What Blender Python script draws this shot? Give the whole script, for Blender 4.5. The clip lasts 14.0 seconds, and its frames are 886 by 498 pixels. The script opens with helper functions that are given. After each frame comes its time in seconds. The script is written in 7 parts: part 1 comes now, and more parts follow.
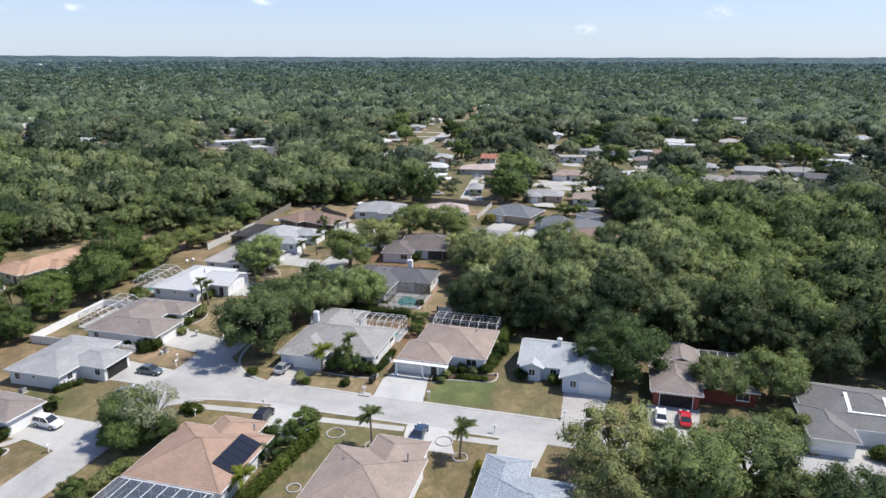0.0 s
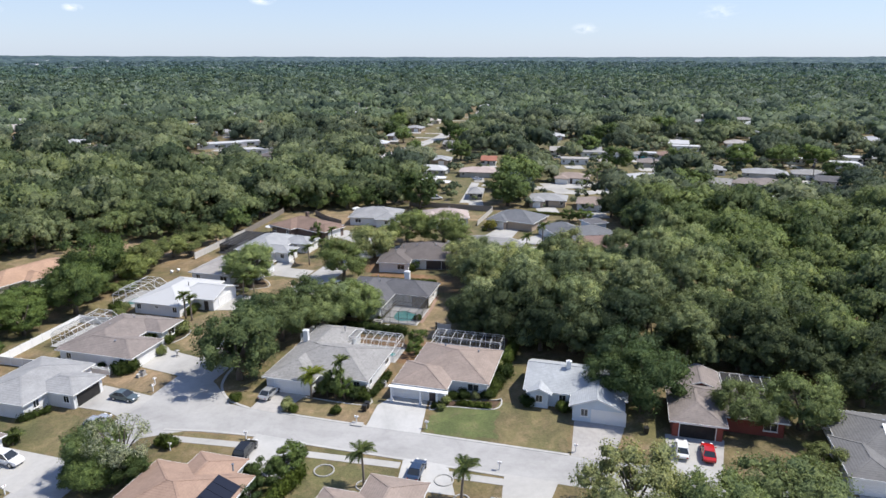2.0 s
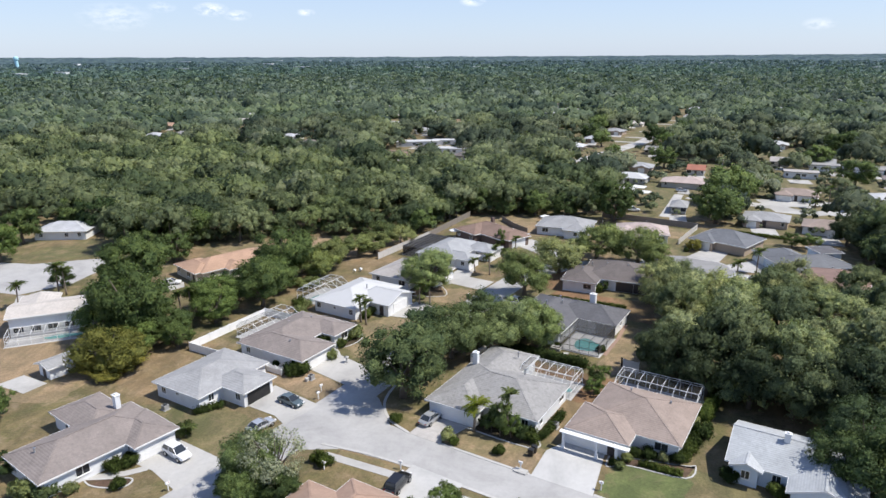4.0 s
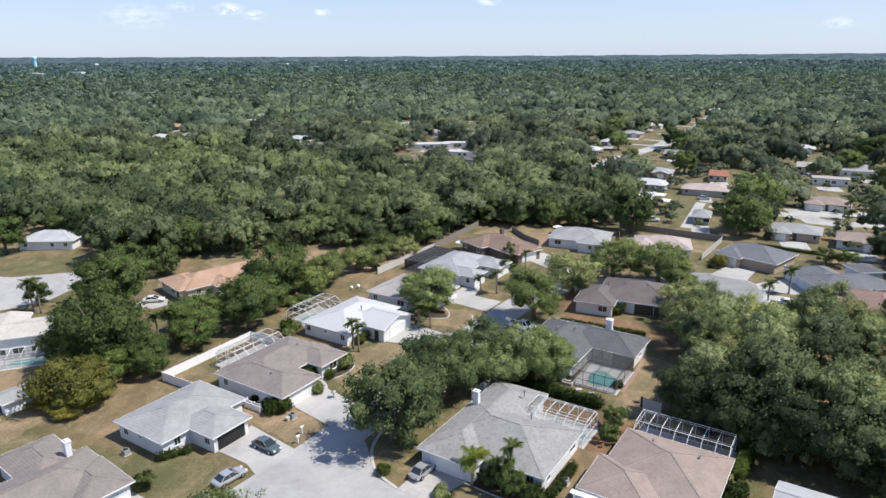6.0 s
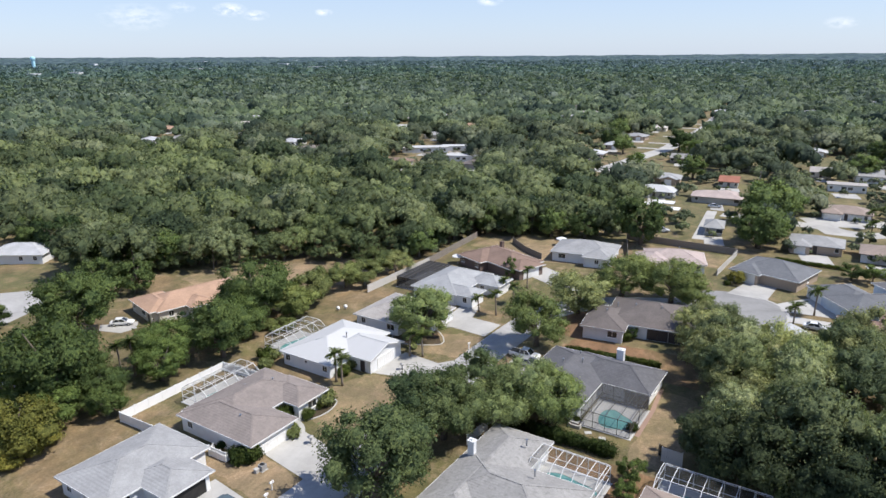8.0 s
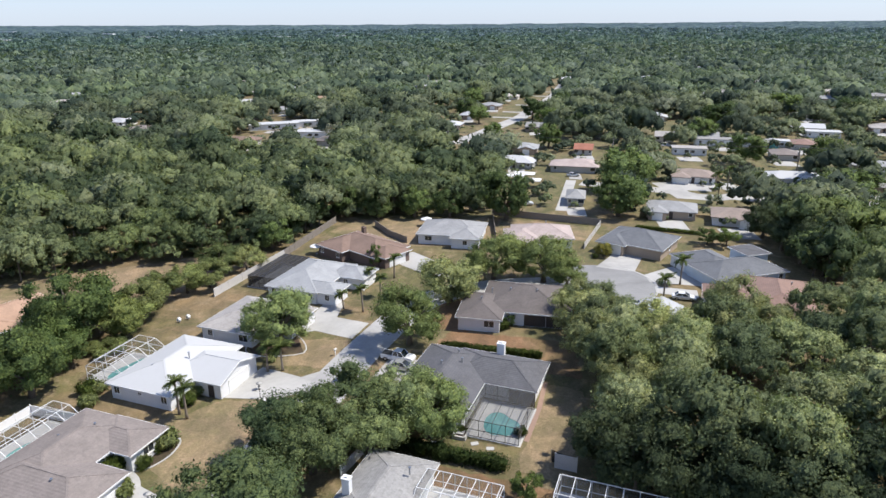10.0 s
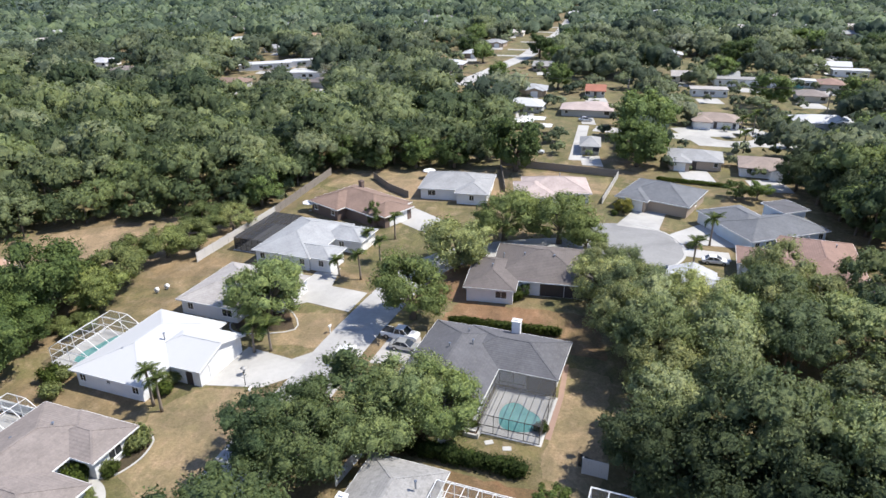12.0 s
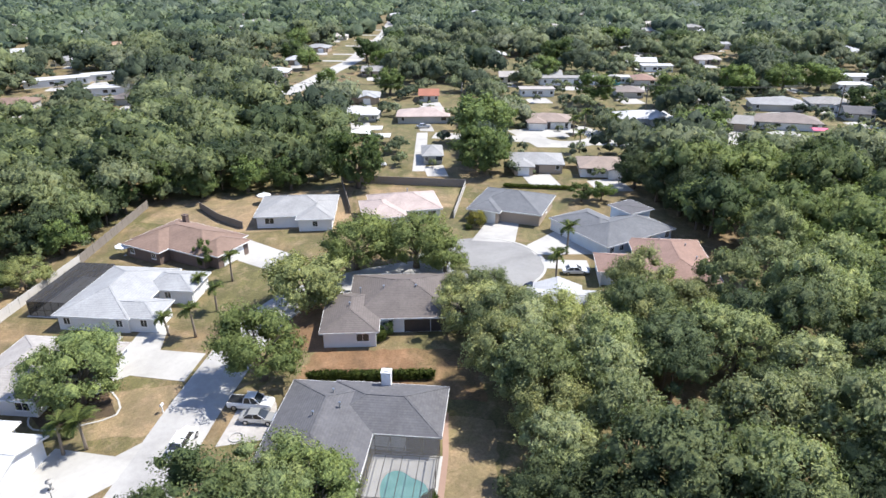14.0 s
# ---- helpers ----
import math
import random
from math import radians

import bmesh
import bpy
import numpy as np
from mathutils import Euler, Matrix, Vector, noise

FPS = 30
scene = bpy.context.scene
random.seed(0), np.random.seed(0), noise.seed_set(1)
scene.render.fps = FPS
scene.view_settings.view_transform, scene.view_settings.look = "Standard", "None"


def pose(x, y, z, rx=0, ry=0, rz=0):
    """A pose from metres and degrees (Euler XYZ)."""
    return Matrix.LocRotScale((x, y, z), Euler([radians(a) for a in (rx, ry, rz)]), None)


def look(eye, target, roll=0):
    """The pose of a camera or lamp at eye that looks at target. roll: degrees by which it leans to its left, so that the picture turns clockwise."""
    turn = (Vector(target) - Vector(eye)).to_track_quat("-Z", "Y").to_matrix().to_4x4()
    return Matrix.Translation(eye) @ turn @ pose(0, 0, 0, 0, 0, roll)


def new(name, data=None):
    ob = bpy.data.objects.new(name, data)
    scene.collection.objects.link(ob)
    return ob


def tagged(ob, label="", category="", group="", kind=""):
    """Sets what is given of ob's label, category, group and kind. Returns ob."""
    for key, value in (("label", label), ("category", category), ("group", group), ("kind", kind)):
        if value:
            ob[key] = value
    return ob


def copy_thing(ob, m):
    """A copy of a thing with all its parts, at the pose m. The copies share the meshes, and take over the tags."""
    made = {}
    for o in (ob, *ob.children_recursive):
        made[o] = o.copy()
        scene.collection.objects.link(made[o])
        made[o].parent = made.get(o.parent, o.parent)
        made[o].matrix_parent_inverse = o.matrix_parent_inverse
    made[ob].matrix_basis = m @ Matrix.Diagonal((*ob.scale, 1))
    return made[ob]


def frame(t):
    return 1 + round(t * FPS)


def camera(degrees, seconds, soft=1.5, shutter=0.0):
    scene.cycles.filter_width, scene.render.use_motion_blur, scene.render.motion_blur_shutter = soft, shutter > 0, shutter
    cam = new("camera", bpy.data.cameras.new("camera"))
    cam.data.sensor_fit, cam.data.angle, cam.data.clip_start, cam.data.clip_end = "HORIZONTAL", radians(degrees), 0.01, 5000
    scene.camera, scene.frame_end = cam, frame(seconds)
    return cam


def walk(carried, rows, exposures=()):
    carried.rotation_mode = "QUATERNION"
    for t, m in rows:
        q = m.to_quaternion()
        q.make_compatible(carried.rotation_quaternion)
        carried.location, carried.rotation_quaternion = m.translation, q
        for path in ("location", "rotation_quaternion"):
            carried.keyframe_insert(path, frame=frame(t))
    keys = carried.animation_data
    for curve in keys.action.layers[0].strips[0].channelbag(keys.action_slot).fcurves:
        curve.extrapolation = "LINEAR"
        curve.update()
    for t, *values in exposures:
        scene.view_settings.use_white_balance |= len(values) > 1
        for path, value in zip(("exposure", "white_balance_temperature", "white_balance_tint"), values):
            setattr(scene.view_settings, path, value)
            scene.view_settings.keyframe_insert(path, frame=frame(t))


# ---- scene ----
cam = camera(67.01, 14.0)
PATH = [
    (0, (4.198, -1.224, 53.851), (3.945, 46.754, 39.779), 0.14),
    (0.5, (4.047, 0.871, 53.664), (3.847, 48.859, 39.625), 0.19),
    (1, (4.097, 3.189, 53.716), (3.901, 51.163, 39.629), 0.12),
    (1.5, (4.033, 5.696, 53.654), (3.869, 53.675, 39.583), 0.17),
    (2, (4.106, 8.289, 53.658), (3.932, 56.261, 39.563), 0.08),
    (2.5, (4.117, 11.109, 53.636), (3.959, 59.079, 39.536), 0.07),
    (3, (4.064, 14.026, 53.644), (3.956, 61.996, 39.54), 0.03),
    (3.5, (4.005, 17.284, 53.602), (3.901, 65.25, 39.487), 0.09),
    (3.6, (3.925, 17.947, 53.595), (3.821, 65.913, 39.48), 0.02),
    (3.7, (3.846, 18.61, 53.588), (0.222, 66.439, 39.472), -0.06),
    (3.8, (3.766, 19.274, 53.581), (-4.748, 66.478, 39.465), -0.13),
    (3.9, (3.686, 19.937, 53.573), (-8.132, 66.425, 39.457), -0.2),
    (4, (3.606, 20.601, 53.566), (-10.383, 66.481, 39.45), -0.27),
    (4.2, (3.418, 22.027, 53.557), (-11.427, 67.632, 39.419), -0.24),
    (6.5, (1.855, 37.03, 53.725), (-13.242, 82.554, 39.593), -0.35),
    (7, (1.196, 40.226, 53.698), (-13.926, 85.746, 39.584), -0.4),
    (7.5, (0.339, 43.484, 53.73), (-14.758, 89.005, 39.592), -0.31),
    (8, (-0.509, 46.751, 53.746), (-15.613, 92.271, 39.61), -0.32),
    (8.5, (-1.449, 50.149, 53.708), (-16.538, 95.676, 39.579), -0.27),
    (8.6, (-1.555, 50.794, 53.728), (-16.644, 96.322, 39.603), -0.24),
    (8.7, (-1.66, 51.439, 53.747), (-16.341, 97.102, 39.626), -0.21),
    (8.8, (-1.766, 52.084, 53.767), (-13.633, 98.558, 39.649), -0.18),
    (8.9, (-1.871, 52.728, 53.786), (-10.711, 99.874, 39.673), -0.14),
    (9, (-1.977, 53.373, 53.805), (-8.692, 100.869, 39.696), -0.11),
    (9.1, (-2.202, 54.013, 53.799), (-7.963, 101.633, 39.688), -0.14),
    (9.2, (-2.428, 54.652, 53.792), (-7.482, 102.352, 39.679), -0.16),
    (11.3, (-5.475, 68.475, 52.311), (-10.288, 113.898, 31.973), -0.65),
    (11.5, (-5.734, 69.831, 52.301), (-10.534, 115.249, 31.95), -0.6),
    (12, (-6.244, 73.406, 52.306), (-11.065, 118.819, 31.948), -0.58),
    (12.2, (-6.235, 74.927, 52.275), (-10.881, 120.352, 31.903), -0.54),
    (12.3, (-6.231, 75.688, 52.259), (-10.586, 121.138, 31.881), -0.53),
    (12.4, (-6.226, 76.448, 52.244), (-9.651, 121.976, 31.859), -0.51),
    (12.5, (-6.222, 77.209, 52.228), (-7.788, 122.835, 31.837), -0.49),
    (12.6, (-6.459, 77.839, 52.255), (-4.633, 123.457, 31.866), -0.44),
    (12.7, (-6.696, 78.47, 52.282), (-2.424, 123.925, 31.895), -0.39),
    (12.8, (-6.933, 79.101, 52.309), (-1.385, 124.418, 31.924), -0.33),
    (12.9, (-7.17, 79.732, 52.337), (-0.812, 124.944, 31.953), -0.28),
    (13, (-7.408, 80.363, 52.364), (-0.587, 125.508, 31.983), -0.22),
    (13.5, (-7.899, 83.414, 52.374), (-1.011, 128.559, 32.016), -0.19),
    (14, (-8.231, 85.708, 52.361), (-1.293, 130.849, 32.011), -0.16),
]
walk(cam, [(t, look(eye, target, roll)) for t, eye, target, roll in PATH], [(0, 0.33), (9.2, 0.33), (11.3, 0.6), (12.5, 0.65), (13.2, 0.77), (14, 0.83)])

# ---- world and sun ----
world = bpy.data.worlds.new("world")
scene.world = world
world.use_nodes = True
SUN_EL, SUN_AZ = 57.0, 80.0  # azimuth clockwise from +y
wt = world.node_tree
wbg = wt.nodes["Background"]
sky = wt.nodes.new("ShaderNodeTexSky")
sky.sky_type = "NISHITA"
sky.sun_disc = False
sky.sun_elevation, sky.sun_rotation = radians(SUN_EL), radians(SUN_AZ)
sky.altitude, sky.air_density, sky.dust_density, sky.ozone_density = 50, 1.0, 0.25, 1.6
wbg.inputs[1].default_value = 0.1
tint = wt.nodes.new("ShaderNodeMix")
tint.data_type, tint.blend_type = "RGBA", "MULTIPLY"
tint.inputs[0].default_value = 1.0
tint.inputs[7].default_value = (0.8, 0.91, 1.2, 1)
wt.links.new(sky.outputs[0], tint.inputs[6])
haze = wt.nodes.new("ShaderNodeMix")
haze.data_type = "RGBA"
up = wt.nodes.new("ShaderNodeTexCoord")
height = wt.nodes.new("ShaderNodeSeparateXYZ")
wt.links.new(up.outputs["Generated"], height.inputs[0])
fade = wt.nodes.new("ShaderNodeMapRange")
fade.inputs["From Max"].default_value, fade.inputs["To Min"].default_value, fade.inputs["To Max"].default_value = 0.7, 0.6, 0.1
wt.links.new(height.outputs["Z"], fade.inputs["Value"])
wt.links.new(fade.outputs[0], haze.inputs[0])
haze.inputs[7].default_value = (5.4, 6.35, 8.0, 1)
wt.links.new(tint.outputs[2], haze.inputs[6])
puff = wt.nodes.new("ShaderNodeTexNoise")
puff.inputs["Scale"].default_value, puff.inputs["Detail"].default_value, puff.inputs["Roughness"].default_value = 70.0, 5.0, 0.6
flat = wt.nodes.new("ShaderNodeMapping")
flat.inputs["Scale"].default_value = (1.0, 1.0, 2.2)
wt.links.new(up.outputs["Generated"], flat.inputs[0])
wt.links.new(flat.outputs[0], puff.inputs["Vector"])
shape = None
for dx, dy, dz, wide, dense in ((-0.573, 0.8175, 0.056, 0.026, 0.9), (-0.545, 0.8368, 0.049, 0.02, 0.8), (-0.466, 0.883, 0.0535, 0.014, 0.85), (-0.249, 0.966, 0.068, 0.02, 0.9), (0.194, 0.98, 0.032, 0.022, 0.45), (-0.665, 0.7455, 0.0455, 0.05, 0.4), (0.36, 0.93, 0.052, 0.03, 0.35), (-0.62, 0.78, 0.058, 0.02, 0.5), (0.7, 0.7, 0.12, 0.1, 0.6), (0.3, -0.9, 0.2, 0.15, 0.6), (-0.9, -0.2, 0.25, 0.15, 0.6)):
    off = wt.nodes.new("ShaderNodeVectorMath")
    off.operation = "SUBTRACT"
    off.inputs[1].default_value = (dx, dy, dz)
    wt.links.new(up.outputs["Generated"], off.inputs[0])
    squash = wt.nodes.new("ShaderNodeVectorMath")
    squash.operation = "MULTIPLY"
    squash.inputs[1].default_value = (1, 1, 2.6)
    wt.links.new(off.outputs[0], squash.inputs[0])
    far_off = wt.nodes.new("ShaderNodeVectorMath")
    far_off.operation = "LENGTH"
    wt.links.new(squash.outputs[0], far_off.inputs[0])
    body = wt.nodes.new("ShaderNodeMapRange")
    body.inputs["From Min"].default_value, body.inputs["From Max"].default_value, body.inputs["To Min"].default_value, body.inputs["To Max"].default_value = 0.0, wide, dense, 0.0
    wt.links.new(far_off.outputs["Value"], body.inputs["Value"])
    if shape is None:
        shape = body.outputs[0]
    else:
        both = wt.nodes.new("ShaderNodeMath")
        both.operation = "MAXIMUM"
        wt.links.new(shape, both.inputs[0])
        wt.links.new(body.outputs[0], both.inputs[1])
        shape = both.outputs[0]
wisp = wt.nodes.new("ShaderNodeMapRange")
wisp.inputs["From Min"].default_value, wisp.inputs["From Max"].default_value = 0.4, 0.62
wt.links.new(puff.outputs["Fac"], wisp.inputs["Value"])
thin = wt.nodes.new("ShaderNodeMath")
thin.operation = "MULTIPLY"
wt.links.new(shape, thin.inputs[0])
wt.links.new(wisp.outputs[0], thin.inputs[1])
cloud = wt.nodes.new("ShaderNodeMix")
cloud.data_type = "RGBA"
cloud.inputs[7].default_value = (10.0, 10.2, 10.6, 1)
wt.links.new(thin.outputs[0], cloud.inputs[0])
wt.links.new(haze.outputs[2], cloud.inputs[6])
wt.links.new(cloud.outputs[2], wbg.inputs[0])

sun_data = bpy.data.lights.new("sun", "SUN")
sun_data.energy, sun_data.angle, sun_data.color = 4.4, radians(0.53), (1.0, 0.95, 0.87)
sun = new("sun", sun_data)
to_sun = Vector((math.sin(radians(SUN_AZ)) * math.cos(radians(SUN_EL)), math.cos(radians(SUN_AZ)) * math.cos(radians(SUN_EL)), math.sin(radians(SUN_EL))))
sun.matrix_world = look(tuple(to_sun * 300), (0, 0, 0))


# ---- materials ----
def material(name, colour, rough=0.85, metal=0.0):
    m = bpy.data.materials.new(name)
    m.use_nodes = True
    b = m.node_tree.nodes["Principled BSDF"]
    b.inputs["Base Color"].default_value = (*colour, 1)
    b.inputs["Roughness"].default_value = rough
    b.inputs["Metallic"].default_value = metal
    return m


def node(m, kind, **values):
    n = m.node_tree.nodes.new(kind)
    for key, value in values.items():
        n.inputs[key].default_value = value
    return n


def link(m, a, b):
    m.node_tree.links.new(a, b)


def ramp(m, fac, stops):
    n = m.node_tree.nodes.new("ShaderNodeValToRGB")
    e = n.color_ramp.elements
    while len(e) < len(stops):
        e.new(0.5)
    for el, (p, c) in zip(e, stops):
        el.position, el.color = p, (*c, 1)
    link(m, fac, n.inputs[0])
    return n.outputs[0]


def mixed(m, fac, a, b, mode="MIX"):
    n = m.node_tree.nodes.new("ShaderNodeMix")
    n.data_type, n.blend_type = "RGBA", mode
    for socket, value in ((n.inputs[0], fac), (n.inputs[6], a), (n.inputs[7], b)):
        if isinstance(value, (int, float)):
            socket.default_value = value
        elif isinstance(value, tuple):
            socket.default_value = (*value, 1)
        else:
            link(m, value, socket)
    return n.outputs[2]


def where(m, scale=(1, 1, 1), kind="Object"):
    tc = m.node_tree.nodes.new("ShaderNodeTexCoord")
    mp = m.node_tree.nodes.new("ShaderNodeMapping")
    mp.inputs["Scale"].default_value = scale
    link(m, tc.outputs[kind], mp.inputs[0])
    return mp.outputs[0]


def noise_of(m, vec, scale, detail=4.0, rough=0.6, distortion=0.0):
    n = node(m, "ShaderNodeTexNoise", Scale=scale, Detail=detail, Roughness=rough, Distortion=distortion)
    link(m, vec, n.inputs["Vector"])
    return n.outputs[0]


def bump(m, height, strength=0.3, distance=0.05):
    b = node(m, "ShaderNodeBump", Strength=strength, Distance=distance)
    link(m, height, b.inputs["Height"])
    link(m, b.outputs[0], m.node_tree.nodes["Principled BSDF"].inputs["Normal"])


def base(m, socket):
    link(m, socket, m.node_tree.nodes["Principled BSDF"].inputs["Base Color"])


def scaled(c, k):
    return tuple(min(1.0, v * k) for v in c)


def shingle(name, colour, streak=0.35, stain=(0.1, 0.1, 0.095), patchy=0.0):
    """Asphalt shingle: tab courses, granule speckle, weather streaks down the slope, algae stains."""
    m = material(name, colour, 0.93)
    p = where(m)
    tabs = node(m, "ShaderNodeTexVoronoi", Scale=3.2)
    link(m, p, tabs.inputs["Vector"])
    grain = noise_of(m, p, 9.0, 3, 0.7)
    broad = noise_of(m, p, 0.32, 5, 0.65, 0.4)
    streaks = noise_of(m, where(m, (1.6, 1.6, 0.25)), 1.1, 4, 0.6)
    c = ramp(m, grain, ((0.3, scaled(colour, 0.84)), (0.55, colour), (0.8, scaled(colour, 1.12))))
    tone = m.node_tree.nodes.new("ShaderNodeSeparateColor")
    link(m, tabs.outputs["Color"], tone.inputs[0])
    c = mixed(m, 1.0, c, ramp(m, tone.outputs[0], ((0.0, (0.93, 0.93, 0.93)), (1.0, (1.05, 1.05, 1.05)))), "MULTIPLY")
    lift = ramp(m, broad, ((0.35, (0.86, 0.86, 0.86)), (0.65, (1.06, 1.06, 1.06))))
    c = mixed(m, 1.0, c, lift, "MULTIPLY")
    s = ramp(m, streaks, ((0.5, (0, 0, 0)), (0.75, (streak, streak, streak))))
    c = mixed(m, s, c, stain)
    if patchy:
        spots = ramp(m, noise_of(m, p, 4.2, 3, 0.6), ((0.4, scaled(colour, 0.55)), (0.5, colour), (0.62, scaled(colour, 1.4))))
        c = mixed(m, patchy, c, spots)
    base(m, c)
    courses = node(m, "ShaderNodeTexWave", Scale=2.6, Distortion=0.6)
    courses.bands_direction = "Z"
    link(m, p, courses.inputs["Vector"])
    bump(m, courses.outputs["Fac"], 0.35, 0.04)
    return m


def rough_paint(name, colour, dirt=0.25, rough=0.8, tint=(0.35, 0.31, 0.25)):
    m = material(name, colour, rough)
    p = where(m)
    low = noise_of(m, p, 0.6, 5, 0.65)
    fine = noise_of(m, p, 14.0, 3)
    f = ramp(m, low, ((0.45, (0, 0, 0)), (0.8, (dirt, dirt, dirt))))
    base(m, mixed(m, f, mixed(m, 0.12, colour, fine, "SOFT_LIGHT"), tint))
    bump(m, fine, 0.2, 0.01)
    return m


def concrete(name, colour, stain=0.3):
    m = material(name, colour, 0.88)
    p = where(m)
    big = noise_of(m, p, 0.11, 6, 0.65, 0.5)
    mid = noise_of(m, p, 1.3, 5, 0.65)
    fine = noise_of(m, p, 16.0, 3)
    c = ramp(m, big, ((0.3, scaled(colour, 0.74)), (0.5, scaled(colour, 0.96)), (0.7, scaled(colour, 1.1))))
    s = ramp(m, mid, ((0.44, (0, 0, 0)), (0.75, (stain * 1.5, stain * 1.5, stain * 1.5))))
    c = mixed(m, s, c, scaled(colour, 0.5))
    c = mixed(m, 0.25, c, ramp(m, fine, ((0.2, (0.25, 0.25, 0.25)), (0.8, (0.75, 0.75, 0.75)))), "SOFT_LIGHT")
    base(m, c)
    bump(m, fine, 0.25, 0.01)
    return m


def soil(name, dry, green, bare, amount=0.5):
    """Patchy lawn: straw-dry grass, greener drifts, bare sandy spots, mown tufts."""
    m = material(name, dry, 0.95)
    p = where(m)
    big = noise_of(m, p, 0.05, 6, 0.66, 0.9)
    mid = noise_of(m, p, 0.3, 7, 0.74, 0.4)
    fine = noise_of(m, p, 2.6, 8, 0.85)
    f = ramp(m, big, ((0.6 - amount * 0.4, (0, 0, 0)), (0.8 - amount * 0.4, (1, 1, 1))))
    c = mixed(m, f, dry, green)
    g = ramp(m, mid, ((0.5, (0, 0, 0)), (0.68, (0.9, 0.9, 0.9))))
    c = mixed(m, g, c, bare)
    d = ramp(m, noise_of(m, where(m, (1.3, 0.8, 1)), 0.17, 6, 0.7, 0.6), ((0.42, (0.72, 0.74, 0.72)), (0.62, (1.12, 1.1, 1.08))))
    c = mixed(m, 1.0, c, d, "MULTIPLY")
    h = ramp(m, fine, ((0.3, (0.2, 0.2, 0.2)), (0.7, (0.8, 0.8, 0.8))))
    base(m, mixed(m, 0.9, c, h, "SOFT_LIGHT"))
    bump(m, fine, 0.7, 0.1)
    return m


def foliage(name, dark, light, per="object"):
    """Leaves: hue per tree, value per leaf spray, light coming through thin blades."""
    m = bpy.data.materials.new(name)
    m.use_nodes = True
    nt = m.node_tree
    b = nt.nodes["Principled BSDF"]
    b.inputs["Roughness"].default_value = 0.6
    b.inputs["Specular IOR Level"].default_value = 0.12
    geo = nt.nodes.new("ShaderNodeNewGeometry")
    if per == "object":
        info = nt.nodes.new("ShaderNodeObjectInfo")
        tone = info.outputs["Random"]
        p = where(m)
    else:
        p = where(m)
        own = nt.nodes.new("ShaderNodeAttribute")
        own.attribute_name = "tone"
        tone = own.outputs["Fac"]
    hue = ramp(m, tone, ((0.0, (dark[0] * 0.56, dark[1] * 0.64, dark[2] * 0.72)), (0.3, scaled(dark, 0.92)), (0.6, scaled(light, 0.86)), (0.82, (light[0] * 1.02, light[1] * 1.04, light[2] * 0.9)), (1.0, (light[0] * 1.2, light[1] * 1.14, light[2] * 1.28))))
    if per != "object":
        drift = ramp(m, noise_of(m, p, 0.018, 3, 0.5), ((0.5, (0, 0, 0)), (0.72, (0.55, 0.55, 0.55))))
        hue = mixed(m, drift, hue, (light[0] * 1.02, light[1] * 1.08, light[2] * 0.8))
    leafy = ramp(m, geo.outputs["Random Per Island"], ((0.0, (0.7, 0.74, 0.74)), (0.5, (0.97, 1.0, 0.97)), (1.0, (1.22, 1.2, 1.04))))
    c = mixed(m, 1.0, hue, leafy, "MULTIPLY")
    patch = ramp(m, noise_of(m, p, 0.5, 4, 0.6), ((0.35, (0.75, 0.8, 0.8)), (0.7, (1.15, 1.1, 1.0))))
    c = mixed(m, 1.0, c, patch, "MULTIPLY")
    blades = noise_of(m, p, 3.6, 5, 0.8)
    c = mixed(m, 1.0, c, ramp(m, blades, ((0.36, (0.5, 0.55, 0.55)), (0.52, (0.98, 1.0, 0.98)), (0.66, (1.3, 1.27, 1.08)))), "MULTIPLY")
    base(m, c)
    bump(m, blades, 0.8, 0.35)
    tr = nt.nodes.new("ShaderNodeBsdfTranslucent")
    link(m, mixed(m, 1.0, c, (1.1, 1.18, 0.85), "MULTIPLY"), tr.inputs[0])
    mx = nt.nodes.new("ShaderNodeMixShader")
    mx.inputs[0].default_value = 0.3
    link(m, b.outputs[0], mx.inputs[1])
    link(m, tr.outputs[0], mx.inputs[2])
    link(m, mx.outputs[0], nt.nodes["Material Output"].inputs[0])
    return m


def screen_mesh(name, colour, cover):
    m = material(name, colour, 0.7)
    nt = m.node_tree
    t = nt.nodes.new("ShaderNodeBsdfTransparent")
    mx = nt.nodes.new("ShaderNodeMixShader")
    mx.inputs[0].default_value = cover
    link(m, t.outputs[0], mx.inputs[1])
    link(m, nt.nodes["Principled BSDF"].outputs[0], mx.inputs[2])
    link(m, mx.outputs[0], nt.nodes["Material Output"].inputs[0])
    return m


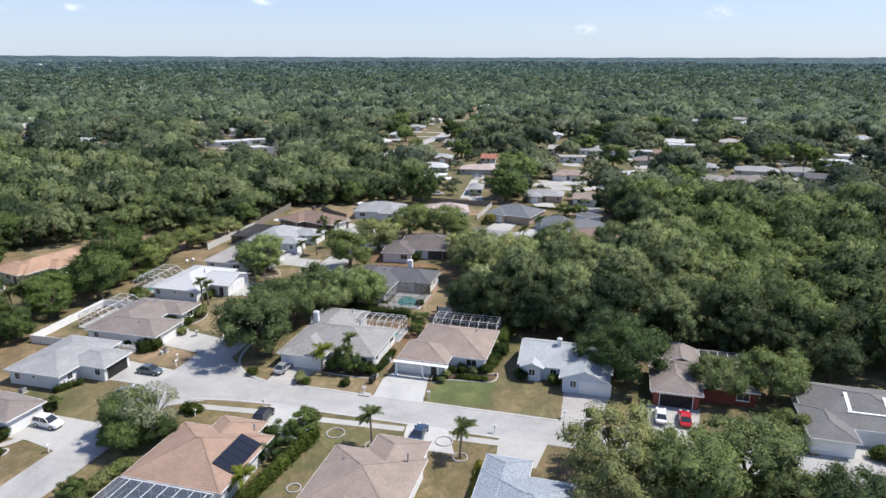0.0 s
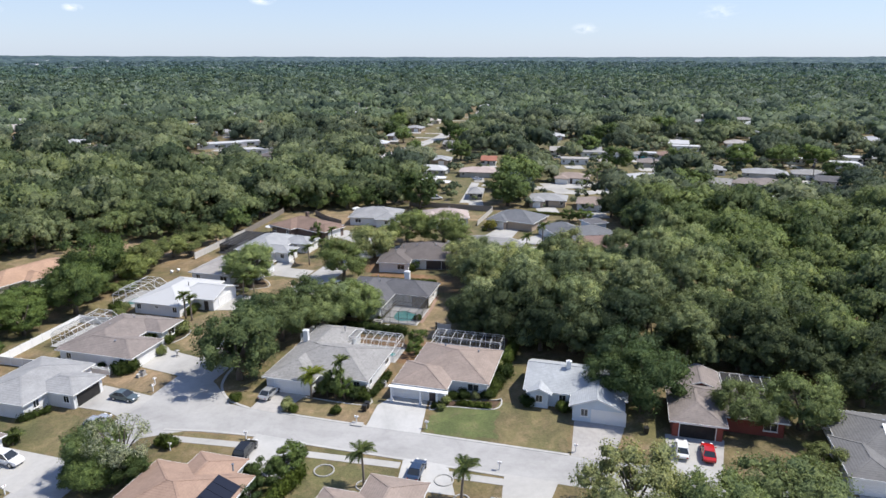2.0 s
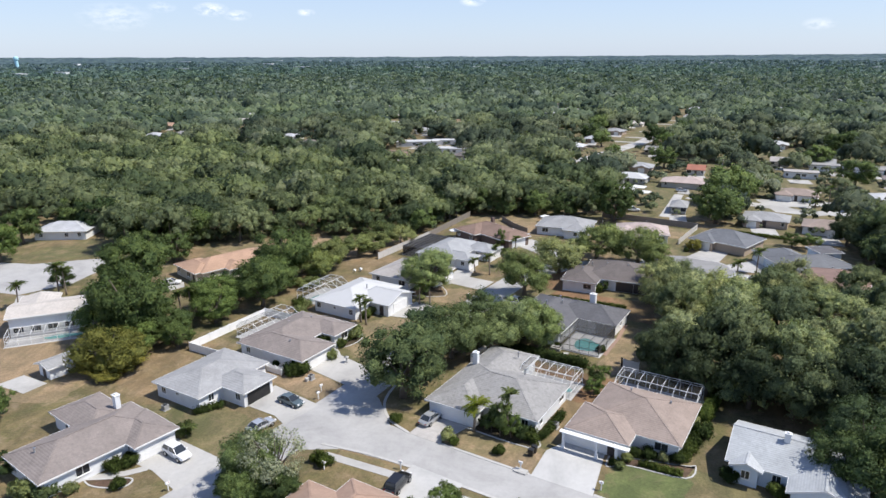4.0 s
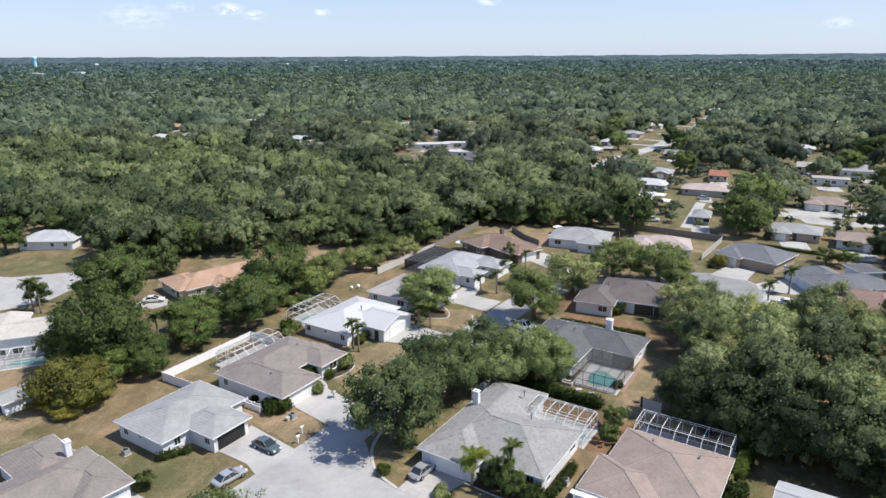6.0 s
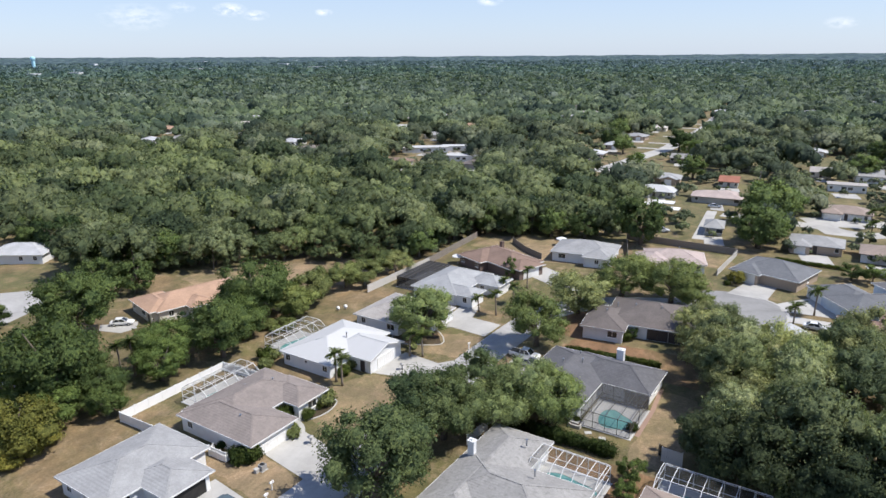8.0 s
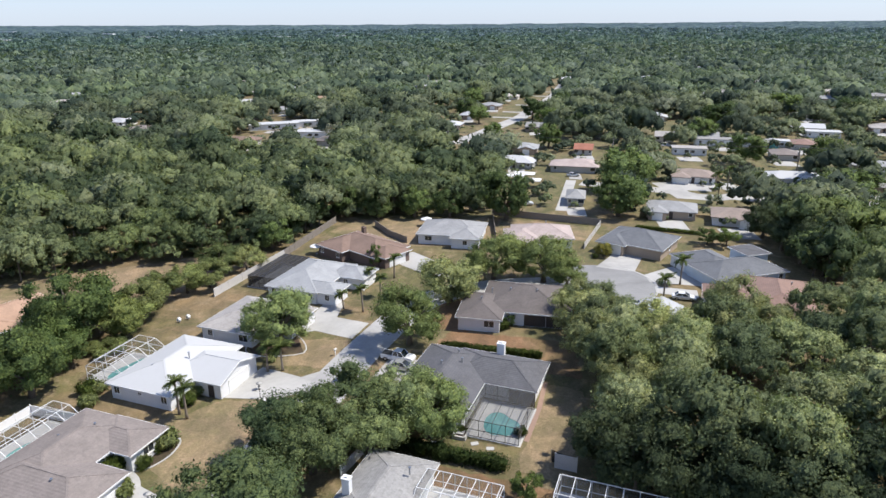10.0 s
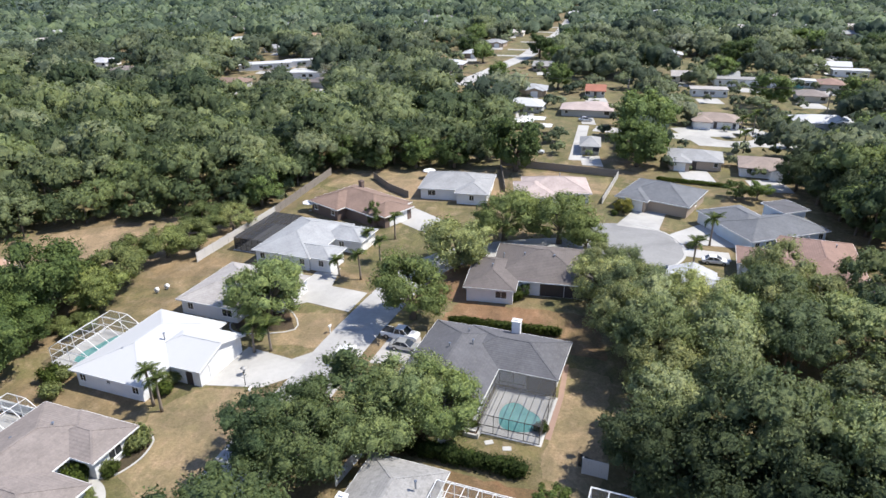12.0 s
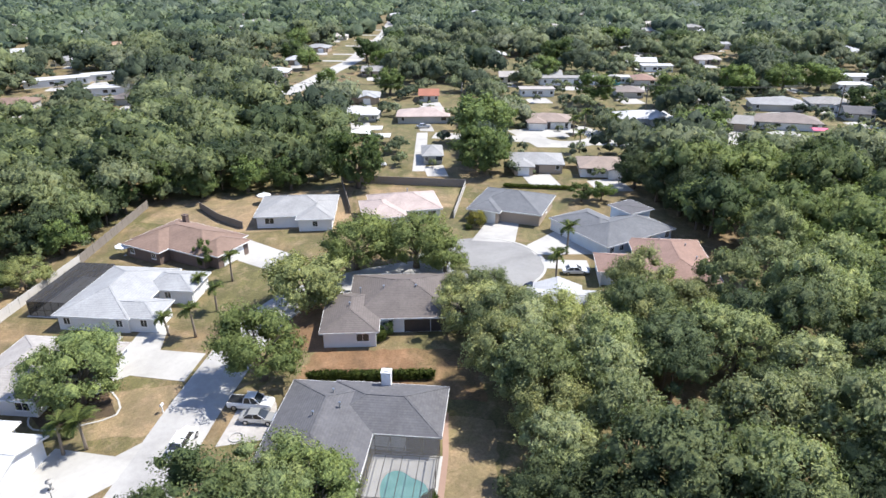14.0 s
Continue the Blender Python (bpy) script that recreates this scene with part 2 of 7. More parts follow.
MAT = {
    "roof_stained": shingle("grey_stained_shingle", (0.31, 0.303, 0.294), 0.75, (0.16, 0.156, 0.15)),
    "roof_beige": shingle("beige_shingle", (0.315, 0.253, 0.218), 0.35, (0.19, 0.15, 0.13)),
    "roof_salmon": shingle("salmon_shingle", (0.36, 0.245, 0.185), 0.35, (0.24, 0.165, 0.125)),
    "roof_bluegrey": shingle("blue_grey_shingle", (0.16, 0.168, 0.182), 0.35, (0.1, 0.106, 0.116)),
    "roof_white": shingle("white_coated_shingle", (0.45, 0.46, 0.48), 0.15, (0.35, 0.36, 0.38)),
    "roof_bright": rough_paint("white_coated_roof", (0.49, 0.495, 0.5), 0.25, 0.75, (0.42, 0.42, 0.41)),
    "roof_palegrey": shingle("pale_grey_shingle", (0.325, 0.327, 0.33), 0.3, (0.25, 0.25, 0.26)),
    "roof_umber": shingle("grey_brown_shingle", (0.25, 0.215, 0.198), 0.45, (0.13, 0.115, 0.105)),
    "roof_russet": shingle("russet_shingle", (0.24, 0.165, 0.13), 0.35, (0.14, 0.1, 0.085)),
    "roof_dark": shingle("charcoal_shingle", (0.115, 0.115, 0.125), 0.35, (0.2, 0.195, 0.19)),
    "roof_ash": shingle("weathered_ash_grey_shingle", (0.175, 0.172, 0.17), 0.4, (0.105, 0.1, 0.098)),
    "roof_skyblue": shingle("light_blue_grey_shingle", (0.35, 0.358, 0.368), 0.3, (0.26, 0.268, 0.28)),
    "roof_frost": shingle("frosty_blue_grey_shingle", (0.42, 0.44, 0.455), 0.25, (0.3, 0.315, 0.33)),
    "roof_pink": shingle("pinkish_white_shingle", (0.46, 0.378, 0.35), 0.25, (0.35, 0.29, 0.27)),
    "roof_rose": shingle("faded_rose_brown_shingle", (0.29, 0.19, 0.155), 0.3, (0.18, 0.125, 0.105)),
    "roof_soot": shingle("sooty_brown_shingle", (0.15, 0.13, 0.122), 0.45, (0.085, 0.078, 0.072)),
    "roof_putty": shingle("putty_grey_shingle", (0.4, 0.375, 0.355), 0.3, (0.29, 0.27, 0.25)),
    "roof_cream": shingle("cream_white_roof", (0.52, 0.48, 0.44), 0.2, (0.42, 0.39, 0.36)),
    "roof_mottled": shingle("mottled_blue_grey_shingle", (0.3, 0.335, 0.385), 0.3, (0.17, 0.185, 0.21), 0.55),
    "roof_orange": shingle("orange_clay_shingle", (0.43, 0.28, 0.195), 0.3, (0.3, 0.2, 0.145)),
    "roof_red": shingle("red_clay_shingle", (0.36, 0.15, 0.1), 0.3, (0.2, 0.1, 0.08)),
    "stucco_white": rough_paint("white_stucco", (0.74, 0.75, 0.76), 0.2),
    "stucco_grey": rough_paint("grey_stucco", (0.42, 0.42, 0.40), 0.3),
    "stucco_cream": rough_paint("cream_stucco", (0.66, 0.62, 0.54), 0.25),
    "stucco_blue": rough_paint("pale_blue_stucco", (0.56, 0.64, 0.72), 0.2),
    "brick_brown": rough_paint("brown_brick", (0.165, 0.12, 0.1), 0.35, 0.9, (0.1, 0.075, 0.065)),
    "stucco_tan": rough_paint("tan_stucco", (0.4, 0.32, 0.25), 0.3),
    "brick_red": rough_paint("red_brick", (0.26, 0.07, 0.05), 0.35, 0.9, (0.1, 0.05, 0.04)),
    "trim_white": rough_paint("white_trim", (0.8, 0.8, 0.79), 0.12, 0.5),
    "door_white": rough_paint("white_garage_door", (0.78, 0.78, 0.77), 0.1, 0.45),
    "door_dark": rough_paint("dark_door", (0.05, 0.04, 0.04), 0.1, 0.5),
    "vinyl": rough_paint("white_vinyl", (0.83, 0.83, 0.82), 0.12, 0.4),
    "old_wood": rough_paint("weathered_fence_wood", (0.24, 0.21, 0.18), 0.5, 0.9, (0.1, 0.09, 0.08)),
    "pale_wood": rough_paint("pale_weathered_fence", (0.55, 0.53, 0.5), 0.45, 0.9, (0.3, 0.28, 0.25)),
    "road": concrete("worn_grey_asphalt", (0.4, 0.393, 0.383), 0.16),
    "road_grey": concrete("grey_asphalt", (0.27, 0.268, 0.265), 0.16),
    "deck": concrete("white_pool_deck", (0.49, 0.485, 0.47), 0.1),
    "drive": concrete("pale_concrete_drive", (0.43, 0.42, 0.4), 0.12),
    "drive_grey": concrete("aged_concrete_drive", (0.42, 0.4, 0.38), 0.3),
    "kerb": concrete("concrete_kerb", (0.47, 0.46, 0.44), 0.2),
    "ground": soil("dry_ground", (0.215, 0.152, 0.082), (0.125, 0.115, 0.045), (0.29, 0.215, 0.135), 0.55),
    "lawn_dry": soil("straw_lawn", (0.275, 0.198, 0.118), (0.175, 0.152, 0.072), (0.335, 0.238, 0.15), 0.35),
    "lawn_olive": soil("olive_lawn", (0.19, 0.15, 0.075), (0.13, 0.125, 0.052), (0.25, 0.185, 0.105), 0.6),
    "lawn_green": soil("watered_lawn", (0.148, 0.15, 0.064), (0.12, 0.145, 0.05), (0.19, 0.16, 0.085), 0.7),
    "litter": soil("leaf_litter", (0.2, 0.115, 0.06), (0.14, 0.1, 0.045), (0.27, 0.165, 0.095), 0.4),
    "mulch": soil("dark_mulch", (0.1, 0.06, 0.04), (0.07, 0.06, 0.03), (0.14, 0.09, 0.06), 0.4),
    "oak": foliage("oak_leaves", (0.129, 0.174, 0.069), (0.202, 0.263, 0.102)),
    "olive_leaf": foliage("grey_olive_leaves", (0.385, 0.395, 0.205), (0.50, 0.505, 0.265)),
    "silver_leaf": foliage("pale_grey_leaves_and_twigs", (0.36, 0.36, 0.3), (0.5, 0.5, 0.42)),
    "lime_leaf": foliage("yellow_green_leaves", (0.275, 0.305, 0.128), (0.34, 0.365, 0.165)),
    "gold_leaf": foliage("golden_green_leaves", (0.31, 0.29, 0.085), (0.42, 0.37, 0.11)),
    "hedge": foliage("hedge_leaves", (0.09, 0.12, 0.034), (0.13, 0.165, 0.045)),
    "wood_leaf": foliage("woodland_leaves", (0.126, 0.156, 0.087), (0.238, 0.27, 0.156), "place"),
    "bright_leaf": foliage("bright_woodland_leaves", (0.132, 0.168, 0.085), (0.238, 0.28, 0.134), "place"),
    # Far leaves: aerial haze is put into the base colour, bluer than near leaves.
    "far_haze_leaf": foliage("hazed_woodland_leaves", (0.108, 0.143, 0.108), (0.192, 0.235, 0.17), "place"),
    "yard_leaf": foliage("grey_oak_leaves", (0.200, 0.246, 0.119), (0.303, 0.354, 0.174)),
    # Darker than grey_wood_leaf: stands for the shaded south face of the woods.
    "edge_shade_leaf": foliage("shade_darkened_woodland_leaves", (0.152, 0.185, 0.1), (0.272, 0.308, 0.172), "place"),
    # Haze painted into these three leaf colours, bluer step by step with distance.
    "dim_haze_leaf": foliage("dim_hazed_leaves", (0.100, 0.136, 0.122), (0.174, 0.215, 0.181), "place"),
    "blue_haze_leaf": foliage("blue_hazed_leaves", (0.095, 0.143, 0.143), (0.151, 0.209, 0.207), "place"),
    "horizon_haze_leaf": foliage("horizon_hazed_leaves", (0.1, 0.148, 0.188), (0.14, 0.195, 0.24), "place"),
    "grey_wood_leaf": foliage("grey_green_woodland_leaves", (0.24, 0.275, 0.15), (0.39, 0.425, 0.248), "place"),
    # Oak leaves with the shade of the woods' edge put into the colour.
    "shade_leaf": foliage("shade_darkened_oak_leaves", (0.104, 0.132, 0.073), (0.163, 0.198, 0.114)),
    "broad_leaf": foliage("light_oak_leaves", (0.215, 0.265, 0.108), (0.315, 0.36, 0.15)),
    "suburb_leaf": foliage("garden_tree_leaves", (0.109, 0.136, 0.1), (0.225, 0.25, 0.172), "place"),
    "frond": foliage("palm_fronds", (0.11, 0.135, 0.05), (0.16, 0.19, 0.07)),
    "frond_lime": foliage("bright_palm_fronds", (0.2, 0.23, 0.03), (0.26, 0.28, 0.05)),
    "bark": rough_paint("grey_bark", (0.14, 0.115, 0.09), 0.5, 0.95, (0.06, 0.05, 0.04)),
    "palm_bark": rough_paint("palm_bark", (0.23, 0.19, 0.15), 0.4, 0.95, (0.1, 0.08, 0.06)),
    "cage_white": material("white_aluminium", (0.78, 0.78, 0.78), 0.4),
    "cage_dark": material("bronze_aluminium", (0.05, 0.045, 0.04), 0.45),
    "screen_clear": screen_mesh("thin_insect_screen", (0.1, 0.1, 0.1), 0.16),
    "screen_bronze": screen_mesh("bronze_insect_screen", (0.12, 0.12, 0.12), 0.3),
    "screen": screen_mesh("insect_screen", (0.6, 0.6, 0.6), 0.26),
    "screen_blue": screen_mesh("blue_grey_insect_screen", (0.1, 0.12, 0.16), 0.5),
    "screen_dense": screen_mesh("dark_insect_screen", (0.03, 0.03, 0.032), 0.74),
    "tyre": material("tyre_rubber", (0.02, 0.02, 0.02), 0.85),
    "rim": material("alloy_rim", (0.5, 0.5, 0.5), 0.35, 1.0),
    "red_lamp": material("red_lamp", (0.3, 0.01, 0.01), 0.2),
    "clear_lamp": material("clear_lamp", (0.8, 0.8, 0.8), 0.1),
    "black_plastic": material("black_plastic", (0.02, 0.02, 0.02), 0.5),
    "metal": material("galvanised_metal", (0.5, 0.5, 0.5), 0.4, 1.0),
    "solar": material("solar_glass", (0.018, 0.02, 0.03), 0.15),
    "pipe": material("grey_vent_pipe", (0.3, 0.3, 0.3), 0.6),
    "mulch_pale": rough_paint("weathered_brick", (0.3, 0.2, 0.155), 0.4, 0.9, (0.2, 0.14, 0.11)),
    # Near-black colour that stands for the shade inside an open garage.
    "garage_shade": rough_paint("garage_shade_paint", (0.012, 0.012, 0.013), 0.1, 0.8),
    "teal": rough_paint("teal_paint", (0.1, 0.42, 0.45), 0.2),
    "sky_paint": rough_paint("sky_blue_paint", (0.4, 0.68, 0.78), 0.1),
    "rose": rough_paint("faded_pink_canvas", (0.6, 0.14, 0.22), 0.2),
    "pole_wood": rough_paint("pole_wood", (0.16, 0.13, 0.1), 0.4, 0.9, (0.07, 0.06, 0.05)),
}
glass = material("window_glass", (0.03, 0.035, 0.04), 0.05)
glass.node_tree.nodes["Principled BSDF"].inputs["Specular IOR Level"].default_value = 0.8
MAT["glass"] = glass
water = material("pool_water", (0.1, 0.46, 0.46), 0.04)
pw = where(water)
base(water, ramp(water, noise_of(water, pw, 0.5, 3), ((0.3, (0.1, 0.28, 0.275)), (0.7, (0.18, 0.4, 0.375)))))
bump(water, noise_of(water, pw, 2.0, 2), 0.15, 0.03)
MAT["water"] = water


def car_paint(name, colour, metal=0.3):
    m = material(name, colour, 0.25, metal)
    m.node_tree.nodes["Principled BSDF"].inputs["Coat Weight"].default_value = 0.6
    return m


PAINT = {
    "white": car_paint("white_car_paint", (0.75, 0.75, 0.75), 0.0),
    "silver": car_paint("silver_car_paint", (0.62, 0.63, 0.64), 0.6),
    "slate": car_paint("grey_green_car_paint", (0.13, 0.17, 0.18), 0.4),
    "black": car_paint("black_car_paint", (0.015, 0.015, 0.018), 0.2),
    "blue": car_paint("steel_blue_car_paint", (0.05, 0.085, 0.15), 0.5),
    "red": car_paint("red_car_paint", (0.5, 0.015, 0.015), 0.1),
}


# ---- building kit ----
class Geo:
    """Collects vertices and faces of one mesh."""

    def __init__(self):
        self.v, self.f = [], []

    def face(self, *pts):
        n = len(self.v)
        self.v += [tuple(p) for p in pts]
        self.f.append(tuple(range(n, n + len(pts))))

    def box(self, x0, y0, z0, x1, y1, z1):
        n = len(self.v)
        self.v += [(x0, y0, z0), (x1, y0, z0), (x1, y1, z0), (x0, y1, z0), (x0, y0, z1), (x1, y0, z1), (x1, y1, z1), (x0, y1, z1)]
        self.f += [tuple(n + i for i in q) for q in ((3, 2, 1, 0), (4, 5, 6, 7), (0, 1, 5, 4), (1, 2, 6, 5), (2, 3, 7, 6), (3, 0, 4, 7))]
        return self

    def bar(self, a, b, w, h):
        """A square bar from a to b; w across, h up."""
        a, b = Vector(a), Vector(b)
        d = (b - a).normalized()
        side = d.cross(Vector((0, 0, 1)))
        side = (side.normalized() if side.length > 1e-4 else Vector((1, 0, 0))) * w / 2
        up = side.cross(d).normalized() * h / 2
        n = len(self.v)
        for p in (a, b):
            self.v += [tuple(p - side - up), tuple(p + side - up), tuple(p + side + up), tuple(p - side + up)]
        self.f += [tuple(n + i for i in q) for q in ((0, 1, 2, 3), (7, 6, 5, 4), (0, 4, 5, 1), (1, 5, 6, 2), (2, 6, 7, 3), (3, 7, 4, 0))]
        return self

    def tube(self, pts, radii, sides=8, cap=True):
        n0 = len(self.v)
        pts = [tuple(float(c) for c in p) for p in pts]
        for i, (p, r) in enumerate(zip(pts, (float(q) for q in radii))):
            p = Vector(p)
            d = (Vector(pts[min(i + 1, len(pts) - 1)]) - Vector(pts[max(i - 1, 0)])).normalized()
            s = d.cross(Vector((0.31, 0.95, 0.05))).normalized()
            t = d.cross(s)
            for k in range(sides):
                a = 2 * math.pi * k / sides
                self.v.append(tuple(p + r * (math.cos(a) * s + math.sin(a) * t)))
        for i in range(len(pts) - 1):
            for k in range(sides):
                a, b = n0 + i * sides + k, n0 + i * sides + (k + 1) % sides
                self.f.append((a, b, b + sides, a + sides))
        if cap:
            self.f.append(tuple(range(n0 + sides - 1, n0 - 1, -1)))
            self.f.append(tuple(range(n0 + (len(pts) - 1) * sides, n0 + len(pts) * sides)))
        return self

    def slab(self, pts, z, thick):
        """A flat polygon with top at z and sides down."""
        n, k = len(self.v), len(pts)
        area = sum(p[0] * q[1] - q[0] * p[1] for p, q in zip(pts, pts[1:] + pts[:1]))
        pts = pts if area > 0 else pts[::-1]
        self.v += [(p[0], p[1], z) for p in pts] + [(p[0], p[1], z - thick) for p in pts]
        self.f.append(tuple(range(n, n + k)))
        for i in range(k):
            j = (i + 1) % k
            self.f.append((n + j, n + i, n + k + i, n + k + j))
        return self

    def mesh(self, name, mat, smooth=False):
        me = bpy.data.meshes.new(name)
        me.from_pydata(self.v, [], self.f)
        me.materials.append(mat)
        if smooth:
            me.polygons.foreach_set("use_smooth", [True] * len(me.polygons))
        me.update()
        return me


def part(name, geo, mat, parent, label="", at=None, smooth=False):
    """One mesh object under a thing or a part; geo may be a ready mesh."""
    me = geo if isinstance(geo, bpy.types.Mesh) else geo.mesh(name, mat, smooth)
    ob = new(name, me)
    ob.parent = parent
    if at is not None:
        ob.matrix_basis = at
    return tagged(ob, label) if label else ob


def thing(name, label, category, at, group="", kind=""):
    ob = new(name)
    ob.empty_display_size = 0.5
    ob.matrix_basis = at
    return tagged(ob, label, category, group, kind)


def solid(name, geo, mat, label, category, group="", kind="", at=None, smooth=False):
    ob = new(name, geo.mesh(name, mat, smooth))
    if at is not None:
        ob.matrix_basis = at
    return tagged(ob, label, category, group, kind)


GRID = -14.5  # the street grid's turn
GC, GS = math.cos(radians(GRID)), math.sin(radians(GRID))


def grid(u, v):
    """From the street grid to the world."""
    return (GC * u - GS * v, GS * u + GC * v)


CACHE = {}


def ring(w, h, t, y0, y1):
    """A connected rectangular frame, base in the middle."""
    g = Geo()
    out, inn = [(-w / 2, 0), (w / 2, 0), (w / 2, h), (-w / 2, h)], [(-w / 2 + t, t), (w / 2 - t, t), (w / 2 - t, h - t), (-w / 2 + t, h - t)]
    g.v = [(x, y, z) for y in (y0, y1) for loop in (out, inn) for x, z in loop]
    for i in range(4):
        j = (i + 1) % 4
        g.f += [(i, j, 4 + j, 4 + i), (8 + j, 8 + i, 12 + i, 12 + j), (j, i, 8 + i, 8 + j), (4 + i, 4 + j, 12 + j, 12 + i)]
    return g


def window_mesh(w, h):
    if ("window", w, h) not in CACHE:
        p = Geo().box(-w / 2 + 0.06, -0.03, 0.06, w / 2 - 0.06, 0.02, h - 0.06)
        bars = Geo().box(-0.03, -0.05, 0.07, 0.03, -0.031, h - 0.07)
        sill = Geo().box(-w / 2 - 0.1, -0.14, -0.09, w / 2 + 0.1, 0.03, -0.002)
        CACHE["window", w, h] = ring(w, h, 0.08, -0.07, 0.03).mesh("window", MAT["trim_white"]), p.mesh("pane", MAT["glass"]), bars.mesh("glazing_bar", MAT["trim_white"]), sill.mesh("window_sill", MAT["trim_white"])
    return CACHE["window", w, h]


def garage_mesh(w, h=2.15):
    if ("garage", w) not in CACHE:
        g = Geo().box(-w / 2, -0.03, 0.02, w / 2, 0.03, h)
        cols = max(4, round(w / 0.62))
        for r in range(4):
            for c in range(cols):
                x, z = -w / 2 + w * c / cols, 0.02 + (h - 0.02) * r / 4
                g.box(x + 0.05, -0.055, z + 0.05, x + w / cols - 0.05, -0.028, z + h / 4 - 0.06)
        CACHE["garage", w] = g.mesh("garage_door", MAT["door_white"])
        f = Geo().box(-w / 2 - 0.12, -0.07, 0, -w / 2, 0.03, h + 0.12).box(w / 2, -0.07, 0, w / 2 + 0.12, 0.03, h + 0.12).box(-w / 2, -0.07, h, w / 2, 0.03, h + 0.12)
        CACHE["garage_trim", w] = f.mesh("door_trim", MAT["trim_white"])
    return CACHE["garage", w], CACHE["garage_trim", w]


def opening(home, kind, x, y, turn):
    """A window, door or garage door on a wall at x, y of the house; turn: where it faces, degrees from -y."""
    at = pose(x, y, 0, 0, 0, turn)
    if kind in ("w", "W", "b"):
        w, h, z = {"w": (1.1, 1.25, 0.95), "W": (1.9, 1.35, 0.9), "b": (0.7, 0.6, 1.5)}[kind]
        frame_me, pane_me, bar_me, sill_me = window_mesh(w, h)
        win = part("window", frame_me, None, home, "", at @ pose(0, 0, z))
        part("pane", pane_me, None, win)
        if home.get("group") != "far houses":
            part("glazing_bar", bar_me, None, win)
            part("window_sill", sill_me, None, win)
    elif kind in ("g", "s"):
        door, trim = garage_mesh(4.9 if kind == "g" else 2.5)
        part("garage_door", door, None, home, "white panelled garage door", at)
        part("door_trim", trim, None, home, "", at)
    elif kind == "d":
        part("front_door", Geo().box(-0.5, -0.05, 0.05, 0.5, 0.03, 2.1).box(-0.35, -0.07, 0.2, 0.35, -0.045, 0.9).box(-0.35, -0.07, 1.1, 0.35, -0.045, 1.95), MAT["door_dark"], home, "dark panelled front door", at)
    elif kind == "l":
        part("screened_opening", Geo().box(-1.9, -0.02, 0.05, 1.9, 0.04, 2.25), MAT["door_dark"], home, "dark screened porch opening", at)
        fr = Geo()
        for k in range(5):
            fr.box(-1.95 + k * 0.95, -0.07, 0.03, -1.87 + k * 0.95, -0.021, 2.3)
        fr.box(-1.95, -0.07, 2.25, 2.0, -0.021, 2.35)
        part("porch_frame", fr, MAT["cage_dark"], home, "", at)
    elif kind == "o":
        # No room behind: a flat panel on the wall paints the garage's inner shade.
        part("open_garage", Geo().box(-2.4, -0.02, 0.02, 2.4, 0.03, 2.15), MAT["garage_shade"], home, "open garage with a dark inside", at)
        part("door_trim", garage_mesh(4.9)[1], None, home, "", at)


SIDES = {"S": 0, "E": 90, "N": 180, "W": 270}


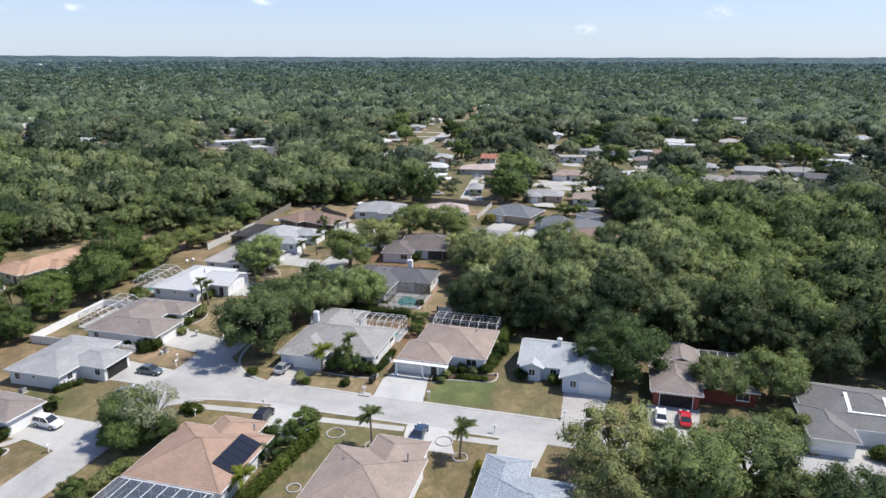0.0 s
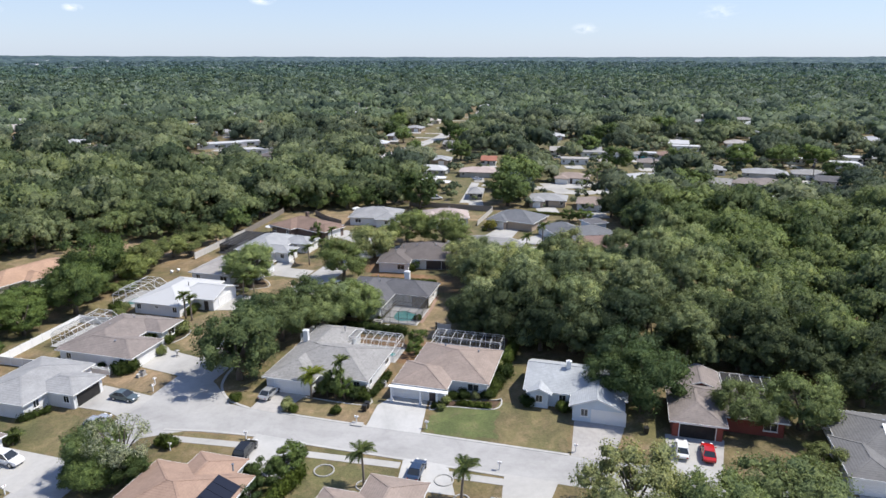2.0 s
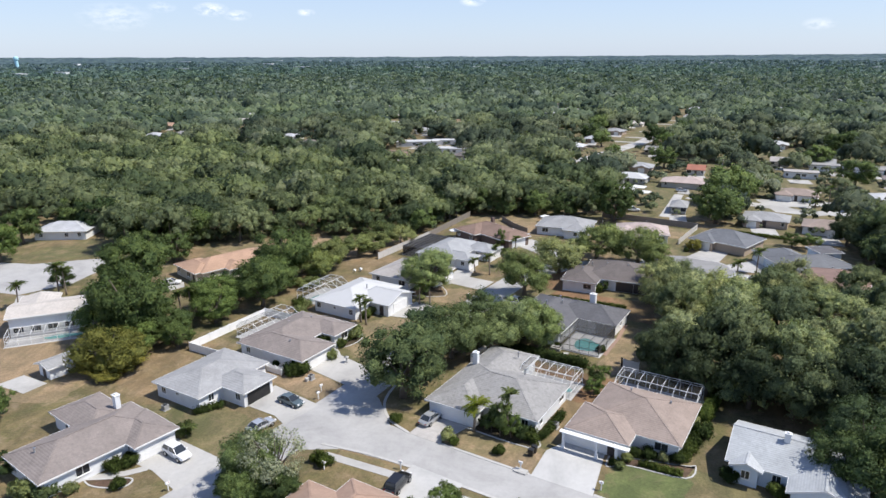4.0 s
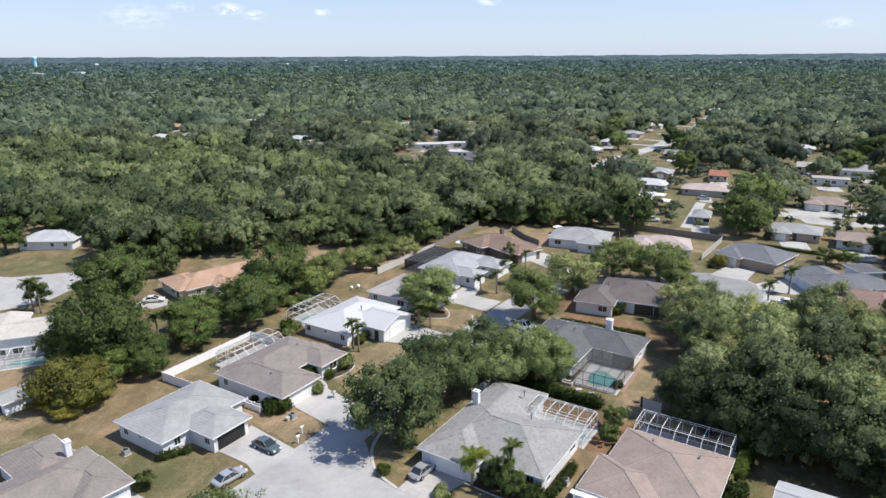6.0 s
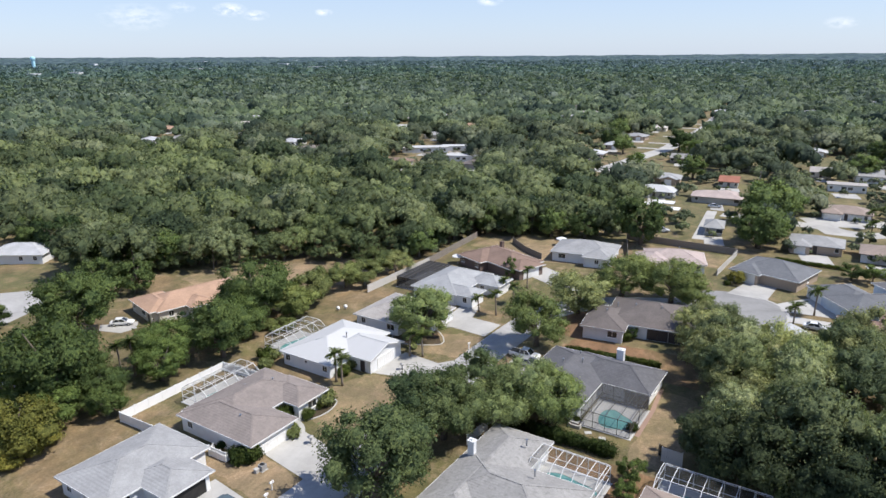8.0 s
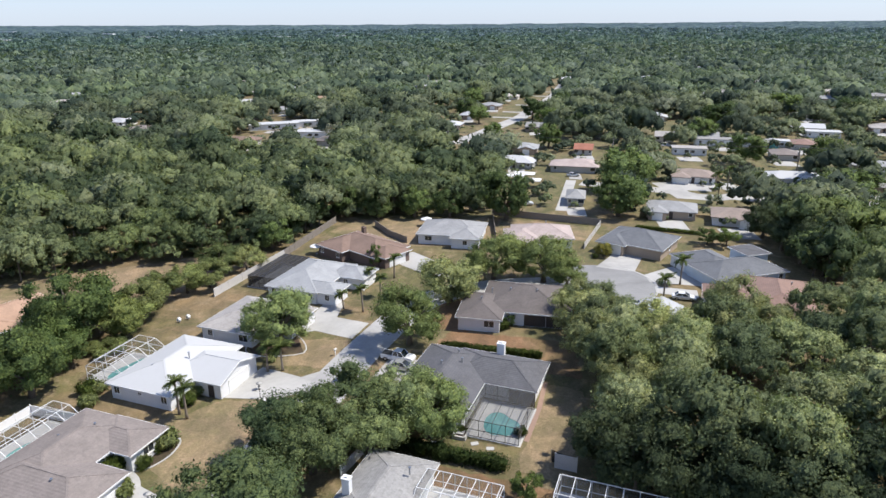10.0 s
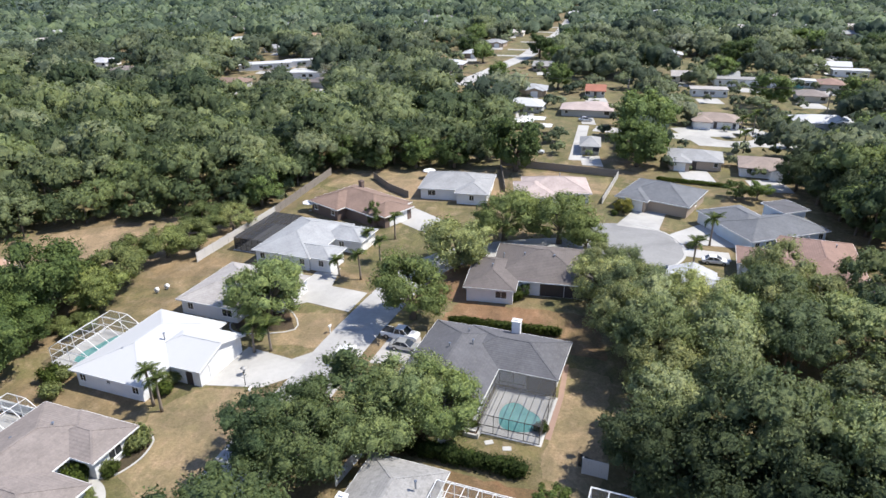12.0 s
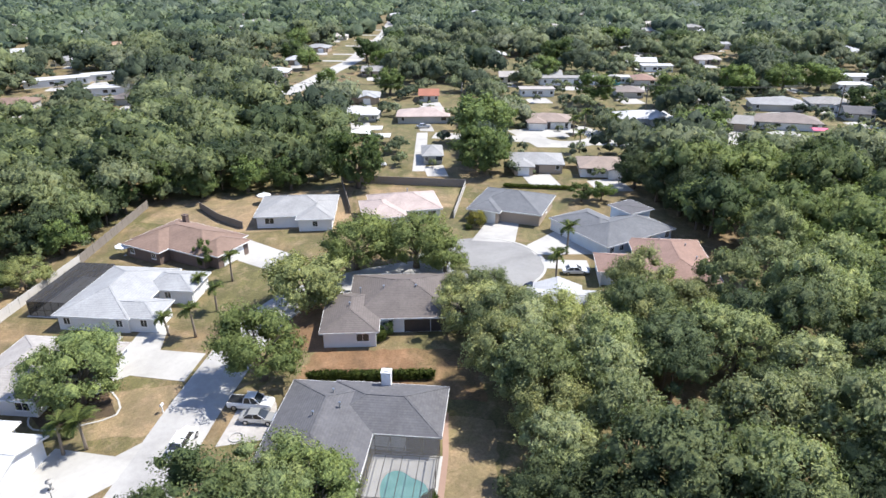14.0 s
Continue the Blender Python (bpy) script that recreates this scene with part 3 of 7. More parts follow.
def house(label, centre, turn, wings, roof, wall="stucco_white", eave=2.7, pitch=0.36, over=0.55, chimney=None, vents=(), group="houses", caps=True):
    """Wings: (u0, v0, u1, v1, ridge axis, end, end, {side: openings}). The rectangles are roof edges, from the centre.
    Ends: h hip, g gable. Openings: a string of kinds, spread along that side, '.' for plain wall."""
    home = thing("house", label, "house", pose(centre[0], centre[1], 0, 0, 0, turn), group)
    for n, (u0, v0, u1, v1, axis, enda, endb, sides) in enumerate(wings):
        e = eave + 0.013 * n
        a0, a1, b0, b1 = (u0, u1, v0, v1) if axis == "u" else (v0, v1, u0, u1)
        half, mid = (b1 - b0) / 2, (b0 + b1) / 2
        inset = min(half, (a1 - a0) / 2 - 0.01)
        r0, r1, top = a0 + inset * (enda == "h"), a1 - inset * (endb == "h"), e + half * pitch

        def at(a, b, z):
            return (a, b, z) if axis == "u" else (b, a, z)

        c = [(a0, b0), (a1, b0), (a1, b1), (a0, b1)]
        g = Geo()
        for drop in (0.0, 0.2):
            p = [at(*k, e - drop) for k in c]
            s, t = at(r0, mid, top - drop), at(r1, mid, top - drop)
            g.face(p[0], p[1], t, s), g.face(p[2], p[3], s, t)
            if enda == "h":
                g.face(p[3], p[0], s)
            if endb == "h":
                g.face(p[1], p[2], t)
        for (ka, kb, end) in ((0, 1, ""), (2, 3, ""), (3, 0, enda), (1, 2, endb)):
            if end == "g":
                s = at(r0 if ka == 3 else r1, mid, top)
                for q, w in ((at(*c[ka], e), s), (s, at(*c[kb], e))):
                    g.face(q, w, (*w[:2], w[2] - 0.2), (*q[:2], q[2] - 0.2))
            else:
                q, w = at(*c[ka], e), at(*c[kb], e)
                g.face(q, w, (*w[:2], e - 0.2), (*q[:2], e - 0.2))
        part("roof", g, MAT[roof], home)
        for (ka, kb, end) in ((0, 1, ""), (2, 3, ""), (3, 0, enda), (1, 2, endb)) if caps else ():
            q, w, s = at(*c[ka], e - 0.1), at(*c[kb], e - 0.1), at(r0 if ka == 3 else r1, mid, top - 0.1)
            for i, j in ([(q, s), (s, w)] if end == "g" else [(q, w)]):
                part("fascia", Geo().bar(i, j, 0.05, 0.21), MAT["trim_white"], home)
        if caps:
            lines = [(at(r0, mid, top), at(r1, mid, top))] if r1 - r0 > 0.3 else []
            if enda == "h":
                lines += [(at(*c[0], e), at(r0, mid, top)), (at(*c[3], e), at(r0, mid, top))]
            if endb == "h":
                lines += [(at(*c[1], e), at(r1, mid, top)), (at(*c[2], e), at(r1, mid, top))]
            for q, w in lines:
                part("ridge_cap", Geo().bar(q, w, 0.3, 0.03), MAT[roof], home)
        wt = e - 0.2 + over * pitch - 0.02
        x0, y0, x1, y1 = u0 + over, v0 + over, u1 - over, v1 - over
        g = Geo().box(x0, y0, -0.15, x1, y1, wt)
        rise = (half - over) * pitch
        for end, edge in ((enda, 0), (endb, 1)):
            if end == "g":
                if axis == "u":
                    x = (x0, x1)[edge]
                    g.face((x, y0, wt), (x, y1, wt), (x, (y0 + y1) / 2, wt + rise))
                else:
                    y = (y0, y1)[edge]
                    g.face((x0, y, wt), (x1, y, wt), ((x0 + x1) / 2, y, wt + rise))
        part("wall", g, MAT[wall], home)
        for side, kinds in sides.items():
            for i, kind in enumerate(kinds):
                t = (i + 0.5) / len(kinds)
                x, y = {"S": (x0 + t * (x1 - x0), y0), "N": (x1 - t * (x1 - x0), y1), "E": (x1, y0 + t * (y1 - y0)), "W": (x0, y1 - t * (y1 - y0))}[side]
                if kind != ".":
                    opening(home, kind, x, y, SIDES[side])
    if chimney:
        x, y, z, s = chimney
        g = Geo().box(x - s, y - s * 0.8, 2.5, x + s, y + s * 0.8, z).box(x - s - 0.08, y - s * 0.8 - 0.08, z, x + s + 0.08, y + s * 0.8 + 0.08, z + 0.15)
        g.box(x - s * 0.5, y - s * 0.4, z + 0.15, x + s * 0.5, y + s * 0.4, z + 0.32)
        brick = wall == "brick_brown"
        part("chimney", g, MAT[wall if brick else "stucco_white"], home, "brown brick chimney" if brick else "white stucco chimney")
    for x, y, z in vents:
        part("vent_pipe", Geo().tube([(x, y, z - 0.6), (x, y, z + 0.35)], [0.11, 0.11], 8), MAT["pipe"], home)
        part("vent_cap", Geo().tube([(x, y, z + 0.35), (x, y, z + 0.42)], [0.19, 0.15], 8), MAT["metal"], home)
    return home


def grid_house(label, u0, v0, u1, v1, wings, roof, **more):
    """A house in the street grid: its rectangles are given in grid coordinates."""
    cu, cv = (u0 + u1) / 2, (v0 + v1) / 2
    local = [(a - cu, b - cv, c - cu, d - cv, *rest) for a, b, c, d, *rest in wings]
    if more.get("chimney"):
        x, y, z, s = more["chimney"]
        more["chimney"] = (x - cu, y - cv, z, s)
    more["vents"] = [(x - cu, y - cv, z) for x, y, z in more.get("vents", ())]
    return house(label, grid(cu, cv), GRID, local, roof, **more)


def pool_cage(label, centre, turn, w, d, h, top, bays, mat="cage_white", mesh="screen", deck=True, pool=None):
    """An aluminium screen room. top: flat, mansard or dome."""
    cage = thing("pool_cage", label, "pool cage", pose(centre[0], centre[1], 0, 0, 0, turn), "pool cages")
    t = 0.065

    def rail(a, b, name="beam"):
        part(name, Geo().bar(a, b, t, t), MAT[mat], cage)

    rise, ins = {"flat": (0.12, 0.0), "mansard": (0.9, 1.1), "hipped": (1.3, d * 0.27)}[top]
    xs = [-w / 2 + w * i / bays for i in range(bays + 1)]
    section = [(-d / 2, 0.04), (-d / 2, h), (-d / 2 + ins, h + rise), (d / 2 - ins, h + rise), (d / 2, h), (d / 2, 0.04)]
    if top == "flat":
        section = [(-d / 2, 0.04), (-d / 2, h), (d / 2, h + rise), (d / 2, 0.04)]
    for x in xs:
        for k, (a, b) in enumerate(zip(section, section[1:])):
            rail((x, *a), (x, *b), "post" if k in (0, len(section) - 2) else "rafter")
    for y, z in section[1:-1]:
        rail((-w / 2, y, z), (w / 2, y, z))
    for s in (section[0], section[-1]):
        rail((-w / 2, s[0], 0.06), (w / 2, s[0], 0.06)), rail((-w / 2, s[0], 1.1), (w / 2, s[0], 1.1))
    for x in (-w / 2, w / 2):
        rail((x, -d / 2, h), (x, d / 2, h)), rail((x, -d / 2, 1.1), (x, d / 2, 1.1))
        rail((x, 0, 0.04), (x, 0, h + rise))
    for a, b in zip(section, section[1:]):
        g = Geo()
        g.face((-w / 2, *a), (w / 2, *a), (w / 2, *b), (-w / 2, *b))
        part("screen", g, MAT[mesh], cage)
    for x in (-w / 2, w / 2):
        g = Geo()
        g.face(*[(x, *s) for s in section])
        part("screen", g, MAT[mesh], cage)
    if deck:
        g = Geo().box(-w / 2 - 0.3, -d / 2 - 0.3, -0.1, w / 2 + 0.3, d / 2 + 0.3, 0.035)
        solid("pool_deck", g, MAT["deck"], "pale concrete pool deck under a screen cage", "pool deck", at=cage.matrix_basis.copy())
    if pool:
        px, py, pw_, pd = pool
        n, outline = 40, []
        for i in range(n):
            a = 2 * math.pi * i / n
            r = 1 + 0.16 * math.cos(2 * a + 0.6) + 0.1 * math.cos(3 * a)
            outline.append((px + pw_ / 2 * r * math.cos(a), py + pd / 2 * r * math.sin(a)))
        basin = thing("swimming_pool", "turquoise kidney-shaped swimming pool with pale coping", "swimming pool", cage.matrix_basis.copy())
        part("water_surface", Geo().slab(outline, 0.045, 0.08), MAT["water"], basin, "clear turquoise water")
        g = Geo()
        k = len(outline)
        wide = [(px + (x - px) * 1.1, py + (y - py) * 1.1) for x, y in outline]
        for i in range(k):
            j = (i + 1) % k
            g.face((*outline[i], 0.075), (*wide[i], 0.075), (*wide[j], 0.075), (*outline[j], 0.075))
            g.face((*wide[i], 0.02), (*wide[j], 0.02), (*wide[j], 0.075), (*wide[i], 0.075))
            g.face((*outline[j], 0.02), (*outline[i], 0.02), (*outline[i], 0.075), (*outline[j], 0.075))
        part("coping", g, MAT["kerb"], basin)
    return cage


def sheet(name, pts, z, mat, label, category, kind="structure"):
    return solid(name, Geo().slab([tuple(p) for p in pts], z, 0.12), MAT[mat], label, category, kind=kind)


def ribbon(line, width):
    """The outline of a strip along a line."""
    pts = [Vector(p) for p in line]
    left, right = [], []
    for i, p in enumerate(pts):
        d = (pts[min(i + 1, len(pts) - 1)] - pts[max(i - 1, 0)]).normalized()
        s = Vector((-d.y, d.x)) * width / 2
        left.append(tuple(p + s)), right.append(tuple(p - s))
    return left + right[::-1]


def smooth_line(line, n=6):
    pts, out = [Vector(p) for p in line], []
    for i in range(len(pts) - 1):
        a, b, c, d = pts[max(i - 1, 0)], pts[i], pts[i + 1], pts[min(i + 2, len(pts) - 1)]
        for k in range(n):
            t = k / n
            out.append(tuple(0.5 * (2 * b + (c - a) * t + (2 * a - 5 * b + 4 * c - d) * t * t + (3 * b - a - 3 * c + d) * t ** 3)))
    return out + [tuple(pts[-1])]


def fence(label, line, height, mat, bay=2.4, group="fences", category="fence"):
    f = thing("fence", label, category, pose(line[0][0], line[0][1], 0), group)
    o = Vector(line[0])
    for a, b in zip(line, line[1:]):
        a, b = Vector(a) - o, Vector(b) - o
        n = max(1, round((b - a).length / bay))
        ang = math.degrees(math.atan2(b.y - a.y, b.x - a.x))
        step = (b - a).length / n
        key = ("fence", mat, height, round(step, 2))
        boards = max(4, round(step / 0.3))
        each = (step - 0.14) / boards
        if key not in CACHE:
            CACHE[key] = (Geo().box(0.006, -0.02, 0.06, each - 0.006, 0.02, height - 0.1).mesh("board", MAT[mat]), Geo().box(0.06, -0.045, 0, step - 0.06, 0.045, 0.1).mesh("rail", MAT[mat]),
                          Geo().box(-0.065, -0.065, -0.1, 0.065, 0.065, height).box(-0.085, -0.085, height, 0.085, 0.085, height + 0.05).mesh("fence_post", MAT[mat]),
                          Geo().box(0.066, -0.02, 0.06, step - 0.066, 0.02, height - 0.1).mesh("fence_panel", MAT[mat]))
        board, rail, post, panel = CACHE[key]
        for k in range(n):
            p = a + (b - a) * k / n
            at = pose(p.x, p.y, 0, 0, 0, ang)
            part("fence_post", post, None, f, "", at)
            part("rail", rail, None, f, "", at @ pose(0, 0, height - 0.16))
            part("rail", rail, None, f, "", at @ pose(0, 0, 0.05))
            if mat == "vinyl":
                part("fence_panel", panel, None, f, "", at)
            else:
                for q in range(boards):
                    part("board", board, None, f, "", at @ pose(0.07 + each * q, random.uniform(-0.012, 0.012), random.uniform(-0.03, 0.02)))
    e = Vector(line[-1]) - o
    part("fence_post", post, None, f, "", pose(e.x, e.y, 0))
    return f


# ---- plants ----
def leaf_cloud(rng, lumps, count, size, up=0.3, rough=0.42, spread=(0.66, 1.3)):
    """Leaf sprays on the outside of round lumps: corners (n, 3, 3) and soft normals (n, 3)."""
    lumps = np.array(lumps)
    area = lumps[:, 3] ** 2
    pick = rng.choice(len(lumps), size=count * 3, p=area / area.sum())
    d = rng.normal(size=(count * 3, 3))
    d[:, 2] = np.abs(d[:, 2]) - 0.9 * rng.random(count * 3)
    d /= np.linalg.norm(d, axis=1)[:, None]
    pts = lumps[pick, :3] + d * (lumps[pick, 3] * rng.uniform(*spread, count * 3))[:, None]
    deep = np.zeros(len(pts), bool)
    for x, y, z, r in lumps:
        deep |= ((pts - (x, y, z)) ** 2).sum(1) < (0.62 * r) ** 2
    keep = np.flatnonzero(~deep)[:count]
    pts, d = pts[keep], d[keep]
    soft = rounded(lumps, pts, d)
    n = soft + rng.normal(size=d.shape) * 0.6 + (0, 0, up * 0.4)
    n /= np.linalg.norm(n, axis=1)[:, None]
    soft = soft + rng.normal(size=d.shape) * rough
    soft /= np.linalg.norm(soft, axis=1)[:, None]
    a = np.cross(n, rng.normal(size=n.shape))
    a /= np.linalg.norm(a, axis=1)[:, None]
    b = np.cross(n, a)
    s = size * rng.uniform(0.55, 1.45, (len(n), 1))
    a, b = a * s, b * s * rng.uniform(0.36, 0.72, (len(n), 1))
    return np.stack([pts - a, pts + a * 0.6 - b, pts + a * 0.5 + b], 1), np.repeat(soft[:, None], 3, 1)


def rounded(lumps, pts, d):
    """A direction between that of the lump and that of the whole crown."""
    middle = np.asarray(lumps)[:, :3].mean(0) - (0, 0, np.asarray(lumps)[:, 3].max() * 0.7)
    whole = (pts - middle) / (np.linalg.norm(pts - middle, axis=1)[:, None] + 1e-6)
    n = d * 0.5 + whole * 0.68 + (0, 0, 0.18)
    return n / np.linalg.norm(n, axis=1)[:, None]


def ico(level):
    bm = bmesh.new()
    bmesh.ops.create_icosphere(bm, subdivisions=level, radius=1.0)
    v, f = np.array([q.co[:] for q in bm.verts]), np.array([[q.index for q in k.verts] for k in bm.faces])
    bm.free()
    return v, f


ICO = {1: ico(1), 2: ico(2)}


def masses(rng, lumps, k=0.9, level=1, rough=0.34):
    """The leafy bodies of the lumps, dented, with soft uneven normals."""
    v0, f0 = ICO[level]
    tris, soft = [], []
    for x, y, z, r in lumps:
        v = v0 * (1 + rng.uniform(-rough, rough, (len(v0), 1))) * rng.uniform(0.78, 1.25, 3)
        pts = v * (r * k) + (x, y, z)
        tris.append(pts[f0])
        n = rounded(lumps, pts, v0) + rng.normal(size=v0.shape) * 0.3
        soft.append((n / np.linalg.norm(n, axis=1)[:, None])[f0])
    return np.concatenate(tris), np.concatenate(soft)


def joined(*pairs):
    return np.concatenate([p[0] for p in pairs]), np.concatenate([p[1] for p in pairs])


def array_mesh(name, mat, quads=None, tris=None, soft=None, tone=None):
    """A mesh from arrays of loose quads (n, 4, 3) and of loose triangles (m, 3, 3), with normals of their own."""
    me = bpy.data.meshes.new(name)
    nq, nt = (0 if quads is None else len(quads)), (0 if tris is None else len(tris))
    co = np.concatenate([np.asarray(a, np.float32).reshape(-1, 3) for a in (quads, tris) if a is not None and len(a)])
    me.vertices.add(len(co))
    me.vertices.foreach_set("co", co.ravel())
    me.loops.add(len(co))
    me.loops.foreach_set("vertex_index", np.arange(len(co), dtype=np.int32))
    starts = np.r_[np.arange(nq) * 4, nq * 4 + np.arange(nt) * 3].astype(np.int32)
    me.polygons.add(nq + nt)
    me.polygons.foreach_set("loop_start", starts)
    me.materials.append(mat)
    me.update(calc_edges=True)
    if soft is not None:
        me.attributes.new("custom_normal", "FLOAT_VECTOR", "POINT").data.foreach_set("vector", np.asarray(soft, np.float32).ravel())
    if tone is not None:
        me.attributes.new("tone", "FLOAT", "FACE").data.foreach_set("value", np.asarray(tone, np.float32).ravel())
    return me


def crown_lumps(rng, radius, height, base_z, count, fat=(0.15, 0.3)):
    """Round masses through an egg-shaped crown, most of them near its outside."""
    out, half = [], (height - base_z) / 2
    for i in range(count):
        a, up = rng.uniform(0, 2 * math.pi), rng.uniform(-0.8, 1.0)
        k = rng.uniform(0.45, 1.0) ** 0.6 * rng.uniform(0.85, 1.12)
        r = radius * (fat[0] + (fat[1] - fat[0]) * rng.random() ** 1.6)
        flat = math.sqrt(max(0.0, 1 - up * up)) ** 0.8 * (1.0 if up > 0 else 0.92)
        out.append((radius * 0.8 * k * flat * math.cos(a), radius * 0.8 * k * flat * math.sin(a), base_z + half * 0.95 + half * 0.86 * k * up, r))
    return out


def umbrella_lumps(rng, radius, height, count, fat=(0.2, 0.34), edge=0.5):
    """Round masses over a broad low dome, closed on top, with a ragged skirt."""
    out = []
    for i in range(count):
        a, rho = 2.4 * i + rng.uniform(-0.7, 0.7), math.sqrt((i + rng.uniform(0.1, 0.9)) / count)
        r = radius * rng.uniform(*fat) * (1.1 - 0.3 * rho)
        top = height * (edge + (1 - edge) * math.sqrt(max(0.0, 1 - (0.94 * rho) ** 2))) * rng.uniform(0.9, 1.06)
        k = radius * 0.84 * rho
        out.append((k * math.cos(a), k * math.sin(a), top - r, r))
    return out


def tree_kind(seed, radius, height, leaves, size, mat, lumps=14, label="", trunk_r=0.35, fat=(0.12, 0.26), body=0.66):
    """A broad tree: forked trunk with limbs, and a crown of leaf sprays."""
    rng = np.random.default_rng(seed)
    t = thing("tree", label, "tree", pose(0, 0, -500), "")
    ls = crown_lumps(rng, radius, height, height * 0.1, lumps, fat)
    g = Geo()
    fork = height * 0.28
    g.tube([(0, 0, -0.2), (0.05, 0.03, fork * 0.5), (0.1, -0.05, fork)], [trunk_r * 1.35, trunk_r, trunk_r * 0.85], 8)
    for x, y, z, r in ls[:22 if body < 0.5 else 8]:
        g.tube([(0.1, -0.05, fork * 0.9), (x * 0.45, y * 0.45, fork + (z - fork) * 0.55), (x * 0.9, y * 0.9, z)], [trunk_r * 0.55, trunk_r * 0.32, 0.05], 6)
    part("trunk", g, MAT["bark"], t, "", None, True)
    part("crown", array_mesh("crown", MAT[mat], None, *joined(leaf_cloud(rng, ls, leaves, size), masses(rng, ls, body, 1))), None, t)
    return t


def plant(kind, x, y, scale=1.0, tall=1.0, turn=0.0, label="", group=""):
    ob = copy_thing(kind, pose(x, y, 0, 0, 0, turn) @ Matrix.Diagonal((scale, scale, scale * tall, 1)))
    return tagged(ob, label, "", group)


def remove_thing(ob):
    for o in (*ob.children_recursive, ob):
        bpy.data.objects.remove(o)


# ---- ground, streets, drives ----
def ground_sheet():
    g = Geo()
    n, half = 40, 7000
    xs = [half * (2 * i / n - 1) * (0.25 + 0.75 * abs(2 * i / n - 1)) for i in range(n + 1)]
    for i in range(n):
        for j in range(n):
            g.face((xs[i], xs[j], 0), (xs[i + 1], xs[j], 0), (xs[i + 1], xs[j + 1], 0), (xs[i], xs[j + 1], 0))
    me = g.mesh("ground", MAT["ground"])
    b = bmesh.new()
    b.from_mesh(me)
    bmesh.ops.remove_doubles(b, verts=b.verts, dist=0.001)
    b.to_mesh(me)
    b.free()
    return tagged(new("ground", me), "flat dry sandy ground with patchy grass", "ground", kind="structure")


ground_sheet()
MAIN = [(95, 66.6), (60, 75.8), (30, 83.6), (0, 91.5), (-20, 96.6), (-31, 99.4), (-40, 100.5)]
SIDE = smooth_line([(-60, 36), (-49.4, 73.5), (-45.2, 88), (-40.3, 105), (-36.6, 121), (-31.2, 147), (-27.6, 162), (-22.5, 178), (-15, 187.5), (-3, 192.5), (9, 194.5)])
sheet("road", ribbon(MAIN, 6.9), 0.022, "road", "pale worn asphalt street with shallow gutters", "street")
sheet("road", ribbon(SIDE, 7.0), 0.026, "road", "pale worn asphalt street curving to a turning circle", "street")
CUL = (15.5, 194.5)
sheet("road", [(CUL[0] + 11.6 * math.cos(a * math.pi / 24), CUL[1] + 11.6 * math.sin(a * math.pi / 24)) for a in range(48)], 0.03, "road_grey", "round grey asphalt turning circle", "turning circle")
sheet("road", [(-44, 92), (-40.5, 106), (-38.5, 114), (-34.5, 110), (-30, 103.2), (-24, 101.2), (-24, 94), (-34, 95.4), (-41, 93)], 0.018, "road", "widened street corner of pale asphalt", "street")
sheet("road", [(-160, 131), (-133, 131.5), (-127.5, 141.5), (-129, 154), (-135.5, 161), (-150, 151), (-165, 149)], 0.02, "road", "pale cul-de-sac pavement", "turning circle")


def kerb_line(line, label="low pale concrete kerb and gutter"):
    sheet("kerb", ribbon(line, 0.45), 0.07, "kerb", label, "kerb")


kerb_line([(0.6, 94.9), (21.4, 89.5)])
kerb_line([(-7.9, 96.9), (-21.6, 100.6)])
kerb_line([(27.2, 87.9), (34, 86.1)])
kerb_line([(12, 84.7), (4.4, 86.7)])
kerb_line([(-1.4, 88.3), (-15.8, 92.0)])
kerb_line([(-23.4, 94.0), (-30, 95.2), (-37.5, 95.7)])
kerb_line(smooth_line([(-26.6, 101.9), (-31, 105), (-33.6, 111), (-32.6, 121), (-27.7, 146)]))
kerb_line(smooth_line([(-40.2, 119), (-38, 131), (-35.2, 144)]))
kerb_line([(CUL[0] + 11.8 * math.cos(a * math.pi / 24), CUL[1] + 11.8 * math.sin(a * math.pi / 24)) for a in range(-14, 11)])
kerb_line([(CUL[0] + 11.8 * math.cos(a * math.pi / 24), CUL[1] + 11.8 * math.sin(a * math.pi / 24)) for a in range(17, 22)])

def drive_way(pts, tone):
    sheet("driveway", pts, 0.036, tone, "pale concrete driveway from the street to a garage", "driveway")


drive_way([(-7.7, 96.7), (0.5, 94.7), (1.4, 105.2), (-4.1, 106.3), (-6.6, 103)], "deck")
drive_way([(-26.5, 101.8), (-21.6, 100.4), (-18.4, 106.2), (-24.6, 108.6)], "drive_grey")
drive_way([(21.6, 89.2), (27.0, 87.6), (31.6, 98.2), (24.2, 100.6)], "drive_grey")
drive_way([(34, 85.8), (40.5, 84), (44.4, 93.2), (36.4, 95)], "drive")
drive_way([(-43, 105.5), (-45.2, 98.6), (-48, 100.6), (-55, 102.4), (-53, 109.3)], "drive")
drive_way([(-41.4, 112.6), (-38.9, 119), (-50, 124.3), (-52.4, 117.2)], "drive")
drive_way([(-46.6, 143.4), (-43.2, 153), (-36, 150.5), (-33.2, 152.8), (-34.9, 146), (-38, 143.6)], "drive")
drive_way([(-42.5, 164.5), (-38.6, 167), (-31.1, 164.4), (-29.4, 171), (-36, 173), (-36.2, 180), (-40, 180)], "drive")
drive_way([(-32.6, 206), (-27.1, 211.8), (-18, 203), (-17, 196), (-21, 196)], "drive")
drive_way([(21.7, 215.8), (27.6, 213), (24, 202.5), (15.8, 205)], "drive")
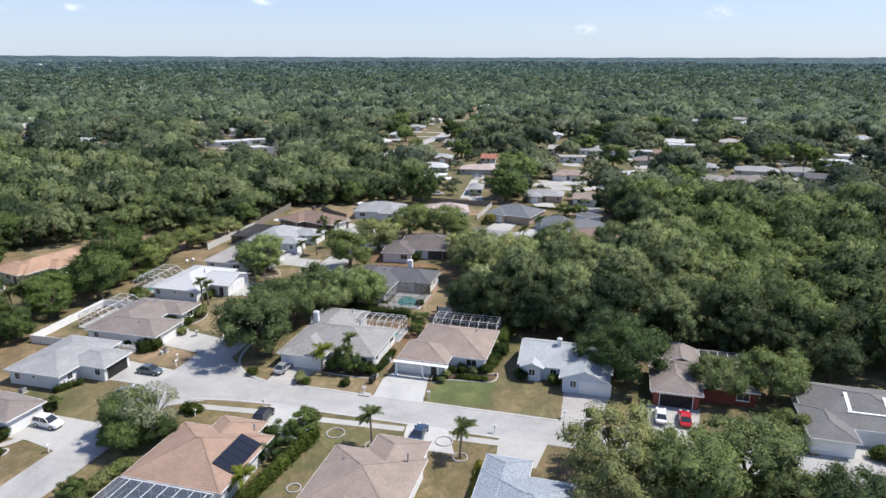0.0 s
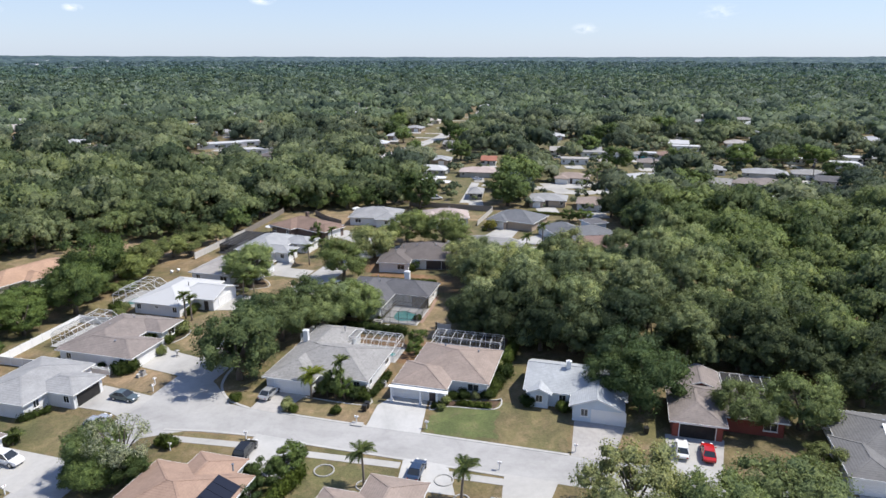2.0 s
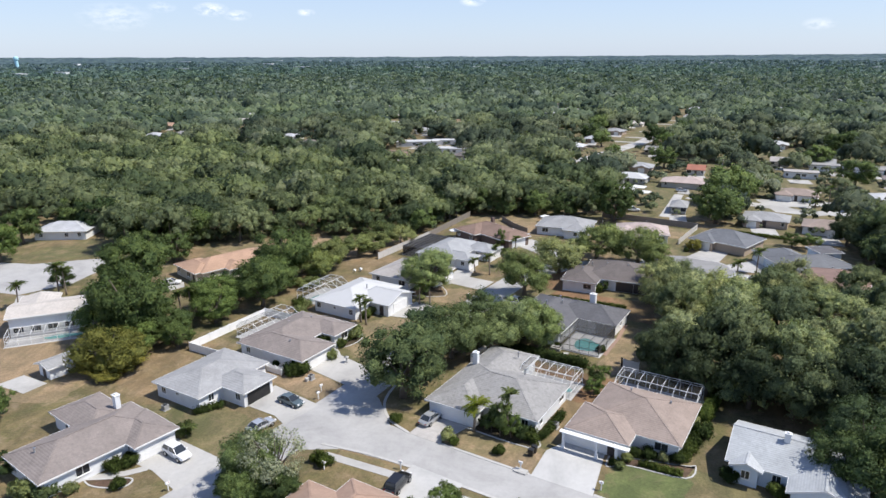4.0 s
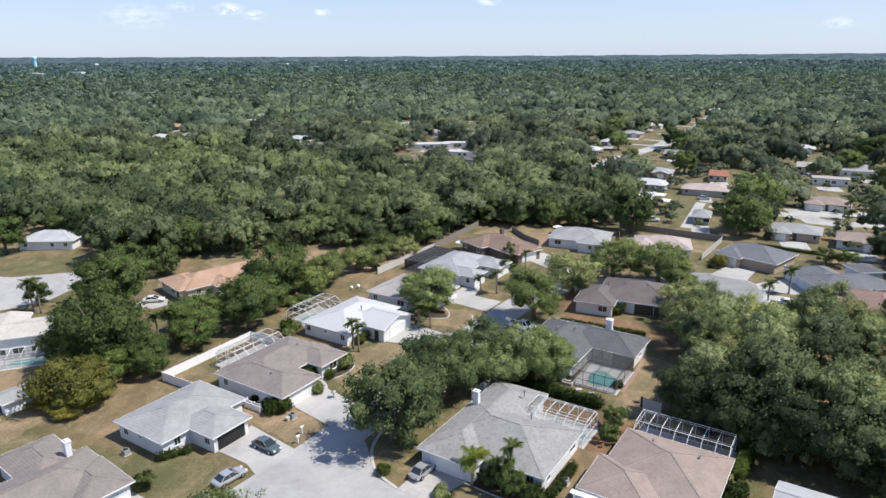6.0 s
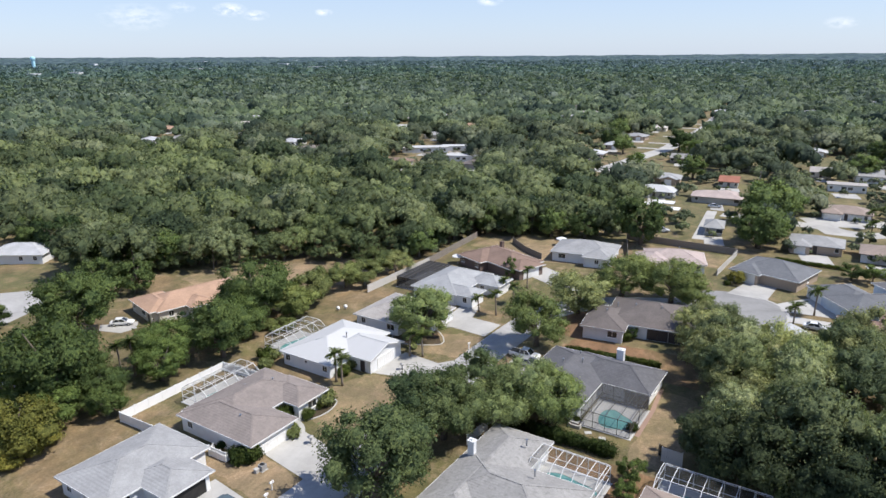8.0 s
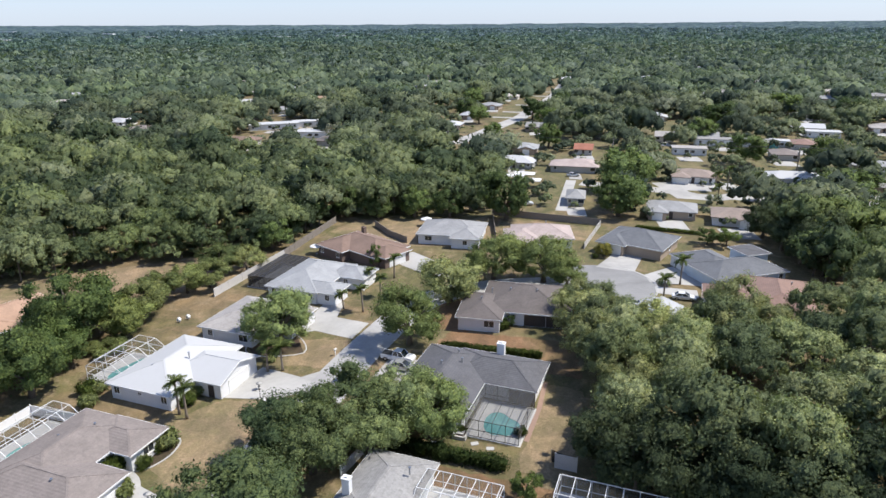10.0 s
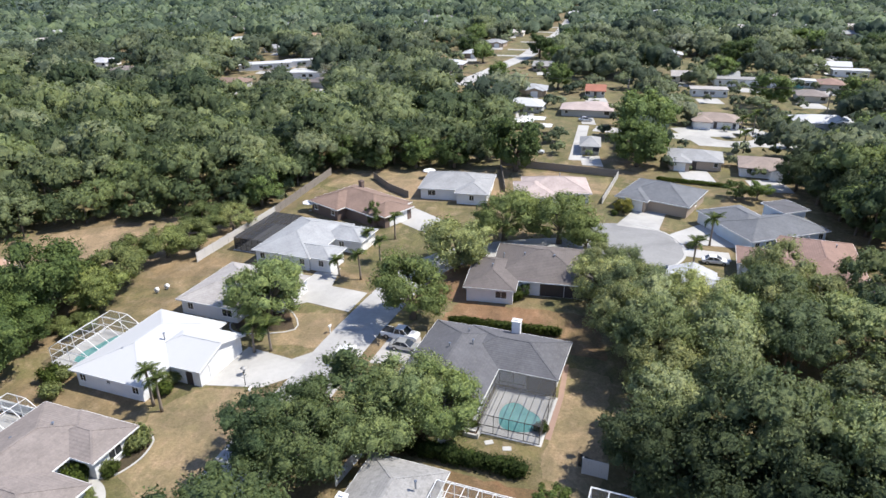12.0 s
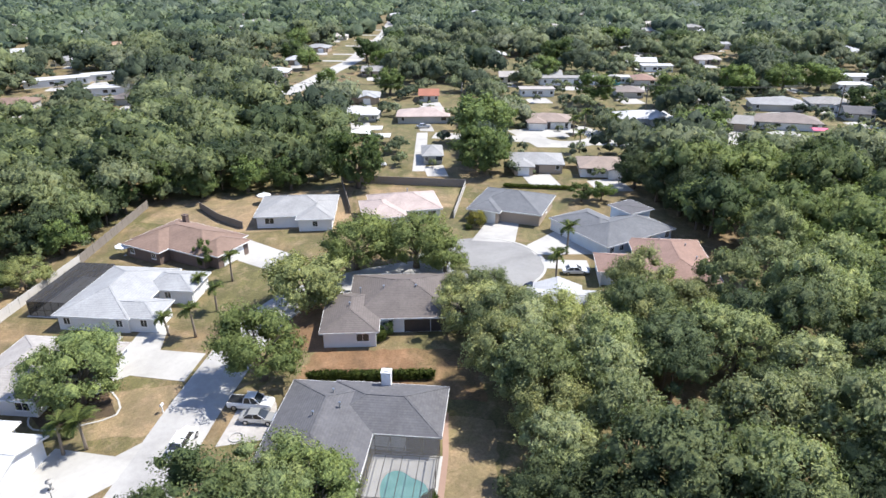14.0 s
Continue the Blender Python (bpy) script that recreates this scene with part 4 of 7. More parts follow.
drive_way([(33.4, 207), (39.9, 202), (37.2, 195), (26.2, 196.5), (26, 201)], "drive")
drive_way([(26.5, 190.5), (26.8, 194.2), (35, 192.5), (34.4, 188.6)], "drive")
drive_way([(-23.4, 94.6), (-15.8, 92.4), (-16.2, 83.5), (-25.5, 86)], "deck")
drive_way([(-1.6, 88.6), (4.5, 87), (5.4, 80.5), (-2.2, 82)], "deck")
drive_way([(12.0, 85.1), (18.9, 83.3), (16.4, 77.2), (11, 78.4)], "drive")
drive_way([(-60.2, 84.2), (-58.4, 91), (-48.4, 88.2), (-50.4, 80.5), (-56.3, 83.4)], "drive")
drive_way([(-133, 131), (-127, 133), (-118, 122), (-122, 119)], "drive")
drive_way([(56, 79), (64, 76.8), (66, 84), (57.5, 85)], "drive")
drive_way([(-22.6, 160), (-18.6, 157.8), (-17.8, 151), (-25, 150.4)], "drive_grey")
for line in ([(-36, 93.4), (-24.4, 91.6)], [(-15.8, 89.6), (-2, 86.9)], [(4.6, 84.9), (12.2, 83.2)]):
    sheet("pavement", ribbon(line, 1.4), 0.04, "drive", "narrow concrete pavement beside the street", "pavement")
for line in (smooth_line([(-46.8, 119.2), (-47.4, 121.4), (-48.6, 123.8), (-50.2, 125.2), (-51.6, 126.2)]), smooth_line([(-57.4, 83.8), (-59.4, 81.9), (-62, 80.4), (-63.6, 79.6)])):
    sheet("garden_path", ribbon(line, 1.2), 0.042, "drive", "curved concrete garden path", "path")

def ragged(pts, step=1.2, amount=0.32):
    """The outline with uneven grass edges."""
    out, r = [], random.Random(int(pts[0][0] * 10))
    for (x0, y0), (x1, y1) in zip(pts, pts[1:] + pts[:1]):
        n = max(1, int(math.hypot(x1 - x0, y1 - y0) / step))
        out += [(x0 + (x1 - x0) * k / n + r.uniform(-amount, amount), y0 + (y1 - y0) * k / n + r.uniform(-amount, amount)) for k in range(n)]
    return out


def lawn(pts, tone, label):
    sheet("lawn", ragged(pts, 0.9, 0.75) if tone == "lawn_green" else ragged(pts), 0.008 if tone == "litter" else (0.0155 if tone == "lawn_green" else 0.011), tone, label, "lawn")


lawn([(0.9, 95), (21.2, 89.8), (23.4, 100), (16, 103.5), (11.5, 104.8), (2.2, 104.5), (2, 100)], "lawn_olive", "sparse olive lawn fading to dry brown")
lawn([(1.3, 95.4), (11.2, 93), (12.4, 103.5), (3.2, 104)], "lawn_green", "watered bright green lawn")
lawn([(-21.2, 100.9), (-8, 97.2), (-7, 103), (-18.6, 106)], "lawn_dry", "dry brown front lawn")
lawn([(-43.6, 106.2), (-52, 109.6), (-66, 114), (-52, 117), (-41.8, 112.2)], "lawn_dry", "dry front lawn beside a driveway")
lawn([(-45.6, 98), (-49.5, 84.5), (-59, 93), (-72, 97), (-60, 101)], "lawn_olive", "olive patchy lawn")
lawn([(-38.4, 120), (-34.4, 143.5), (-46, 142.6), (-50, 137), (-48, 126)], "lawn_dry", "tan dry lawn along the street")
lawn([(-33.4, 153.8), (-31, 163.6), (-42, 163.6), (-43, 154)], "lawn_dry", "tan dry lawn between driveways")
lawn([(-17, 160.5), (8, 154), (8, 166), (-2, 168), (-14, 169)], "litter", "orange brown yard strewn with dry leaves")
lawn([(-24.6, 171.5), (-11, 168.6), (-12, 184), (-19, 184)], "litter", "leaf-strewn brown yard")
lawn([(-2, 130), (4, 128), (8, 150), (2, 152)], "lawn_dry", "pale sandy side yard")
lawn([(-22, 122), (6, 116), (8, 126), (-20, 132)], "litter", "shaded back yard with leaf litter")
lawn([(28, 203), (33, 208), (40, 222), (36, 224), (27.5, 212.5), (25, 204)], "lawn_olive", "olive lawn round a turning circle")
lawn([(-10, 218), (15, 214), (17, 204), (10, 206.5), (0, 206)], "lawn_olive", "patchy lawn before a row of houses")
lawn([(-52, 226), (-28, 216), (-8, 217), (-6, 242), (-46, 238)], "lawn_dry", "dry back yard enclosed by fences")
lawn([(-6, 243), (18, 236), (20, 224), (-6, 226)], "lawn_dry", "dry fenced back yard")
lawn([(-112, 176), (-108, 186), (-84, 200), (-62, 210), (-62, 188), (-74, 172), (-96, 168)], "lawn_dry", "open dry grass field by the woods")
lawn([(-130, 112), (-92, 92), (-84, 94), (-84, 118), (-104, 128), (-126, 130)], "lawn_dry", "dry open yard")
lawn([(-163, 150), (-136, 162), (-128, 156), (-120, 176), (-150, 186)], "lawn_olive", "green lawn beside a turning circle")
lawn([(-36.5, 95.2), (-24.5, 93.5), (-24.4, 92.5), (-36.2, 94.2)], "lawn_olive", "narrow grass verge")
lawn([(-15.4, 91.3), (-2, 88.1), (-2.1, 87.7), (-15.4, 90.4)], "lawn_olive", "narrow grass verge")
lawn([(-16, 88.6), (-2.4, 86), (-8, 60), (-22, 64)], "lawn_olive", "olive lawn beside a house")

# ---- houses along the main street ----
grid_house("long house with a stained grey shingle roof beside a pool cage", -52, 96, -34.5, 120,
           [(-52, 97.5, -43, 120.5, "v", "h", "h", {"S": "g", "W": ".w.", "N": "W"}), (-52, 100.2, -34.5, 113.3, "u", "h", "h", {"S": "...Ww", "E": "w.W"})],
           "roof_stained", chimney=(-50.6, 111.3, 5.2, 0.45), vents=[(-41, 110, 4.8), (-45, 116, 4.4)])
grid_house("house with a beige shingle hip roof and white garage", -30.6, 101, -15.4, 117.6,
           [(-29.6, 104.2, -15.4, 117.6, "u", "h", "h", {"S": "..W", "E": ".w.", "W": "w."}), (-30.7, 100.9, -21.5, 109.4, "v", "h", "h", {"S": "g.d"[:1] + "d", "W": "."})],
           "roof_beige", vents=[(-19, 113, 4.0), (-25, 113.5, 4.2)])
for u in (-30.4, -25.6, -22.9):
    x, y = grid(u, 99.9)
    solid("porch_column", Geo().box(-0.16, -0.16, -0.1, 0.16, 0.16, 2.5).box(-0.22, -0.22, -0.1, 0.22, 0.22, 0.12).box(-0.22, -0.22, 2.42, 0.22, 0.22, 2.56), MAT["stucco_white"], "white square column before a garage", "column", at=pose(x, y, 0, 0, 0, GRID))
x, y = grid(-26.1, 100.1)
solid("porch_canopy", Geo().box(-4.9, -0.42, 2.562, 4.9, 0.42, 2.64), MAT["trim_white"], "white flat porch canopy over a garage front", "canopy", at=pose(x, y, 0, 0, 0, GRID))
grid_house("pale blue house with a white gabled roof", -10, 101, 6, 115.6,
           [(-10, 104.3, 6, 115.6, "u", "g", "g", {"S": ".w..", "W": "w.w"}), (-2.6, 100.9, 5.6, 110.0, "v", "g", "g", {"S": "wg"}), (-9.4, 103.4, -5.4, 109, "v", "g", "g", {"S": "w"})],
           "roof_frost", wall="stucco_blue", chimney=(-3.4, 109.4, 5.8, 0.35), pitch=0.4)
grid_house("brown-roofed house with red brick and an open garage", 12, 100, 28, 118,
           [(11.8, 100.3, 19.8, 112.5, "v", "h", "h", {"S": "o", "W": ".w"}), (12.6, 103.6, 28.5, 113, "u", "h", "h", {"S": "...W", "E": "w"}), (14, 111.6, 20.4, 118.4, "v", "g", "g", {})],
           "roof_umber", wall="brick_red", vents=[(24, 109, 4.0)])
strips = grid_house("house with a dark grey shingle roof and skylight strips", 33, 92, 49, 110,
           [(32.8, 92, 39.4, 102, "v", "h", "h", {"S": "g", "W": "."}), (33.6, 96, 50, 110, "u", "h", "h", {"W": "w.w", "S": "..w"})],
           "roof_ash", vents=[(40, 104, 4.6)])
salmon = grid_house("salmon shingle house with solar panels on the roof", -53.5, 60.4, -37, 76,
           [(-53.4, 59.9, -39.2, 73.2, "u", "h", "h", {"N": "w.w", "W": ".w", "E": "w.d"}), (-49, 66, -41.8, 76.2, "v", "h", "h", {"N": "g", "E": "w"})],
           "roof_salmon", pitch=0.4, vents=[(-41.5, 72, 4.4)])
grid_house("wide house with a beige-brown shingle roof", -30, 60, -15.6, 77.8,
           [(-30, 60, -17, 73.4, "u", "h", "h", {"W": ".w", "E": "w.", "S": "w.w"}), (-25.4, 64, -17.6, 77.4, "v", "h", "h", {"N": "g", "E": "w"}), (-26.6, 58, -21.6, 67, "v", "g", "g", {})],
           "roof_beige", vents=[(-19, 71, 4.2), (-27, 69, 3.6)])
grid_house("house with a mottled blue-grey shingle roof", -9.8, 60, 4, 76.4,
           [(-9.8, 60, 4, 73, "u", "h", "h", {"W": "w.", "N": "w.."}), (-9.8, 62, -3.6, 76.6, "v", "h", "h", {"N": "g"})],
           "roof_mottled")

# ---- houses along the side street ----
grid_house("pale grey shingle house with an open garage", -93, 79.6, -77, 94.5,
           [(-93, 79.6, -81.8, 94.6, "v", "h", "h", {"S": "wb.", "W": "w.w", "E": "w.."}), (-86, 84.2, -76.9, 91.4, "u", "h", "h", {"S": "..w", "E": "o"})],
           "roof_palegrey", pitch=0.28)
grid_house("grey-brown shingle house inside a white fence", -93, 97, -77, 120,
           [(-93, 97.4, -77, 106.4, "u", "h", "h", {"S": "w..w", "E": "g"}), (-93.4, 98.6, -82.4, 115.2, "v", "h", "h", {"E": ".W", "W": "w"}), (-88, 108.6, -79.2, 115.4, "u", "h", "h", {"E": "W", "S": "w"})],
           "roof_umber", vents=[(-87, 111, 4.0), (-83, 101, 3.7), (-90, 108, 3.4)], pitch=0.31)
grid_house("white house with a bright white coated roof", -96.4, 121.2, -79.6, 138.4,
           [(-96.4, 121.3, -84.4, 138.4, "v", "h", "h", {"S": "w.b.w", "W": "w", "E": ".w"}), (-91, 126.4, -79.6, 136.4, "u", "h", "g", {"S": "..d", "E": "g"})],
           "roof_bright", vents=[(-88, 130, 4.6), (-91.5, 126, 3.9)], pitch=0.33)
grid_house("pale low house with a beige-grey roof half hidden by a tree", -96.6, 141.8, -82, 156,
           [(-96.6, 141.9, -85.2, 156.4, "v", "h", "h", {"S": "w.W", "E": "w", "W": "w"}), (-90, 147, -80.6, 156, "u", "h", "h", {"E": "g", "S": ".w"})],
           "roof_putty")
grid_house("light blue-grey shingle house with a dark screened patio", -96.6, 162, -80.4, 180,
           [(-96.6, 162, -84.4, 179.4, "v", "h", "h", {"S": "w..w", "W": "w"}), (-92, 162.4, -80.4, 168.6, "u", "h", "h", {"S": "..w", "E": "w"}), (-88, 171.4, -78.8, 178.6, "u", "h", "h", {"E": "g", "S": "w"})],
           "roof_skyblue")
house("house with a long beige-brown shingle roof and a white chimney", (-66, 84), -20,
      [(-6, -9.3, 4.6, 8.6, "v", "h", "h", {"S": "w.w", "E": ".W.d.", "W": ".w.."}), (-2.2, 2.0, 6.7, 8.8, "u", "h", "h", {"E": "g", "S": "."}), (-12.8, -0.4, -1.5, 7.2, "u", "h", "h", {"W": "w", "S": ".w.."})],
      "roof_umber", chimney=(-4.5, 5.8, 5.4, 0.45), vents=[(-1.6, -6.8, 3.9)])

# ---- houses round the turning circle ----
house("russet-brown shingle house with a bare driveway", (-37.6, 208.6), -36,
      [(-10, -5.6, 8.6, 6, "u", "h", "h", {"S": "w..", "W": "w"}), (-9.6, -8, 0, 6, "v", "h", "h", {"S": "w.w"}), (3.4, -4.4, 10.8, 4.4, "v", "h", "h", {"S": "w", "E": "g"})],
      "roof_russet", wall="brick_brown", chimney=(-6, 4.4, 4.7, 0.5))
house("grey shingle house with white walls", (-18.6, 222.4), -5,
      [(-8.2, -5.4, 8.4, 7.6, "u", "h", "h", {"S": "W.d", "E": "w"}), (0.6, -7.6, 8.4, 4, "v", "h", "h", {"S": "w", "E": "w"})],
      "roof_palegrey")
house("pinkish white shingle house with skylights", (3.4, 221.6), 2,
      [(-6.8, -5.2, 8.4, 6.6, "u", "h", "h", {"S": "..dW", "E": "w"}), (-8.8, -8.4, 0.4, 3, "v", "h", "h", {"S": "g"})],
      "roof_pink", vents=[(2, 3.5, 4.3)])
house("blue-grey shingle house with a concrete drive", (28.3, 219), -30,
      [(-8.4, -7, 7.4, 6.6, "u", "h", "h", {"S": "w.", "E": "w", "W": "w"}), (-8.4, -8.6, -1, 4, "v", "h", "h", {"S": "g", "W": "."})],
      "roof_bluegrey", wall="stucco_tan")
house("wide blue-grey shingle house with pale blue walls", (38.5, 191.7), 22,
      [(0, 0, 18, 11, "u", "h", "h", {"S": "ww..w.w", "E": "w", "W": "."}), (0.4, 3, 11, 17.4, "v", "h", "h", {"W": "g.w", "N": "w.w"})],
      "roof_bluegrey", wall="stucco_blue")
house("dark flat-roofed annex behind a wide house", (49.6, 207.6), 22, [(-3.2, -3.4, 3.2, 3.4, "v", "h", "h", {})], "roof_dark", eave=4.2, pitch=0.06, wall="stucco_blue")
grid_house("house with a faded red-brown shingle roof among trees", -13.6, 180, 6.5, 200.5,
           [(-6.5, 180, 6.5, 200.5, "v", "h", "h", {"E": "w.w", "N": "w.w"}), (-13.6, 184.8, -3, 192.8, "u", "h", "h", {"W": ".g", "S": "w.", "N": "."})],
           "roof_rose", wall="stucco_blue", vents=[(2.6, 194, 4.2), (3.4, 189, 4.0), (-1.6, 196, 4.4)])
house("white-roofed house hidden under trees", (23.5, 171.5), -16,
      [(-6, -5.4, 7.6, 6, "u", "g", "g", {"S": "w.w"}), (-4.6, -2, 3.2, 7.6, "v", "h", "g", {"N": "g"})], "roof_white")
house("grey-brown shingle house with a hipped front wing", (-1.6, 175.6), -6,
      [(-7.4, -3.6, 9.6, 11.4, "u", "h", "h", {"S": "..ll", "E": "w"}), (-11, -7.4, -2.4, 5, "v", "h", "h", {"S": ".W", "W": "."})],
      "roof_soot", vents=[(-5.6, 3, 4.2), (-2, 2.6, 4.7), (3, 2.4, 4.8), (-6.9, -1.8, 4.3)])
grid_house("large charcoal shingle house with a pool patio", -55.4, 130.6, -35.6, 149.8,
           [(-55.4, 130.8, -43.4, 149.6, "v", "h", "h", {"S": "l.", "W": "g.w"}), (-50, 140.2, -35.6, 149.9, "u", "h", "h", {"S": "...l", "E": "w"})],
           "roof_dark", chimney=(-43.4, 149.2, 4.9, 0.58), pitch=0.38, vents=[(-49, 145, 4.6), (-47.6, 142.4, 4.7), (-50.2, 140.4, 4.8)])

# ---- left neighbourhood ----
house("orange clay-coloured hip roof house among trees", (-96, 162), -28,
      [(-5.6, -11, 5.2, 10, "v", "h", "h", {"S": "w.w", "E": "w.w.", "W": "w.w"}), (-7.2, -12.4, 4.4, -5, "u", "h", "h", {"S": "w.Wd", "W": "w"}), (0, -5, 7.6, 1.4, "u", "h", "h", {"E": "w", "S": "w"})],
      "roof_orange", wall="stucco_cream")
house("white house with a glassed pool room", (-109.5, 119.5), 39,
      [(-8, -4.6, 8, 5, "u", "g", "g", {"S": "WWWWW"}), (-7, 1, 0.6, 8.6, "v", "g", "g", {})],
      "roof_cream", pitch=0.2, eave=4.3)
house("small white shed with a pale roof", (-91.6, 104), 72, [(-4, -2.4, 4, 2.4, "u", "g", "g", {"W": "d"})], "roof_palegrey", eave=2.2, pitch=0.3)
house("house with a blue-white roof beside a lawn", (-164, 176.5), 20, [(-8, -5, 8, 6, "u", "h", "h", {"S": "w.ww"})], "roof_white")

# ---- pool cages and pools ----
def grid_cage(label, u0, v0, u1, v1, h, top, bays, **more):
    c = grid((u0 + u1) / 2, (v0 + v1) / 2)
    return pool_cage(label, c, GRID, u1 - u0, v1 - v0, h, top, bays, **more)


grid_cage("white aluminium pool cage behind a grey house", -43.6, 113.4, -34.6, 119.2, 2.6, "mansard", 6, mesh="screen_clear", pool=(0, 0, 6.4, 3))
grid_cage("white aluminium pool cage behind a beige house", -28.8, 117.7, -16.2, 123.4, 2.6, "mansard", 7, mesh="screen_clear", pool=(0, 0, 9, 2.8))
grid_cage("dark screened patio with pale frame behind a brick house", 20.6, 113.2, 28.4, 118.2, 2.7, "flat", 5, mesh="screen_dense")
pool_cage("white-framed hipped pool cage inside a white fence", grid(-96.3, 108.6), GRID + 90, 10.6, 6.6, 2.4, "hipped", 5, mesh="screen_clear", pool=(0, 0, 7, 3.2))
pool_cage("white-framed hipped pool cage beside a white-roofed house", grid(-100.2, 129.4), GRID + 90, 9.4, 7.2, 2.4, "hipped", 5, mesh="screen_clear", pool=(0, 0, 7, 3.4))
pool_cage("white framed glass pool room with a turquoise pool", (-105.4, 114.5), 39, 15.4, 4.2, 2.1, "flat", 7, mesh="screen_clear", pool=(2.5, 0, 8, 2.4))
grid_cage("bronze pool cage beside a charcoal roof", -43.2, 130.8, -35.8, 140, 2.6, "flat", 4, mat="cage_dark", mesh="screen_bronze", pool=(0.2, -0.8, 4.6, 6))
grid_cage("dark screen room beside a light blue roof", -103.4, 166, -96.8, 180, 2.6, "flat", 5, mat="cage_dark", mesh="screen_dense")
grid_cage("white pool cage at the back of a salmon house", -52.6, 53.0, -40, 59.7, 2.6, "mansard", 7, mesh="screen_blue", pool=(0, 0, 8, 3))

# ---- fences ----
fence("white vinyl privacy fence round a yard", [(-63.4, 114.4), (-75.6, 117), (-71.2, 136.4), (-62, 134.6)], 1.7, "vinyl")
fence("pale weathered board fence along the woods", [(-63.4, 180.5), (-57, 205.6)], 1.9, "pale_wood")
fence("weathered board fence along the woods", [(-57, 205.6), (-52, 234.5)], 1.9, "old_wood")
fence("weathered board fence between back yards", [(-40.4, 232), (-34.9, 223.6), (-29.6, 218.4)], 1.7, "old_wood")
fence("weathered board fence behind a row of houses", [(-9, 246), (-7.4, 224)], 1.7, "old_wood")
fence("tall weathered board fence at the back of gardens", [(-9, 246), (20.6, 237.4)], 2.0, "old_wood")
fence("pale board fence beside a house", [(20.6, 237.4), (14.4, 217.5)], 1.7, "pale_wood")
fence("short white lattice screen beside a chimney", [(-23.7, 127), (-22, 131.8)], 1.7, "vinyl", 1.2)
fence("low white vinyl screen round bins by a house wall", [(-57.4, 115.0), (-57.1, 113.6), (-53.9, 112.9), (-53.6, 114.2)], 1.1, "vinyl", 1.6)
fence("pale lattice panel standing by a pool cage", [(2.6, 131.4), (5.2, 130.7)], 2.2, "pale_wood", 2.6)
sheet("patio", [(-98.3, 96.1), (-91.3, 95.0), (-90.5, 99.0), (-96.9, 100.2)], 0.04, "drive", "pale concrete slab beside a shed", "patio")
sheet("patio", [(-108, 146), (-102, 150), (-99.6, 147), (-101, 144), (-106, 143.6)], 0.04, "drive", "pale concrete patio before an orange-roofed house", "patio")
sheet("garden_path", ribbon([(-0.9, 136.6), (1.1, 144.9), (2.3, 152.4)], 0.7), 0.03, "mulch_pale", "narrow brick edging path beside a pool patio", "path")

# solar panels and roof strips
for k in range(5):
    g = Geo()
    x0, x1 = -42.5 + 45.25, -39.6 + 45.25
    z0, z1 = 2.76 + (-39.2 + 42.5) * 0.4, 2.76 + (-39.2 + 39.6) * 0.4
    y = 63.4 + 1.42 * k - 68.2
    for dz in (0.0, 0.09):
        g.face((x0, y, z0 + dz), (x1, y, z1 + dz), (x1, y + 1.36, z1 + dz), (x0, y + 1.36, z0 + dz))
    for a, b in (((x0, y, z0), (x1, y, z1)), ((x1, y, z1), (x1, y + 1.36, z1)), ((x1, y + 1.36, z1), (x0, y + 1.36, z0)), ((x0, y + 1.36, z0), (x0, y, z0))):
        g.face(a, b, (*b[:2], b[2] + 0.09), (*a[:2], a[2] + 0.09))
    part("solar_panel", g, MAT["solar"], salmon, "dark blue-black solar panel on the roof")
for u, v0, v1 in ((39.6, 99.2, 102.6), (44.8, 99.2, 102.4)):
    a, b = (u - 41, v0 - 101, 2.74 + (v0 - 96) * 0.36), (u - 41, v1 - 101, 2.74 + (v1 - 96) * 0.36)
    part("roof_strip", Geo().bar(a, b, 0.5, 0.1), MAT["trim_white"], strips, "white roof flashing strip")


part("roof_strip", Geo().bar((39.2 - 41, 99.0 - 101, 3.82), (46.5 - 41, 99.0 - 101, 3.82), 0.4, 0.1), MAT["trim_white"], strips, "white roof flashing strip")


# ---- trees ----
OAK = [tree_kind(10 + k, 6.5, 10.5, 7600, 0.2, "oak", 58, "broad dark green oak with a dense spreading crown", 0.4) for k in range(4)]
FAROAK = [tree_kind(50 + k, 6.5, 10.5, 3000, 0.31, "oak", 44, "broad dark green oak with a dense spreading crown", 0.4) for k in range(3)]
YARD = [tree_kind(15 + k, 6.5, 10.5, 10800, 0.162, "yard_leaf", 62, "broad grey-green oak with a dense spreading crown", 0.4) for k in range(3)]
BROAD = [tree_kind(25 + k, 6.5, 10.5, 9500, 0.175, "broad_leaf", 54, "broad light green oak with an open spreading crown", 0.4) for k in range(2)]
# Edge oaks in a darker leaf colour, so the woods show a shaded face.
DARK = [tree_kind(18 + k, 6.5, 10.5, 7600, 0.19, "shade_leaf", 58, "tall deep green oak at the edge of woods", 0.4) for k in range(2)]
GREY = [tree_kind(20 + k, 6.5, 10.0, 10500, 0.158, "olive_leaf", 56, "grey-green tree with an airy crown", 0.3, (0.1, 0.22)) for k in range(3)]
LIME = [tree_kind(30 + k, 5.5, 8.5, 8000, 0.18, "lime_leaf", 46, "yellow-green tree with a loose crown", 0.28) for k in range(2)]
GOLD = [tree_kind(35, 6.5, 7.5, 7600, 0.2, "gold_leaf", 50, "golden-green bushy tree with dense foliage", 0.3)]
SMALL = [tree_kind(37 + k, 3.2, 5.0, 3600, 0.15, "oak", 26, "small round garden tree with dark leaves", 0.16) for k in range(2)]

